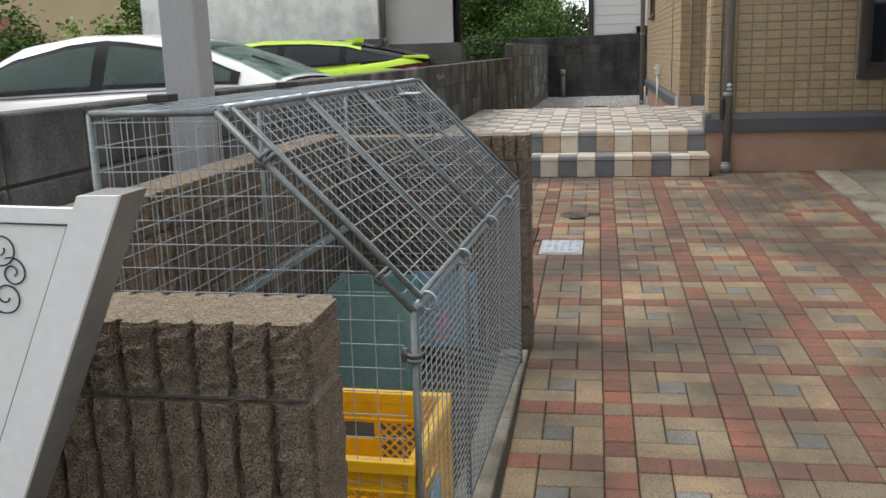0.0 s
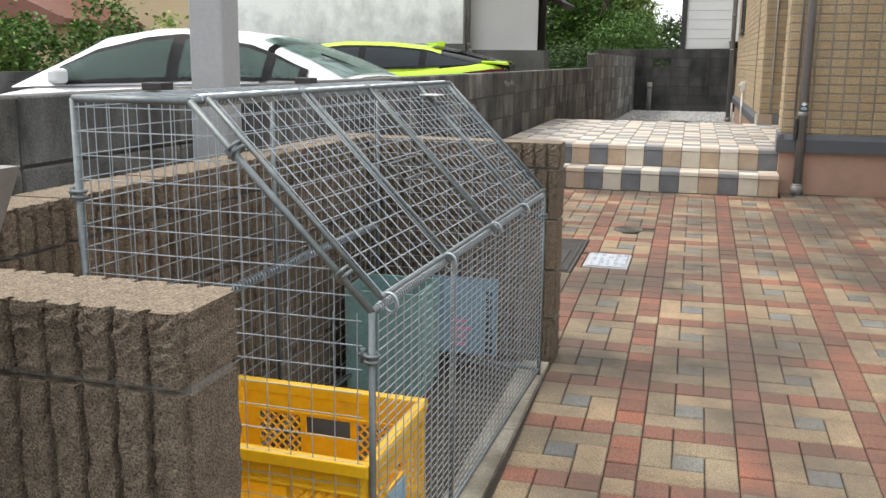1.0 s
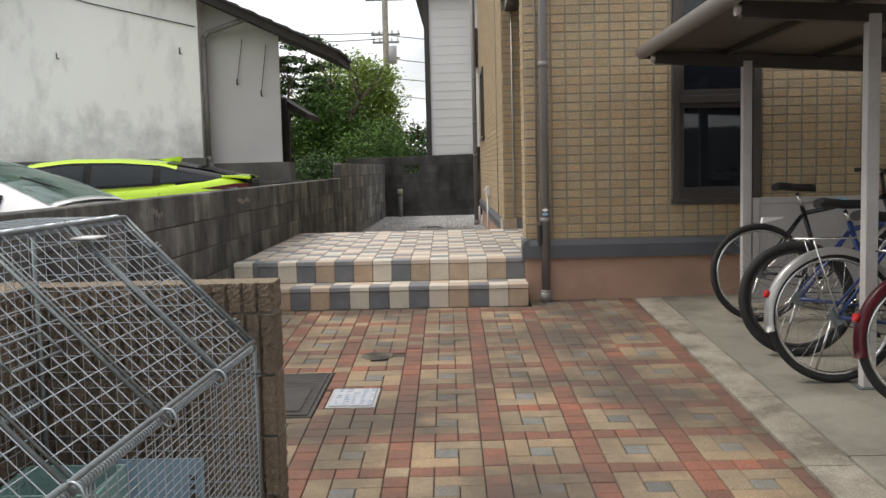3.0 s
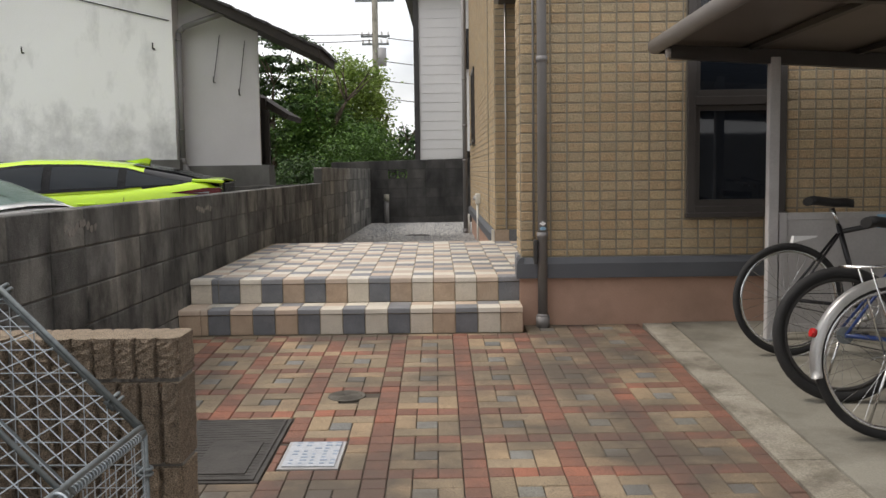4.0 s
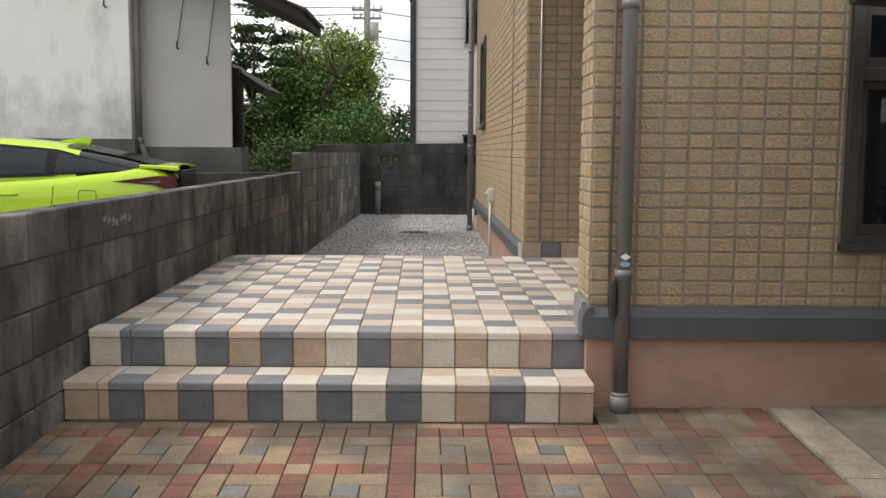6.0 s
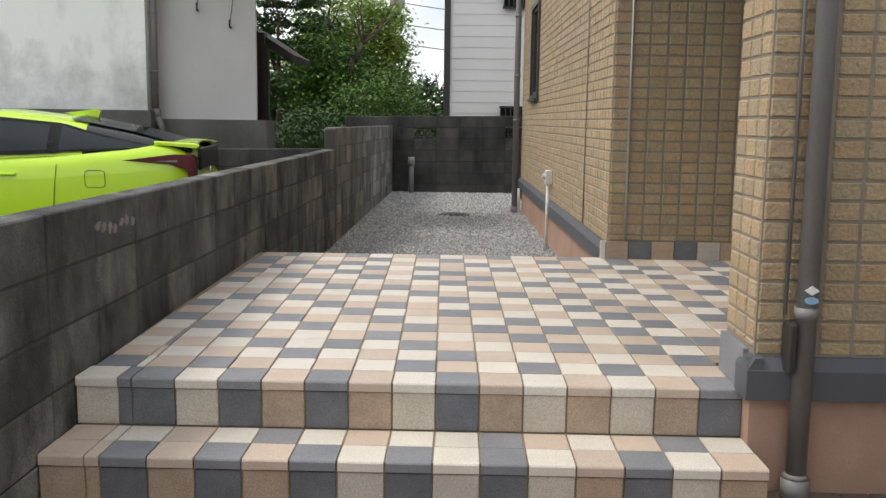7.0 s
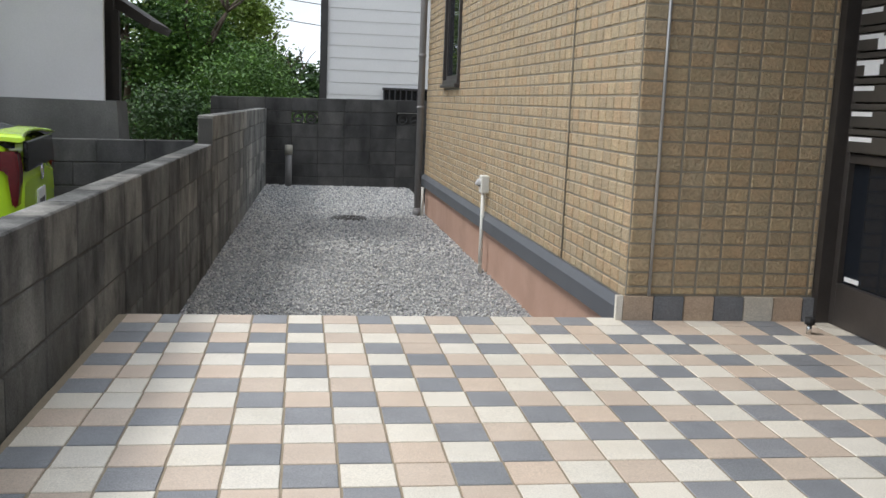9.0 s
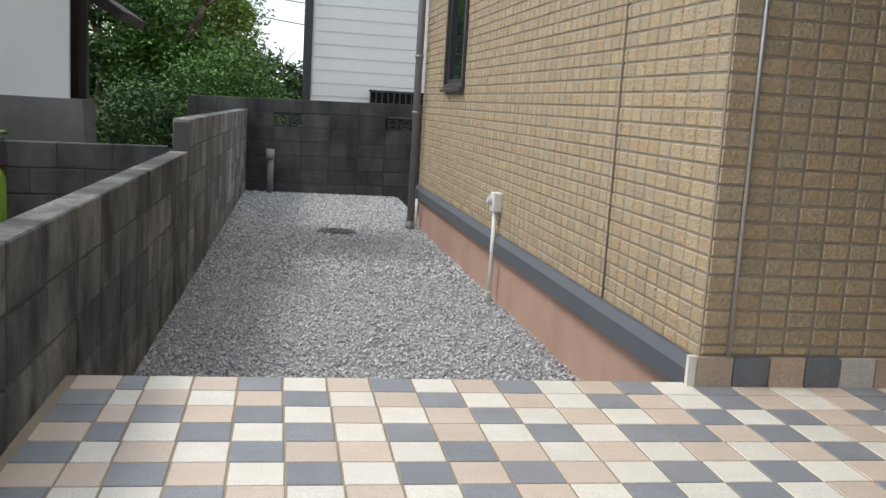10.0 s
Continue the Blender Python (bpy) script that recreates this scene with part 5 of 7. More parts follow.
a, b, c = Vector((-0.96, 1.048, 1.512)), Vector((LX(1.50) - 0.012, 1.048, 1.498)), Vector((LX(0.78) - 0.012, 1.048, 0.78))
chain(bm, [a, b, c], 0.0012, 5)
part("border", bm, M["ink"], sign, "thin black border line")


def scroll(cx, cz, r, turns, flip=1, rot=0.0):
    bm = bmesh.new()
    pts = []
    for i in range(46):
        a = rot + flip * turns * 2 * math.pi * i / 45
        rr = r * (1 - 0.82 * i / 45)
        pts.append((cx + 0.118 + rr * math.cos(a), 1.048, cz + 0.172 + rr * math.sin(a)))
    chain(bm, pts, 0.0010, 5)
    return part("scroll", bm, M["ink"], sign, "black scroll line")


for cx, cz, r, t_, f_, ro in ((-0.640, 1.300, 0.024, 1.6, 1, 2.6), (-0.628, 1.272, 0.018, 1.5, -1, 2.0), (-0.640, 1.245, 0.022, 1.4, 1, 3.4), (-0.70, 1.28, 0.05, 1.4, -1, 0.6), (-0.77, 1.22, 0.045, 1.6, 1, 0.4)):
    scroll(cx, cz, r, t_, f_, ro)

pole = thing("grey_pole", "grey painted square steel pole with a rust streak behind the cage", "pole")
part("shaft", B(-1.285, -1.165, 2.98, 3.10, G(3.0) - 0.06, 5.2, bevel=0.008), M["post_grey"], pole)
part("foot", B(-1.31, -1.14, 2.95, 3.13, G(3.0) - 0.07, G(3.0) + 0.01), M["galv_dark"], pole)

# ---- pipes and small fittings on the house ----
def downpipe(label, x, y, z0, z1, r, joints, socket=True):
    th = thing("downpipe", label, "downpipe")
    bm = bmesh.new()
    zs = [z0] + list(joints) + [z1]
    tube(bm, (x, y, z0), (x, y, z1), r, 20)
    part("pipe", bm, M["pipe_grey"], th)
    for z in joints:
        bm = bmesh.new()
        tube(bm, (x, y, z - 0.02), (x, y, z + 0.02), r + 0.006, 20)
        part("joint", bm, M["pipe_grey"], th)
    if socket:
        bm = bmesh.new()
        tube(bm, (x, y, z0 - 0.005), (x, y, z0 + 0.075), r + 0.014, 20)
        tube(bm, (x, y, z0 + 0.075), (x, y, z0 + 0.09), r + 0.014, 20, r + 0.002)
        part("socket", bm, M["pipe_grey"], th)
    return th


dp = downpipe("taupe-grey rainwater downpipe at the corner of the tiled wall", 1.058, 8.02, G(8.02) + 0.0, WALL_TOP, 0.033, (1.272, 2.46))
bm = bmesh.new()
prism(bm, [(1.058 - 0.024, 1.352), (1.058, 1.367), (1.058 + 0.024, 1.352), (1.058, 1.337)], "y", 7.983, 7.987)
part("sticker", bm, M["white_tag"], dp, "white diamond sticker")
bm = bmesh.new()
prism(bm, [(1.058 + 0.022 * math.cos(a), 1.319 + 0.012 * math.sin(a)) for a in (2 * math.pi * i / 16 for i in range(16))], "y", 7.983, 7.987)
part("sticker", bm, M["blue_tag"], dp, "small blue oval sticker")
bm = bmesh.new()
box(bm, 0.998, 1.022, 7.985, 8.06, 1.075, 1.24, bevel=0.006)
part("junction_box", bm, M["dark_trim"], dp, "black cable box behind the pipe")
bm = bmesh.new()
tube(bm, (1.0, 8.054, 1.26), (1.0, 8.054, 3.6), 0.006, 8)
part("cable_duct", bm, M["pipe_grey"], dp)
downpipe("slim taupe-grey downpipe at the far corner of the house", 0.775, 17.9, 0.625, WALL_TOP, 0.04, (1.9, 2.5, 3.3)).matrix_basis = SKEW_SIDE
vp = thing("vent_pipe", "short grey vent pipe with a pale cap before the dark wall", "vent pipe")
bm = bmesh.new()
tube(bm, (-0.956, 21.1, 0.61), (-0.956, 21.1, 1.13), 0.05, 16)
part("pipe", bm, M["pipe_grey"], vp)
bm = bmesh.new()
tube(bm, (-0.956, 21.1, 1.11), (-0.956, 21.1, 1.25), 0.062, 16, 0.055)
part("cap", bm, M["concrete"], vp, "concrete cap")

cd = thing("cable_conduit", "ivory plastic conduit with a weatherproof box on the side wall", "conduit", m=SKEW_SIDE)
bm = bmesh.new()
tube(bm, (0.83, 14.2, 0.61), (0.83, 14.2, 1.29), 0.017, 12)
part("pipe", bm, M["pipe_white"], cd)
part("box", B(0.80, 0.868, 14.15, 14.25, 1.27, 1.41, bevel=0.01), M["pipe_white"], cd)
bm = bmesh.new()
tube(bm, (0.772, 14.2, 1.36), (0.82, 14.2, 1.34), 0.028, 12)
part("cap", bm, M["post_paint"], cd, "grey screw cap")
for z in (0.69, 1.09):
    part("clip", ring(bmesh.new(), (0.83, 14.2, z), (0, 0, 1), 0.017, 0.004, 12, 6), M["pipe_white"], cd)
gp = thing("conduit_stub", "white plastic conduit stub beside the far downpipe", "conduit", m=SKEW_SIDE)
bm = bmesh.new()
tube(bm, (0.83, 17.86, 0.62), (0.83, 17.86, 0.97), 0.018, 10)
part("pipe", bm, M["pipe_white"], gp)
for i, (x, y0, y1) in enumerate(((0, 0, 0),)):
    bm = bmesh.new()
    tube(bm, (0.979, 10.962, 1.127), (0.979, 10.962, 3.35), 0.008, 10)
    tagged(part("sealant_bead", bm, M["silver_ali"]), "pale vertical expansion joint strip in the tiled wall", "joint strip", kind="structure")
    bm = bmesh.new()
    tube(bm, (SX - 0.008, 12.02, 1.12), (SX - 0.008, 12.02, 4.9), 0.006, 8)
    bead = part("sealant_bead", bm, M["grout_wall"])
    bead.matrix_basis = SKEW_SIDE
    tagged(bead, "dark vertical expansion joint in the side wall", "joint strip", kind="structure")
st = thing("door_stop", "small steel floor door stop with a black rubber cap", "door stop", m=pose(1.655, 10.74, PZ(10.74)))
bm = bmesh.new()
tube(bm, (0, 0, 0), (0, 0, 0.045), 0.012, 14)
part("stem", bm, M["chrome"], st)
bm = bmesh.new()
tube(bm, (0, 0, 0.045), (0, 0, 0.075), 0.022, 16)
part("cap", bm, M["rubber"], st)

# ---- mailbox and door panel of the entrance ----
DX = 1.865
M["mail"] = mat("dark_bronze_mailbox", (0.085, 0.078, 0.068), (0.10, 0.092, 0.081), 6, 0.38, 0.4, fine=0.05)
mail = thing("entrance_screen", "dark bronze entrance screen with twelve mailboxes over a mesh glass panel", "entrance screen")
mail.matrix_basis = pose(DX, 10.945, PZ(10.9), 0, 0, -90)
MW, MH = 0.86, 2.28
bm = bmesh.new()
for x0, x1, z0, z1 in ((-0.03, 0.035, 0, MH), (MW - 0.04, MW + 0.02, 0, MH), (0.035, MW - 0.04, 0, 0.20), (0.035, MW - 0.04, 0.76, 0.80), (0.035, MW - 0.04, 1.50, 1.54), (0.035, MW - 0.04, MH - 0.05, MH)):
    box(bm, x0, x1, 0, 0.08, z0, z1, bevel=0.004)
part("frame", bm, M["frame_brown"], mail)
part("edge_strip", B(-0.028, -0.004, -0.014, -0.001, 0, MH), M["silver_ali"], mail, "bright aluminium edge")
part("glass_panel", B(0.035, MW - 0.04, 0.03, 0.036, 0.20, 0.76), M["glass_dark"], mail)
bm = bmesh.new()
for i in range(60):
    u = -0.56 + i * 0.028
    for s in (-1, 1):
        pa, pb = (u, 0.20), (u + 0.56, 0.76)
        if s < 0:
            pa, pb = (u + 0.56, 0.20), (u, 0.76)
        lo_, hi_ = sorted((pa, pb))
        x0, x1 = max(lo_[0], 0.035), min(hi_[0], MW - 0.04)
        if x1 - x0 > 0.01:
            g = (hi_[1] - lo_[1]) / (hi_[0] - lo_[0])
            tube(bm, (x0, 0.042, lo_[1] + g * (x0 - lo_[0])), (x1, 0.042, lo_[1] + g * (x1 - lo_[0])), 0.0011, 3)
tagged(part("wire_mesh", bm, M["pipe_grey"], mail, "fine diamond wire mesh in the glass"), kind="stuff")
part("upper_pane", B(0.035, MW - 0.04, 0.03, 0.036, 1.54, MH - 0.05), M["glass_dark"], mail)
part("paper", B(0.06, 0.20, 0.022, 0.026, 1.60, 1.80), M["white_tag"], mail, "white paper notice")
bm = bmesh.new()
box(bm, 0.085, 0.175, 0.019, 0.0215, 1.63, 1.74)
part("paper_picture", bm, M["pipe_grey"], mail)
nb = random.Random(9)
for r in range(6):
    for c in range(2):
        x0 = 0.04 + c * 0.39
        z0 = 0.81 + r * 0.112
        door = part("mailbox", box(bmesh.new(), x0, x0 + 0.37, -0.02, 0.05, z0, z0 + 0.075, bevel=0.005), M["mail"], mail)
        part("flap", box(bmesh.new(), x0 + 0.005, x0 + 0.365, -0.028, 0.0, z0 + 0.08, z0 + 0.105, bevel=0.004), M["mail"], door)
        part("name_label", B(x0 + 0.01, x0 + nb.uniform(0.16, 0.21), -0.0235, -0.0205, z0 + 0.05, z0 + 0.07), M["white_tag"], door, "white blank name label")
for x, z in ((0.20, 1.27), (0.7, 1.40), (0.12, 1.16)):
    part("sticker", B(x, x + 0.11, -0.0265, -0.0236, z - 0.01, z + 0.045), M["white_tag"], mail, "white sticker")
part("inner_label", B(0.06, 0.17, 0.022, 0.027, 0.215, 0.235), M["white_tag"], mail, "small white label")
solid("wall_entrance_side", "dark recess wall beside the entrance screen", "wall", M["frame_brown"], B(1.80, 1.95, HBY - 0.035, HBY + 0.02, PZ(HBY), 3.35))


# ---- bicycle shelter ----
shelter = thing("bicycle_shelter", "bicycle shelter with a brown sheet roof on pale steel posts", "bicycle shelter")
RZ = lambda x: 2.49 - (x - 1.75) * 0.055
SY0, SY1 = 2.4, 7.70
for y in (7.5, 5.49, 3.48):
    post = part("post", B(2.408, 2.472, y - 0.032, y + 0.032, G(y) + 0.01, RZ(2.5) - 0.06, bevel=0.005), M["post_paint"], shelter)
    part("foot", B(2.38, 2.50, y - 0.06, y + 0.06, G(y) + 0.01, G(y) + 0.018), M["galv_dark"], post)
    bm = bmesh.new()
    prism(bm, [(1.80, RZ(1.8) - 0.10), (4.3, RZ(4.3) - 0.12), (4.3, RZ(4.3) - 0.02), (1.80, RZ(1.8) - 0.02)], "y", y - 0.03, y + 0.03)
    beam = part("beam", bm, M["frame_brown"], shelter, "brown cross beam")
    bm = bmesh.new()
    tube(bm, (1.80, y, RZ(1.8) - 0.06), (1.775, y, RZ(1.8) - 0.06), 0.03, 12)
    part("end_cap", bm, M["post_paint"], beam)
for x in (2.3, 2.95, 3.6, 4.25):
    part("purlin", B(x - 0.02, x + 0.02, SY0, SY1, RZ(x) - 0.03, RZ(x) + 0.0), M["frame_brown"], shelter)
bm = bmesh.new()
prism(bm, [(1.74, RZ(1.74) + 0.012), (4.35, RZ(4.35) + 0.012), (4.35, RZ(4.35) + 0.018), (1.74, RZ(1.74) + 0.018)], "y", SY0, SY1)
part("roof_sheet", bm, M["roof_sheet"], shelter, "brown translucent roofing sheet")
bm = bmesh.new()
tube(bm, (1.75, SY0, RZ(1.75)), (1.75, SY1, RZ(1.75)), 0.048, 20)
part("gutter", bm, M["pipe_grey"], shelter, "rounded grey-brown gutter edge")
bm = bmesh.new()
prism(bm, [(1.75, RZ(1.75) - 0.045), (4.3, RZ(4.3) - 0.045), (4.3, RZ(4.3) + 0.03), (1.75, RZ(1.75) + 0.03)], "y", SY1 - 0.03, SY1 + 0.01)
part("fascia", bm, M["frame_brown"], shelter)
bm = bmesh.new()
box(bm, 2.485, 4.2, 7.485, 7.505, 0.72, 1.40)
panel = part("end_panel", bm, M["post_paint"], shelter, "pale grey steel end panel")
bm = bmesh.new()
for x0, x1, z0, z1 in ((2.48, 2.53, 0.68, 1.43), (4.16, 4.22, 0.68, 1.43), (2.53, 4.16, 0.68, 0.73), (2.53, 4.16, 1.385, 1.43)):
    box(bm, x0, x1, 7.475, 7.515, z0, z1, bevel=0.004)
part("panel_frame", bm, M["post_paint"], panel)
part("post", B(4.2, 4.27, 7.46, 7.54, G(7.5), RZ(4.2) - 0.06, bevel=0.004), M["post_paint"], shelter)


# ---- bicycles ----
M["fender"] = mat("bright_steel_mudguard", (0.62, 0.62, 0.61), (0.7, 0.7, 0.69), 6, 0.3, 0.5, fine=0.03)
def bicycle(label, m, paint, r=0.325, tyre=0.021, fender=None, rack=False, saddle_z=0.92, rim=None):
    th = thing("bicycle", label, "bicycle", "parked bicycles", m=m)
    rim = rim or M["chrome"]
    R, F = Vector((0, 0, r)), Vector((1.06, 0, r))
    BB, ST, HT, HB = Vector((0.43, 0, 0.28)), Vector((0.30, 0, 0.76)), Vector((0.86, 0, 0.82)), Vector((0.90, 0, 0.68))
    for c in (R, F):
        w = part("wheel", ring(bmesh.new(), c, (0, 1, 0), r - 2 * tyre - 0.006, 0.011, 48, 8, squash=1.2), rim, th, "metal wheel rim")
        part("tyre", ring(bmesh.new(), c, (0, 1, 0), r - tyre, tyre, 48, 10), M["rubber"], w, "black rubber tyre")
        bm = bmesh.new()
        tube(bm, c + Vector((0, -0.035, 0)), c + Vector((0, 0.035, 0)), 0.018, 12)
        for s in (-0.033, 0.033):
            tube(bm, c + Vector((0, s - 0.002, 0)), c + Vector((0, s + 0.002, 0)), 0.027, 14)
        part("hub", bm, M["chrome"], w)
        bm = bmesh.new()
        for i in range(28):
            a = 2 * math.pi * i / 28
            s = 0.03 if i % 2 else -0.03
            o = 0.5 if i % 4 < 2 else -0.5
            tube(bm, c + Vector((0.024 * math.cos(a + o * 2), s, 0.024 * math.sin(a + o * 2))), c + Vector(((r - 2 * tyre) * math.cos(a), 0, (r - 2 * tyre) * math.sin(a))), 0.0011, 4)
        part("spokes", bm, M["chrome"], w)
    bm = bmesh.new()
    for a, b, q in ((BB, ST, 0.016), (BB, HB, 0.018), (ST + Vector((0.01, 0, -0.04)), HT, 0.015), (HB + (HB - HT) * 0.2, HT + (HT - HB) * 0.15, 0.019)):
        tube(bm, a, b, q, 12)
    for s in (-1, 1):
        tube(bm, BB + Vector((-0.02, s * 0.03, 0)), R + Vector((0, s * 0.055, 0)), 0.010, 8)
        tube(bm, ST + Vector((0, s * 0.018, -0.05)), R + Vector((0, s * 0.055, 0)), 0.008, 8)
    part("frame", bm, paint, th)
    bm = bmesh.new()
    for s in (-1, 1):
        chain(bm, [HB + Vector((0.006, s * 0.03, -0.02)), HB + Vector((0.04, s * 0.05, -0.12)), F + Vector((0, s * 0.05, 0))], 0.011, 8)
    tube(bm, HB + Vector((0.006, -0.05, -0.02)), HB + Vector((0.006, 0.05, -0.02)), 0.014, 8)
    part("fork", bm, paint, th)
    bm = bmesh.new()
    tube(bm, ST, Vector((ST.x - (BB.x - ST.x) * (saddle_z - 0.76) / 0.48, 0, saddle_z - 0.03)), 0.012, 10)
    post = part("seat_post", bm, M["chrome"], th)
    bm = bmesh.new()
    sx = ST.x - 0.05
    prof = [(-0.13, 0.075, 0.02), (-0.10, 0.085, 0.028), (-0.04, 0.07, 0.02), (0.02, 0.035, 0.012), (0.10, 0.02, 0.012), (0.14, 0.012, 0.006)]
    rows = []
    for u, hw, z in prof:
        row = []
        for i in range(10):
            a = 2 * math.pi * i / 10
            row.append(bm.verts.new((sx + u, hw * math.cos(a), saddle_z + z - 0.01 + 0.026 * math.sin(a))))
        rows.append(row)
    for a, b in zip(rows, rows[1:]):
        for i in range(10):
            f = bm.faces.new((a[i], a[(i + 1) % 10], b[(i + 1) % 10], b[i]))
            f.smooth = True
    bm.faces.new(rows[0])
    bm.faces.new(rows[-1][::-1])
    part("saddle", bm, M["rubber"], th, "black padded saddle")
    bm = bmesh.new()
    top = HT + Vector((-0.02, 0, 0.16))
    tube(bm, HT, top, 0.012, 10)
    tube(bm, top, top + Vector((0.06, 0, 0.01)), 0.012, 8)
    t2 = top + Vector((0.06, 0, 0.01))
    for s in (-1, 1):
        chain(bm, [t2, t2 + Vector((0.0, s * 0.14, 0.02)), t2 + Vector((-0.06, s * 0.27, 0.03))], 0.010, 8)
    part("handlebar", bm, M["chrome"] if fender else M["black_paint"], th)
    for s in (-1, 1):
        bm = bmesh.new()
        tube(bm, t2 + Vector((-0.035, s * 0.22, 0.027)), t2 + Vector((-0.09, s * 0.32, 0.033)), 0.015, 10)
        part("grip", bm, M["rubber"], th)
        bm = bmesh.new()
        chain(bm, [t2 + Vector((0.02, s * 0.19, 0.01)), t2 + Vector((0.0, s * 0.29, -0.005))], 0.005, 6)
        part("brake_lever", bm, M["chrome"], th)
    bm = bmesh.new()
    ring(bm, BB + Vector((0, -0.045, 0)), (0, 1, 0), 0.082, 0.005, 30, 6)
    for i in range(5):
        a = i * 2 * math.pi / 5
        tube(bm, BB + Vector((0, -0.045, 0)), BB + Vector((0.08 * math.cos(a), -0.045, 0.08 * math.sin(a))), 0.006, 6)
    part("chainring", bm, M["chrome"], th)
    bm = bmesh.new()
    for z0, z1 in ((0.08, 0.036), (-0.08, -0.036)):
        tube(bm, BB + Vector((0, -0.045, z0)), R + Vector((0, -0.045, z1)), 0.0035, 6)
    part("chain", bm, M["dark_trim"], th)
    bm = bmesh.new()
    for k in (0.042, 0.034, 0.026):
        tube(bm, R + Vector((0, -0.05 + (0.042 - k), 0)), R + Vector((0, -0.047 + (0.042 - k), 0)), k, 20)
    part("sprocket", bm, M["galv_dark"], th)
    for s, dz in ((-1, -0.15), (1, 0.15)):
        bm = bmesh.new()
        tube(bm, BB + Vector((0, s * 0.06, 0)), BB + Vector((0.07 * s, s * 0.07, dz)), 0.009, 8)
        crank = part("crank", bm, M["chrome"], th)
        part("pedal", box(bmesh.new(), BB.x + 0.07 * s - 0.04, BB.x + 0.07 * s + 0.04, min(s * 0.08, s * 0.16), max(s * 0.08, s * 0.16), BB.z + dz - 0.012, BB.z + dz + 0.012, bevel=0.004), M["rubber"], crank)
    if fender:
        for c, a0, a1 in ((R, radians(-12), radians(165)), (F, radians(20), radians(190))):
            bm = bmesh.new()
            rows = []
            for i in range(25):
                a = a0 + (a1 - a0) * i / 24
                row = []
                for y, dr in ((-0.030, -0.034), (-0.026, -0.006), (-0.012, 0.002), (0.0, 0.004), (0.012, 0.002), (0.026, -0.006), (0.030, -0.034)):
                    rad = r + 0.012 + dr
                    row.append(bm.verts.new(c + Vector((rad * math.cos(math.pi - a) , y, rad * math.sin(a)))))
                rows.append(row)
            for a, b in zip(rows, rows[1:]):
                for i in range(6):
                    f = bm.faces.new((a[i], a[i + 1], b[i + 1], b[i]))
                    f.smooth = True
            geom = bm.faces[:]
            bmesh.ops.solidify(bm, geom=geom, thickness=0.002)
            part("mudguard", bm, fender, th)
        bm = bmesh.new()
        tube(bm, (-(r + 0.012) * 0.94, 0, r + (r + 0.012) * 0.34), (-(r + 0.012) * 0.94 - 0.02, 0, r + (r + 0.012) * 0.34 + 0.006), 0.02, 14)
        part("reflector", bm, M["red_lens"], th, "red rear reflector")
    if rack:
        bm = bmesh.new()
        for s in (-1, 1):
            chain(bm, [(0.24, s * 0.05, 0.72), (0.2, s * 0.06, 0.74), (-0.2, s * 0.06, 0.74)], 0.005, 6)
            chain(bm, [(-0.12, s * 0.06, 0.74), (0, s * 0.065, r)], 0.005, 6)
        for u in (-0.2, -0.05, 0.1):
            tube(bm, (u, -0.06, 0.74), (u, 0.06, 0.74), 0.005, 6)
        part("rack", bm, M["chrome"], th)
    bm = bmesh.new()
    chain(bm, [(0.02, 0.07, r - 0.02), (-0.05, 0.14, 0.012), (-0.10, 0.15, 0.006)], 0.007, 6)
    part("kickstand", bm, M["chrome"], th)
    return th


def bike_at(x, y, yaw, lean=-4):
    return Matrix.Translation((x, y, G(y) + 0.012)) @ pose(0, 0, 0, 0, 0, yaw) @ pose(0, 0, 0, lean, 0, 0)


b1 = bicycle("black mountain bicycle with bare tyres and a pale blue tag", bike_at(2.41, 7.08, 2), M["black_paint"], 0.33, 0.020, saddle_z=0.89)
bm = bmesh.new()
box(bm, 0.52, 0.60, -0.024, -0.018, 0.74, 0.82)
part("tag", bm, M["blue_tag"], b1, "pale blue paper tag")
bm = bmesh.new()
prism(bm, [(0.02, 0.66), (0.16, 0.69), (0.17, 0.70), (0.03, 0.70)], "y", -0.02, 0.02)
part("mud_flap", bm, M["white_tag"], b1, "small white clip-on mudguard")
bicycle("blue town bicycle with black fat tyres and a black saddle", bike_at(2.325, 6.13, -3, -5), M["blue_paint"], 0.33, 0.028, saddle_z=0.86, rim=M["dark_trim"])
bicycle("silver town bicycle with polished mudguards and a red reflector", bike_at(2.315, 5.58, 1, -4), M["blue_paint"], 0.34, 0.019, M["fender"], True, 0.84)
bicycle("wine-red town bicycle with black tyres under the shelter", bike_at(2.54, 5.07, 2, -4), M["wine_paint"], 0.325, 0.02, M["wine_paint"], True, 0.86)


# ---- cars ----
M["lime"] = mat("lime_green_car_paint", (0.52, 0.80, 0.02), (0.54, 0.82, 0.025), 2, 0.25, fine=0.0, coat=0.6)
M["car_white"] = mat("white_car_paint", (0.80, 0.80, 0.80), (0.82, 0.82, 0.82), 2, 0.25, fine=0.0, coat=0.6)
M["car_black"] = mat("gloss_black_trim", (0.012, 0.012, 0.013), (0.016, 0.016, 0.017), 4, 0.2)
M["car_glass"] = glass("tinted_car_glass", (0.055, 0.065, 0.075), 0.02, 0.12)
M["car_glass_pale"] = glass("green_tinted_car_glass", (0.16, 0.22, 0.2), 0.02, 0.45)
M["tail_lens"] = mat("dark_red_tail_lens", (0.085, 0.004, 0.006), (0.11, 0.006, 0.008), 8, 0.12)
M["seat"] = mat("grey_car_interior", (0.16, 0.16, 0.155), (0.2, 0.2, 0.195), 4, 0.85)


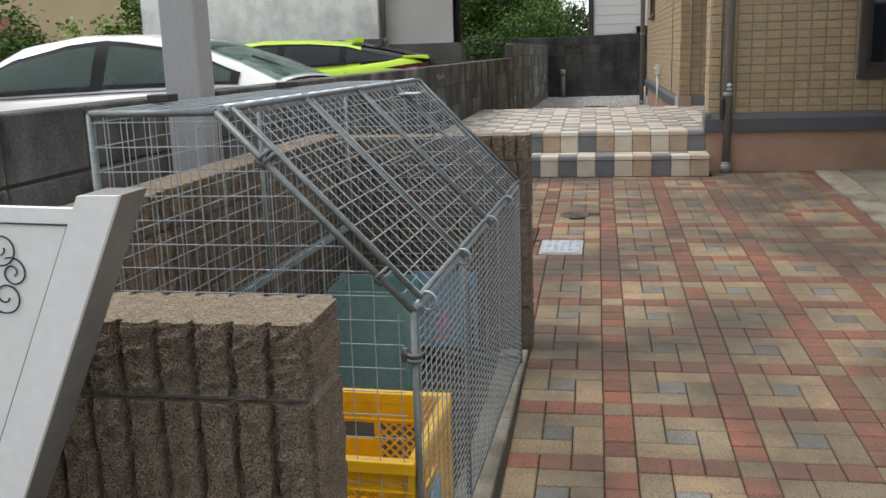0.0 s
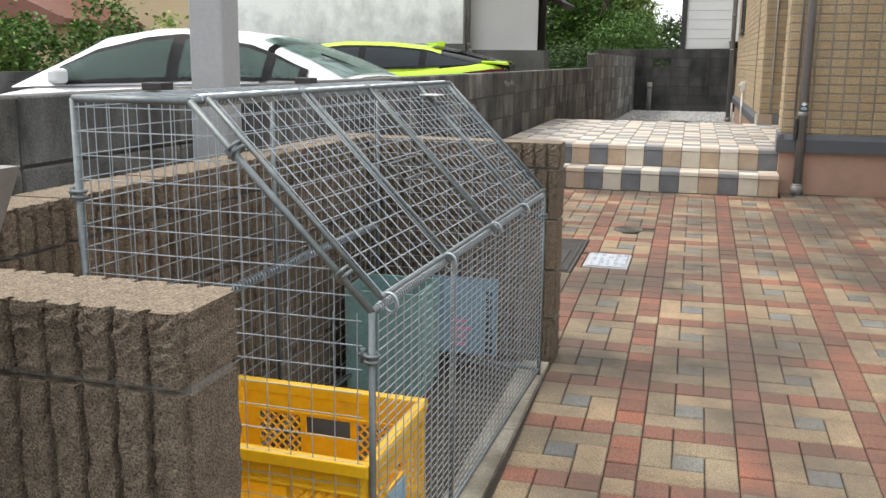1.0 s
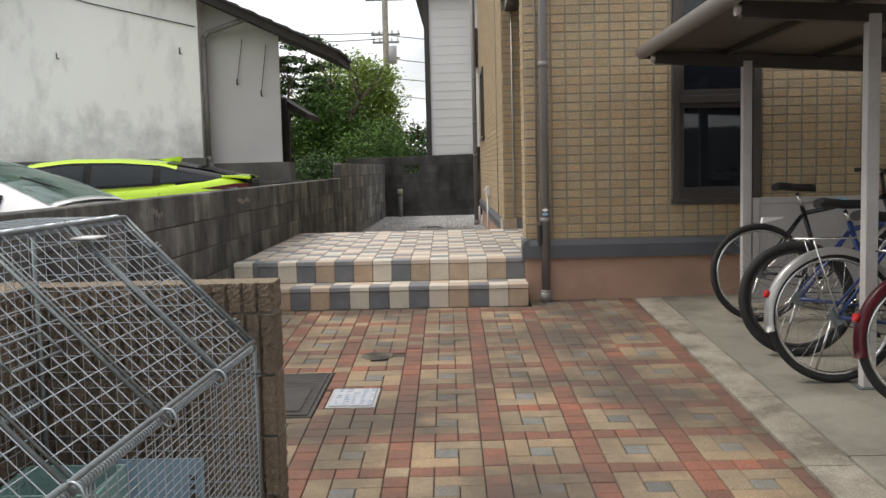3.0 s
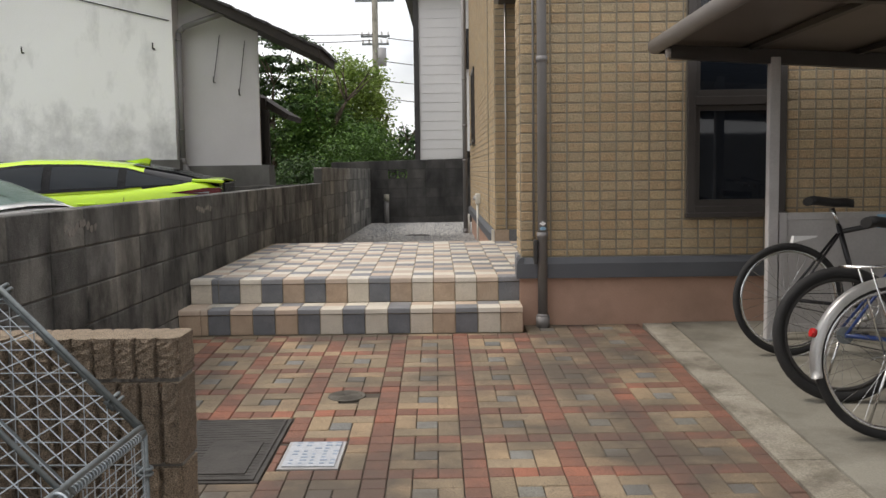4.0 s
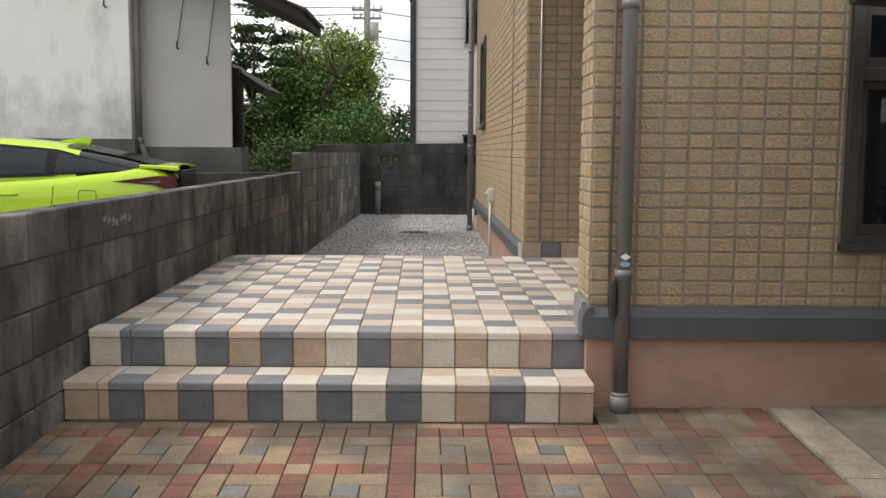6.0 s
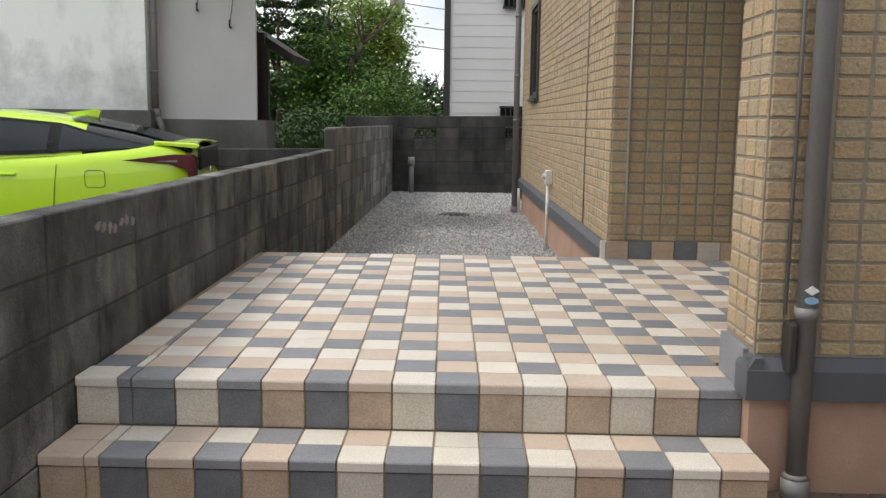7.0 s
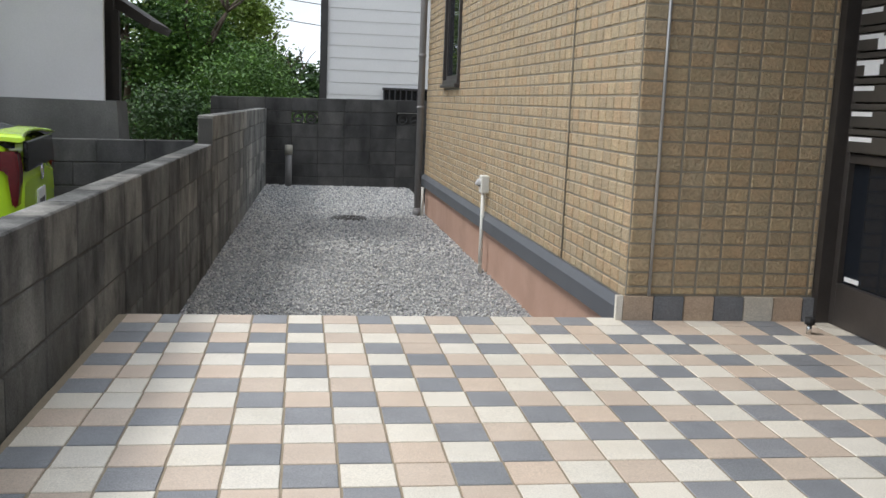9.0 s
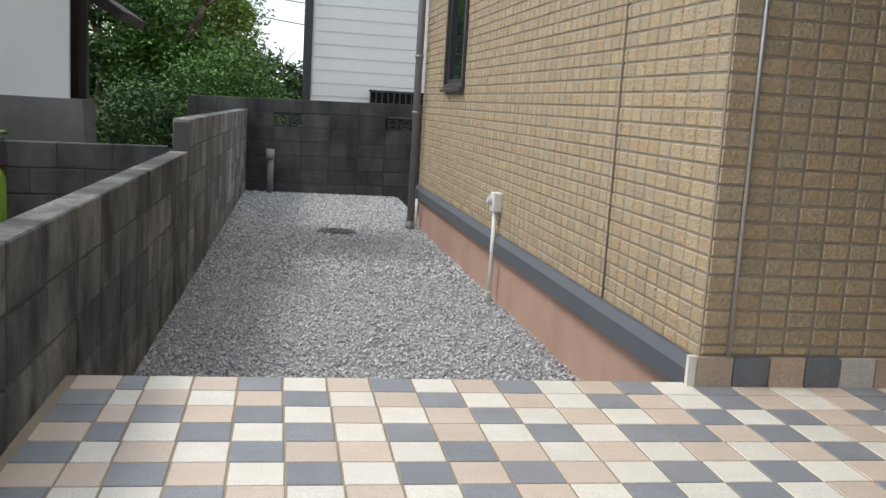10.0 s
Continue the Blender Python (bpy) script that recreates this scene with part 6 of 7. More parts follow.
def lerp_at(tab, u):
    for a, b in zip(tab, tab[1:]):
        if u <= b[0]:
            k = (u - a[0]) / (b[0] - a[0])
            k = min(max(k, 0), 1)
            return [p + (q - p) * k for p, q in zip(a[1:], b[1:])]
    return list(tab[-1][1:])


def loft(bm, us, section):
    rows = [[bm.verts.new(p) for p in section(u)] for u in us]
    m = len(rows[0])
    for a, b in zip(rows, rows[1:]):
        for i in range(m - 1):
            f = bm.faces.new((a[i], a[i + 1], b[i + 1], b[i]))
            f.smooth = True
    return rows


def car(label, m, paint, glassm, L, hull, cab, side_windows, rear_glass, front_glass):
    """hull: rows of u, half width, belt height, sill height; cab: rows of u, half width at the belt, belt z, half width at the roof, roof z. u runs from tail to nose."""
    th = thing("car", label, "car", "parked cars", m=m)
    us = [L * i / 40 for i in range(41)]

    def hs(u):
        w, zb, zs = lerp_at(hull, u)
        half = [(w * 0.86, zs), (w * 0.96, zs + 0.05), (w, zs + 0.28), (w * 1.0, zb - 0.22), (w * 0.985, zb - 0.10), (w * 0.94, zb - 0.02), (w * 0.88, zb), (w * 0.5, zb + 0.012), (0, zb + 0.018)]
        pts = [(x, z) for x, z in half] + [(-x, z) for x, z in half[-2::-1]]
        return [(x, -u, z) for x, z in pts]
    bm = bmesh.new()
    rows = loft(bm, us, hs)
    bm.faces.new(rows[0])
    bm.faces.new(rows[-1][::-1])
    body = part("body", bm, paint, th)
    u0, u1 = cab[0][0], cab[-1][0]
    uc = sorted({u0 + (u1 - u0) * i / 48 for i in range(49)} | {c[0] for c in cab})

    def P(u, f, off=0.0):
        wb, zb, wr, zr = lerp_at(cab, u)
        bulge = 0.03 * math.sin(math.pi * min(max(f, 0), 1)) * min(1, (zr - zb) / 0.3)
        return Vector((wb + (wr - wb) * f + bulge + off, -u, zb + (zr - zb) * f + off * 0.4))

    def cs(u):
        wb, zb, wr, zr = lerp_at(cab, u)
        sidep = [P(u, f) for f in (0, 0.25, 0.5, 0.75, 0.92)]
        up = [(p.x, p.y, p.z) for p in sidep] + [(wr * 0.94, -u, zr - 0.005), (wr * 0.8, -u, zr + 0.014), (wr * 0.45, -u, zr + 0.03), (0, -u, zr + 0.036)]
        return up + [(-x, y, z) for x, y, z in up[-2::-1]]
    bm = bmesh.new()
    loft(bm, [u for u in uc if u >= rear_glass[1] - 0.16], cs)
    part("roof", bm, paint, body)
    bm = bmesh.new()
    loft(bm, [u for u in uc if u <= rear_glass[1] - 0.13], cs)
    part("tailgate_frame", bm, M["car_black"] if paint is M["lime"] else paint, body)

    def patch(name, grid, material, parent, lab=""):
        bm = bmesh.new()
        vs = [[bm.verts.new(p) for p in row] for row in grid]
        for a, b in zip(vs, vs[1:]):
            for i in range(len(a) - 1):
                bm.faces.new((a[i], a[i + 1], b[i + 1], b[i]))
        bmesh.ops.solidify(bm, geom=bm.faces[:], thickness=0.004)
        return part(name, bm, material, parent, lab)

    for s in (1, -1):
        grid = []
        a, b = side_windows[-1][0] - 0.05, side_windows[0][1] + 0.03
        for i in range(41):
            u = a + (b - a) * i / 40
            w_ = next((w for w in side_windows if w[0] - 0.06 <= u <= w[1] + 0.06), side_windows[-1])
            k = min(max((u - w_[0]) / (w_[1] - w_[0]), -0.1), 1.1)
            top, low = w_[2] + (w_[3] - w_[2]) * k + 0.03, w_[4] - 0.03
            grid.append([Vector((s * p.x, p.y, p.z)) for p in (P(u, low + (top - low) * j / 5, 0.011) for j in range(6))])
        patch("window_trim", grid, M["car_black"], body, "black window surround")
        for n_, (a, b, fa, fb, g0, g1) in enumerate(side_windows):
            for nm, o, k, mm in (("window_surround", 0.013, 0.0, M["car_black"]), ("side_window", 0.017, 1.0, glassm)):
                grid = []
                for i in range(9):
                    u = a + (b - a) * i / 8 + (0.02 * k if i == 0 else -0.02 * k if i == 8 else 0)
                    top = fa + (fb - fa) * i / 8
                    low = g0 + (g1 - g0) * i / 8
                    grid.append([Vector((s * p.x, p.y, p.z)) for p in (P(u, low + 0.06 * k + (top - 0.12 * k - low) * j / 5, o) for j in range(6))])
                patch(nm, grid, mm, body, "dark tinted side window" if k else "")
    for nm, (a, b, lo_, hi_) in (("rear_window", rear_glass), ("windscreen", front_glass)):
        grid = []
        for i in range(8):
            u = a + (b - a) * i / 7
            wb, zb, wr, zr = lerp_at(cab, u)
            w = wr * (lo_ + (hi_ - lo_) * i / 7)
            grid.append([Vector((w * k, -u, zr + 0.036 - 0.036 * abs(k) ** 1.6 + 0.012)) for k in (-1, -0.8, -0.5, -0.2, 0, 0.2, 0.5, 0.8, 1)])
        patch(nm, grid, glassm, body)
    for u in (0.82, L - 0.88):
        for s in (1, -1):
            w = lerp_at(hull, u)[0]
            bm = bmesh.new()
            ring(bm, (s * (w - 0.1), -u, 0.31), (1, 0, 0), 0.235, 0.085, 32, 10)
            wheel = part("wheel", bm, M["rubber"], th, "black tyre")
            bm = bmesh.new()
            tube(bm, (s * (w - 0.15), -u, 0.31), (s * (w - 0.02), -u, 0.31), 0.19, 24)
            part("rim", bm, M["chrome"], wheel)
    for s in (1, -1):
        um = front_glass[1] - 0.62
        wb, zb, wr, zr = lerp_at(cab, um)
        bm = bmesh.new()
        box(bm, min(s * (wb + 0.02), s * (wb + 0.20)), max(s * (wb + 0.02), s * (wb + 0.20)), -um - 0.10, -um + 0.0, zb + 0.02, zb + 0.15, bevel=0.03)
        mir = part("mirror", bm, paint, th)
        bm = bmesh.new()
        tube(bm, (s * (wb - 0.02), -um - 0.05, zb + 0.02), (s * (wb + 0.06), -um - 0.05, zb + 0.05), 0.02, 8)
        part("mirror_arm", bm, M["car_black"], mir)
    return th, body, P


green, gbody, gP = car("lime-green hatchback with dark tinted glass and a rear spoiler", pose(-2.53, 14.0, 0.475, 0, 0, -82), M["lime"], M["car_glass"], 4.54,
    [(0.0, 0.74, 0.86, 0.30), (0.1, 0.80, 1.10, 0.22), (0.3, 0.845, 1.16, 0.2), (0.6, 0.865, 1.125, 0.2), (1.2, 0.88, 1.065, 0.18), (2.6, 0.88, 1.0, 0.18), (3.6, 0.87, 0.95, 0.18), (4.2, 0.82, 0.80, 0.2), (4.45, 0.70, 0.66, 0.24), (4.54, 0.58, 0.56, 0.3)],
    [(0.05, 0.72, 1.09, 0.70, 1.125), (0.6, 0.80, 1.09, 0.60, 1.265), (1.1, 0.82, 1.06, 0.57, 1.36), (1.7, 0.83, 1.03, 0.58, 1.42), (2.4, 0.83, 1.0, 0.59, 1.43), (2.9, 0.83, 0.98, 0.58, 1.38), (3.4, 0.82, 0.965, 0.60, 1.15), (3.75, 0.78, 0.95, 0.70, 0.97)],
    [(2.14, 3.1, 0.88, 0.84, 0.08, 0.08), (1.25, 2.08, 0.86, 0.88, 0.08, 0.08), (0.42, 1.19, 0.45, 0.86, 0.12, 0.08)], (0.16, 1.12, 1.0, 0.97), (2.85, 3.7, 0.9, 0.92))
bm = bmesh.new()
rows = loft(bm, [i / 10 for i in range(11)], lambda k: [((2 * k - 1) * 0.78, -0.07 + 0.06 * abs(2 * k - 1) ** 2 - a, 1.195 - 0.035 * abs(2 * k - 1) ** 2 + b) for a, b in ((0.36, 0.02), (0.2, 0.012), (0.0, 0.0), (-0.03, -0.012), (0.0, -0.03), (0.2, -0.012), (0.36, -0.004))])
bm.faces.new(rows[0])
bm.faces.new(rows[-1][::-1])
part("spoiler", bm, M["lime"], green, "lime-green rear spoiler")
part("hatch_glass", B(-0.62, 0.62, -0.02, 0.012, 0.93, 1.13, bevel=0.01), M["car_black"], green, "black lower hatch glass")
bm = bmesh.new()
prism(bm, [(-1.32, 1.43), (-1.02, 1.372), (-0.99, 1.45), (-1.04, 1.468), (-1.15, 1.45)], "x", -0.025, 0.025)
part("fin", bm, M["lime"], green, "shark-fin aerial")
for s in (1, -1):
    bm = bmesh.new()
    xs = sorted((s * 0.70, s * 0.865))
    prism(bm, [(-0.64, 1.02), (-0.2, 1.078), (-0.02, 1.075), (-0.005, 0.95), (-0.02, 0.72), (-0.055, 0.72), (-0.08, 0.94), (-0.22, 0.99)], "x", xs[0], xs[1])
    bmesh.ops.bevel(bm, geom=bm.edges[:], offset=0.012, segments=2, affect="EDGES")
    lamp = part("tail_light", bm, M["tail_lens"], green, "dark red swept tail light")
    bm = bmesh.new()
    xo = sorted((s * 0.862, s * 0.869))
    prism(bm, [(-0.36, 1.015), (-0.16, 1.03), (-0.16, 1.01)], "x", xo[0], xo[1])
    part("reflector", bm, M["pipe_grey"], lamp)
for u in (1.62, 2.75):
    bm = bmesh.new()
    box(bm, 0.862, 0.90, -u - 0.11, -u + 0.11, 0.885, 0.912, bevel=0.009)
    part("door_handle", bm, M["lime"], green)
for u in (1.18, 2.12, 3.05):
    bm = bmesh.new()
    chain(bm, [(0.868, -u, 0.98), (0.885, -u - 0.02, 0.75), (0.884, -u - 0.04, 0.45)], 0.0035, 5)
    part("door_gap", bm, M["car_black"], green)
bm = bmesh.new()
lid_pts = [(0.873, -0.86 + 0.085 * math.copysign(abs(math.cos(q)) ** 0.4, math.cos(q)), 0.86 + 0.075 * math.copysign(abs(math.sin(q)) ** 0.4, math.sin(q))) for q in (2 * math.pi * i / 32 for i in range(33))]
chain(bm, lid_pts, 0.003, 5)
part("fuel_lid", bm, M["car_black"], green, "outline of the rounded square fuel lid")
bm = bmesh.new()
ring(bm, (0, 0.014, 0.885), (0, 1, 0), 0.05, 0.006, 24, 6)
ring(bm, (0, 0.014, 0.885), (0, 1, 0), 0.028, 0.005, 20, 6)
part("badge", bm, M["chrome"], green)
part("number_plate", B(-0.17, 0.17, 0.0, 0.012, 0.60, 0.77), M["white_tag"], green, "white plate with plain bars")
for i in range(4):
    part("plate_bar", B(-0.12 + i * 0.065, -0.08 + i * 0.065, 0.012, 0.0145, 0.63, 0.70), M["ink"], green)

white, wbody, wP = car("white sedan with pale green tinted windows beside the block wall", pose(-1.87, 8.1, 0.46, 0, 0, -90), M["car_white"], M["car_glass_pale"], 4.75,
    [(0.0, 0.76, 0.92, 0.30), (0.1, 0.83, 1.0, 0.22), (0.8, 0.88, 1.02, 0.18), (2.4, 0.89, 0.97, 0.18), (3.6, 0.88, 0.93, 0.18), (4.3, 0.84, 0.80, 0.2), (4.62, 0.74, 0.68, 0.24), (4.75, 0.6, 0.58, 0.3)],
    [(0.62, 0.80, 1.0, 0.74, 1.02), (1.0, 0.83, 1.0, 0.66, 1.19), (1.5, 0.84, 0.99, 0.60, 1.36), (2.0, 0.84, 0.98, 0.60, 1.42), (2.5, 0.84, 0.965, 0.60, 1.43), (3.0, 0.84, 0.95, 0.59, 1.36), (3.45, 0.83, 0.94, 0.62, 1.15), (3.85, 0.80, 0.92, 0.72, 0.95)],
    [(2.22, 3.35, 0.9, 0.66, 0.06, 0.06), (1.32, 2.14, 0.80, 0.9, 0.08, 0.06), (1.0, 1.27, 0.62, 0.80, 0.12, 0.08)], (0.66, 1.46, 0.94, 0.9), (2.95, 3.8, 0.9, 0.94))
for u in (1.5, 2.4):
    part("door_handle", box(bmesh.new(), 0.872, 0.905, -u - 0.1, -u + 0.1, 0.86, 0.885, bevel=0.008), M["chrome"], white)
for x in (-0.35, 0.35):
    part("seat", box(bmesh.new(), x - 0.24, x + 0.24, -2.75, -2.2, 0.45, 1.2, bevel=0.08), M["seat"], white, "grey seat")
part("wiper", tube(bmesh.new(), (-0.1, -0.70, 1.075), (0.42, -0.98, 1.24), 0.008, 6), M["car_black"], white)


# ---- trees, shrubs, poles and wires ----
def leaf_cloud(rr, blobs, n, size, droop=0.0):
    """Small folded leaves spread through uneven blobs (x, y, z, rx, ry, rz)."""
    vs, fs = [], []
    tot = sum(b[3] * b[5] for b in blobs)
    for bx_, by_, bz_, ax, ay, az_ in blobs:
        k = int(n * ax * az_ / tot)
        subs = []
        for _ in range(max(10, k // 55)):
            d = Vector((rr.gauss(0, 1), rr.gauss(0, 1), rr.gauss(0, 1))).normalized() * rr.uniform(0.35, 1.08) ** 0.6
            subs.append((d, rr.uniform(0.10, 0.26)))
        for _ in range(k):
            d, s = rr.choice(subs)
            p = Vector((bx_ + d.x * ax, by_ + d.y * ay, bz_ + d.z * az_)) + Vector((rr.gauss(0, s * ax), rr.gauss(0, s * ay), rr.gauss(0, s * az_ * 0.8) - droop * rr.random()))
            q = Euler((rr.uniform(-0.9, 0.9), rr.uniform(-0.9, 0.9), rr.uniform(0, 6.28))).to_matrix()
            w, l_ = size * rr.uniform(0.5, 1.0), size * rr.uniform(0.9, 1.7)
            i = len(vs)
            vs.extend(p + q @ Vector(c) for c in ((0, -l_ / 2, 0), (w / 2, 0, w * 0.2), (0, l_ / 2, -w * 0.15), (-w / 2, 0, w * 0.2)))
            fs.extend(((i, i + 1, i + 2), (i, i + 2, i + 3)))
    return vs, fs


def limb(bm, rr, p, d, L, r, depth):
    q = p
    for i in range(3):
        e = q + d * (L / 3) + Vector((rr.gauss(0, L * 0.04), rr.gauss(0, L * 0.04), rr.gauss(0, L * 0.02)))
        tube(bm, q, e, r * (1 - 0.22 * i), 7, r * (1 - 0.22 * (i + 1)))
        q = e
    if depth:
        for _ in range(3):
            nd = (d + Vector((rr.uniform(-0.8, 0.8), rr.uniform(-0.8, 0.8), rr.uniform(0.0, 0.5)))).normalized()
            limb(bm, rr, q, nd, L * 0.65, r * 0.45, depth - 1)


def tree(name, label, foot, height, blobs, n, size, material, seed, trunk=0.14, droop=0.0, category="tree", group=""):
    rr = random.Random(seed)
    th = thing(name, label, category, group, m=pose(*foot))
    bm = bmesh.new()
    limb(bm, rr, Vector((0, 0, -0.1)), Vector((0.03, 0, 1)), height, trunk, 2)
    part("trunk", bm, M["bark"], th)
    vs, fs = leaf_cloud(rr, blobs, n, size, droop)
    me = bpy.data.meshes.new("crown")
    me.from_pydata(vs, [], fs)
    me.materials.append(material)
    cr = new("crown", me)
    cr.parent = th
    return th


tree("tree", "tall leafy garden tree with a light feathery crown", (-2.77, 31.0, 0.03), 1.9, [(-0.5, 0, 4.2, 1.5, 1.4, 1.2), (-1.0, 0, 3.2, 1.5, 1.2, 1.2), (0.35, 0, 3.3, 0.9, 1.0, 1.2), (-0.2, -0.3, 2.2, 1.4, 1.2, 1.2), (0.3, 0, 4.0, 0.85, 0.9, 0.9)], 24000, 0.10, M["leaf_c"], 3)
tree("tree", "conifer-like tree with drooping deep green sprays", (-2.90, 27.3, 0.10), 2.4, [(-0.2, 0, 3.3, 0.75, 0.7, 0.8), (-0.5, 0, 2.6, 1.05, 0.8, 0.8), (0.3, 0, 2.4, 1.0, 0.8, 0.9), (-0.1, 0, 1.7, 1.3, 0.9, 0.9)], 15000, 0.08, M["leaf_a"], 5, droop=0.25)
tree("shrub", "dense glossy evergreen shrub behind the block wall", (-2.03, 24.8, 0.15), 1.0, [(0.0, 0, 1.9, 0.85, 0.7, 0.65), (-0.5, 0, 1.3, 0.8, 0.7, 0.7), (0.35, 0, 1.1, 0.9, 0.7, 0.8)], 20000, 0.056, M["leaf_a"], 7, 0.06, category="shrub", group="shrubs behind the wall")
tree("shrub", "upright dark green shrub beside the white house", (-1.49, 26.3, 0.12), 1.0, [(-0.15, 0, 2.2, 0.5, 0.6, 0.7), (0.1, 0, 1.3, 0.65, 0.6, 0.9)], 13000, 0.056, M["leaf_a"], 9, 0.06, category="shrub", group="shrubs behind the wall")
tree("shrub", "loose yellow-green shrub by the storehouse corner", (-2.72, 23.3, 0.18), 0.7, [(-0.3, 0, 1.2, 0.8, 0.6, 0.7), (0.4, 0, 0.9, 0.7, 0.6, 0.6)], 11000, 0.055, M["leaf_b"], 11, 0.05, category="shrub", group="shrubs behind the wall")
tree("tree", "dark tiered pine behind the storehouse", (-4.45, 27.6, 0.10), 2.6, [(0.3, 0, 5.2, 0.7, 0.7, 0.25), (0.1, 0, 4.6, 1.0, 0.8, 0.25), (0.2, 0, 4.0, 1.15, 0.9, 0.25), (0.3, 0, 3.4, 1.1, 0.9, 0.3), (0.3, 0, 2.6, 1.1, 0.9, 0.4)], 7000, 0.10, M["leaf_b"], 13)
tree("tree", "deep green broadleaf tree in the garden", (-3.56, 29.5, 0.06), 1.8, [(0.0, 0, 2.0, 1.6, 1.0, 1.4), (1.4, 0, 1.5, 1.3, 1.0, 1.2), (-1.2, 0, 1.5, 1.2, 1.0, 1.2)], 16000, 0.12, M["leaf_b"], 15)
tree("shrub", "far dark green trees down the lane", (-1.46, 44.0, -0.41), 2.2, [(0, 0, 2.6, 1.6, 1.2, 1.3), (1.6, 0, 2.2, 1.2, 1.0, 1.3)], 3500, 0.2, M["leaf_b"], 17, category="tree")
for i, (x, y, z, h, k) in enumerate(((-14.4, 16.8, 0.52, 2.1, "leaf_c"), (-13.5, 16.6, 0.52, 2.2, "leaf_a"), (-11.6, 17.0, 0.45, 2.5, "leaf_a"), (-10.0, 17.6, 0.4, 2.3, "leaf_c"), (-9.3, 18.0, 0.38, 2.7, "leaf_a"))):
    tree("shrub", "leafy garden shrub behind the parking lot", (x, y, z), 0.8, [(0, 0, h * 0.62, 0.85, 0.8, h * 0.36), (0.4, 0, h * 0.4, 0.8, 0.7, h * 0.4)], 2600, 0.10, M[k], 30 + i, 0.05, category="shrub", group="shrubs behind the lot")

up = thing("utility_pole", "concrete utility pole with cross-arms and insulators", "utility pole", m=pose(-3.48, 50, -0.72))
bm = bmesh.new()
tube(bm, (0, 0, 0), (0, 0, 14), 0.20, 14, 0.14)
part("pole", bm, M["concrete"], up)
for z, w in ((12.2, 1.1), (11.2, 1.0), (9.4, 0.75), (9.0, 0.7)):
    arm = part("cross_arm", B(-w, w, -0.05, 0.05, z - 0.05, z + 0.05), M["galv_dark"], up)
    for x in (-0.9 * w, -0.45 * w, 0.45 * w, 0.9 * w):
        bm = bmesh.new()
        tube(bm, (x, 0, z + 0.05), (x, 0, z + 0.25), 0.05, 8)
        part("insulator", bm, M["white_tag"], arm)
bm = bmesh.new()
tube(bm, (0.32, 0, 7.9), (0.32, 0, 8.8), 0.24, 16)
part("transformer", bm, M["post_grey"], up)
for z0, z1, x1, y1 in ((12.3, 13.6, -26, 42), (12.1, 13.2, -26, 42), (9.5, 9.0, -24, 40), (9.2, 8.2, -24, 40), (7.4, 6.4, -24, 40), (12.3, 13.4, 9, 60), (9.4, 9.9, 9, 60), (8.2, 8.4, 9, 60), (7.2, 7.4, 9, 60), (6.3, 6.2, 9, 60)):
    bm = bmesh.new()
    a, b = Vector((-3.48, 50, z0 - 0.72)), Vector((x1, y1, z1))
    pts = []
    for i in range(13):
        k = i / 12
        p = a.lerp(b, k)
        p.z -= 0.5 * 4 * k * (1 - k)
        pts.append(p)
    chain(bm, pts, 0.022, 5)
    tagged(part("power_line", bm, M["dark_trim"]), "thin black overhead cable strung from the utility pole", "cable", "overhead cables")

# ---- gravel stones ----
gr = np.random.default_rng(4)
N = 44000
yy = 11.0 + (21.33 - 11.0) * gr.random(N) ** 1.7
xx = -1.36 + 2.24 * gr.random(N)
zz = np.interp(yy, [11.0, 17.5, 22.5], [0.622, 0.628, 0.632])
base = np.array([(1, 0, 0), (0, 1, 0), (-1, 0, 0), (0, -1, 0), (0, 0, 0.7), (0, 0, -0.7)], float)
tri = np.array([(0, 1, 4), (1, 2, 4), (2, 3, 4), (3, 0, 4), (1, 0, 5), (2, 1, 5), (3, 2, 5), (0, 3, 5)])
sz = gr.uniform(0.006, 0.0125, N) * (1 + 0.35 * (yy > 15))
V = base[None] * sz[:, None, None] * gr.uniform(0.55, 1.35, (N, 6, 3))
an = gr.uniform(0, 6.28, N)
ti = gr.uniform(-0.7, 0.7, N)
ca, sa, ct, s_t = np.cos(an), np.sin(an), np.cos(ti), np.sin(ti)
X, Y, Zc = V[..., 0], V[..., 1], V[..., 2]
Y, Zc = Y * ct[:, None] - Zc * s_t[:, None], Y * s_t[:, None] + Zc * ct[:, None]
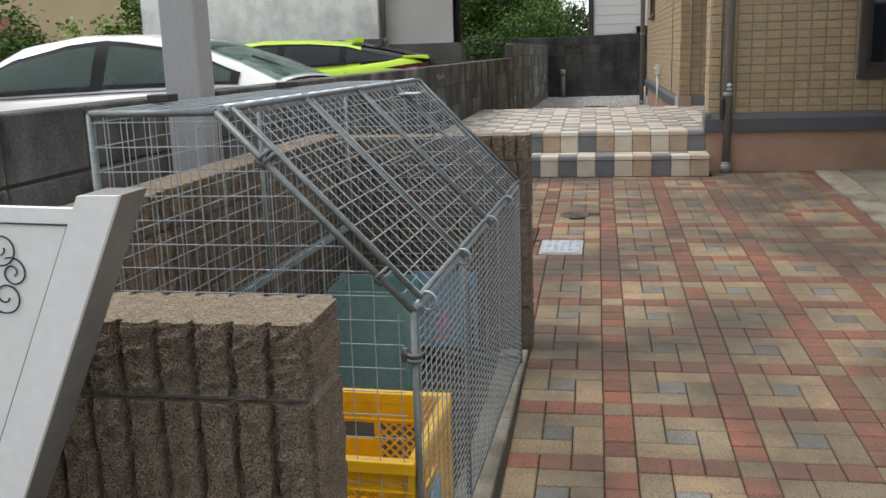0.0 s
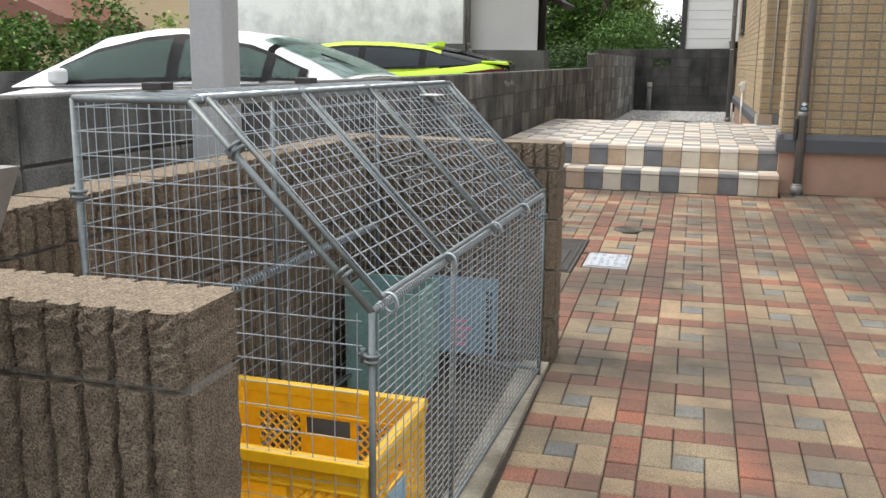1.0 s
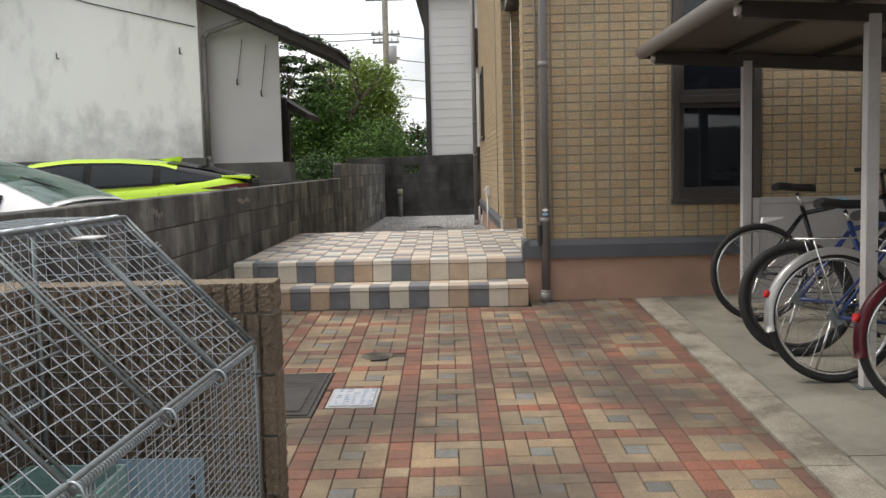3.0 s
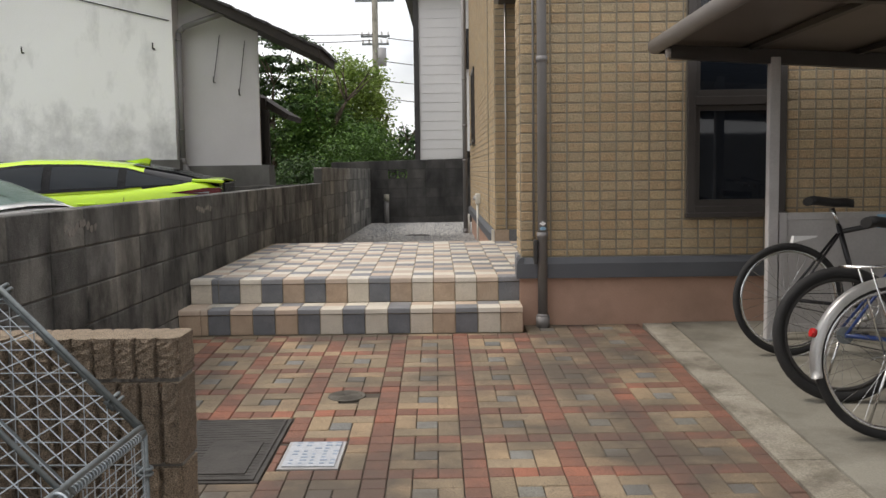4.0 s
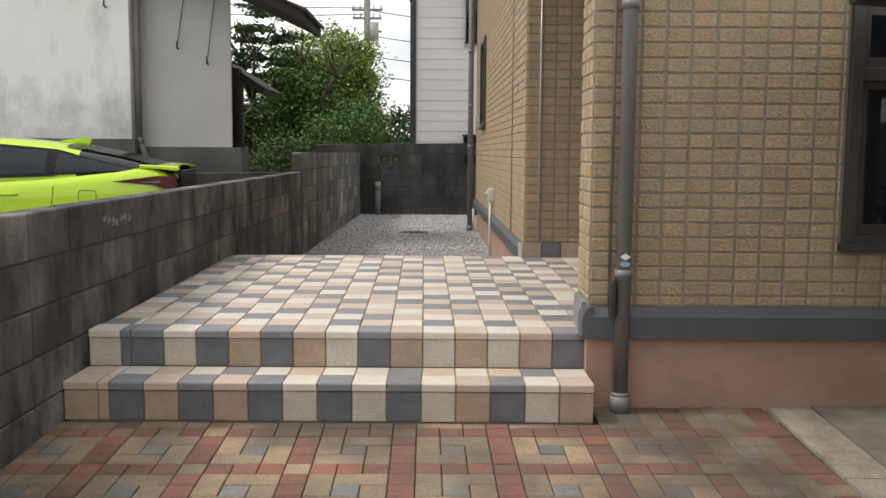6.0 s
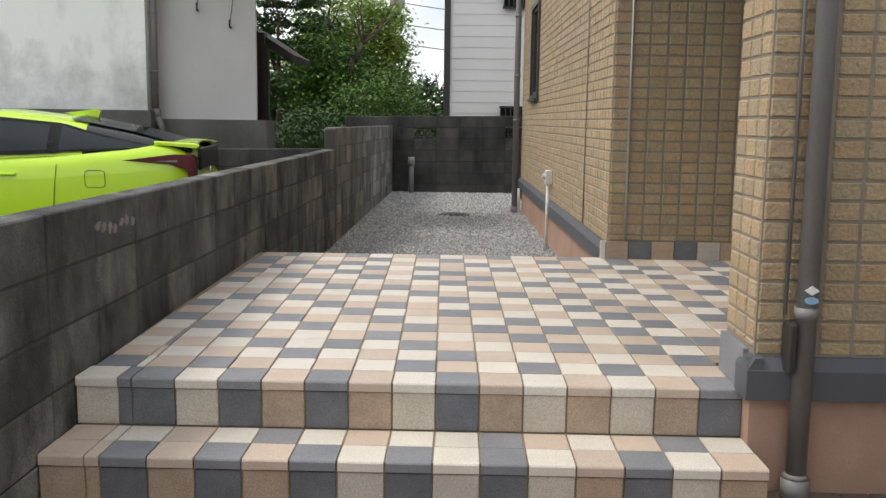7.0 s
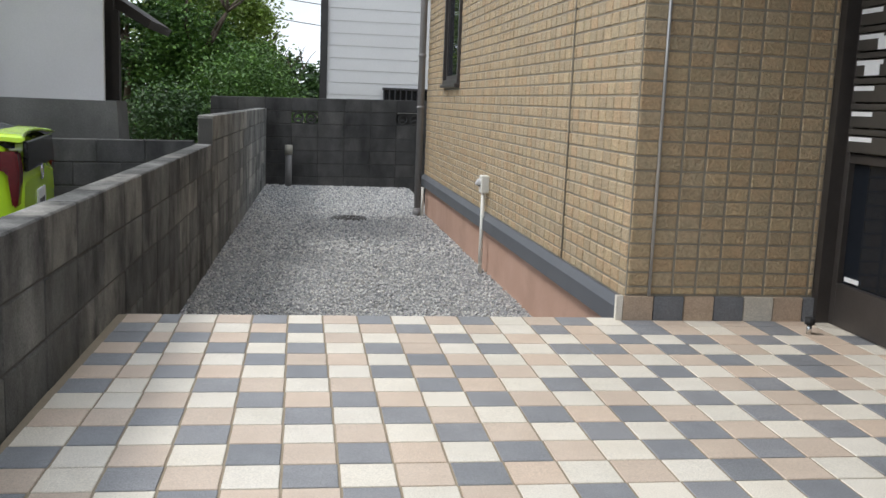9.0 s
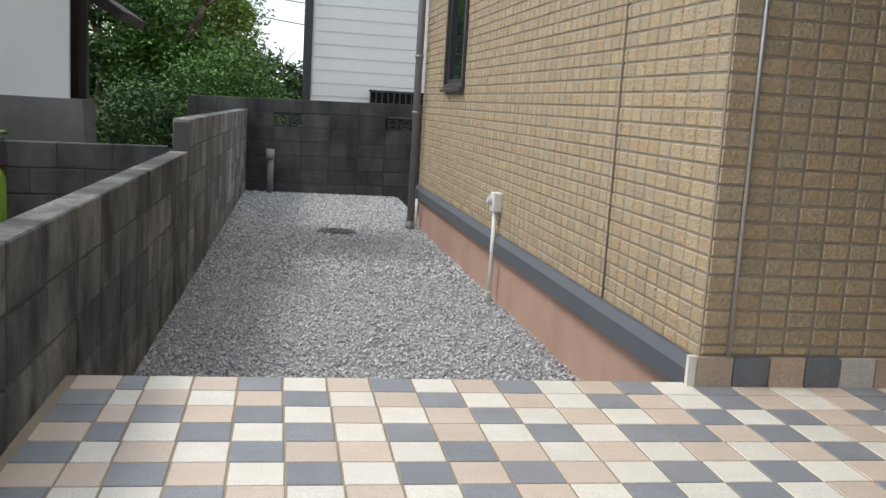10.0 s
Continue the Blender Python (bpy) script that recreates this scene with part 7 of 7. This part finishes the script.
X, Y = X * ca[:, None] - Y * sa[:, None], X * sa[:, None] + Y * ca[:, None]
V = np.stack((X + xx[:, None], Y + yy[:, None], Zc + zz[:, None]), -1).reshape(-1, 3)
F = (tri[None] + 6 * np.arange(N)[:, None, None]).reshape(-1, 3)
me = bpy.data.meshes.new("gravel")
me.vertices.add(len(V))
me.vertices.foreach_set("co", V.ravel())
me.loops.add(F.size)
me.loops.foreach_set("vertex_index", F.ravel().astype(np.int32))
me.polygons.add(len(F))
me.polygons.foreach_set("loop_start", np.arange(0, F.size, 3, dtype=np.int32))
me.update(calc_edges=True)
me.validate()
me.materials.append(M["gravel"])
tagged(new("gravel", me), "loose pale grey crushed gravel covering the side yard", "gravel", kind="stuff")

# pale smears of mortar on the block wall
sm = random.Random(12)
for cy, cz, n in ((6.35, 1.46, 9), (8.6, 1.46, 7)):
    smear = thing("mortar_smear", "pale smeared mortar mark on the block wall", "mortar mark", kind="structure")
    for i in range(n):
        y, z = cy - 0.2 + 0.4 * i / n + sm.uniform(-0.01, 0.01), cz + sm.uniform(-0.02, 0.02)
        bm = bmesh.new()
        prism(bm, [(y + 0.028 * sm.uniform(0.5, 1) * math.cos(a) + 0.006 * math.sin(a), z + 0.026 * sm.uniform(0.4, 1) * math.sin(a)) for a in (2 * math.pi * k / 10 for k in range(10))], "x", BLK_X(y) - 0.004, BLK_X(y) + 0.003)
        part("smear", bm, M["split_mortar"], smear)


# ---- tiles of the house walls ----
tile_face((HX, HFY, BF), 0, 7.0 - HX, BF, 3.7, front, 2.75, 0.095, ((WX0 - HX - 0.005, WX1 - HX + 0.005, WZ0 - 0.01, WZ1 + 0.005),))
tile_face((HX, WING, BF + 0.02), -90, WING - HFY, BF + 0.02, 3.35, front, 0.0)
tile_face((SX, HEND, BS), -90, HEND - HBY, BS, 4.9, back, 0.0, 0.0, ((HEND - W2Y1 - 0.005, HEND - W2Y0 + 0.005, W2Z0 - 0.01, W2Z1 + 0.005),))
tile_face((SX, HBY, 1.127), 0, 0.93, 1.127, 3.35, back, 2.6)
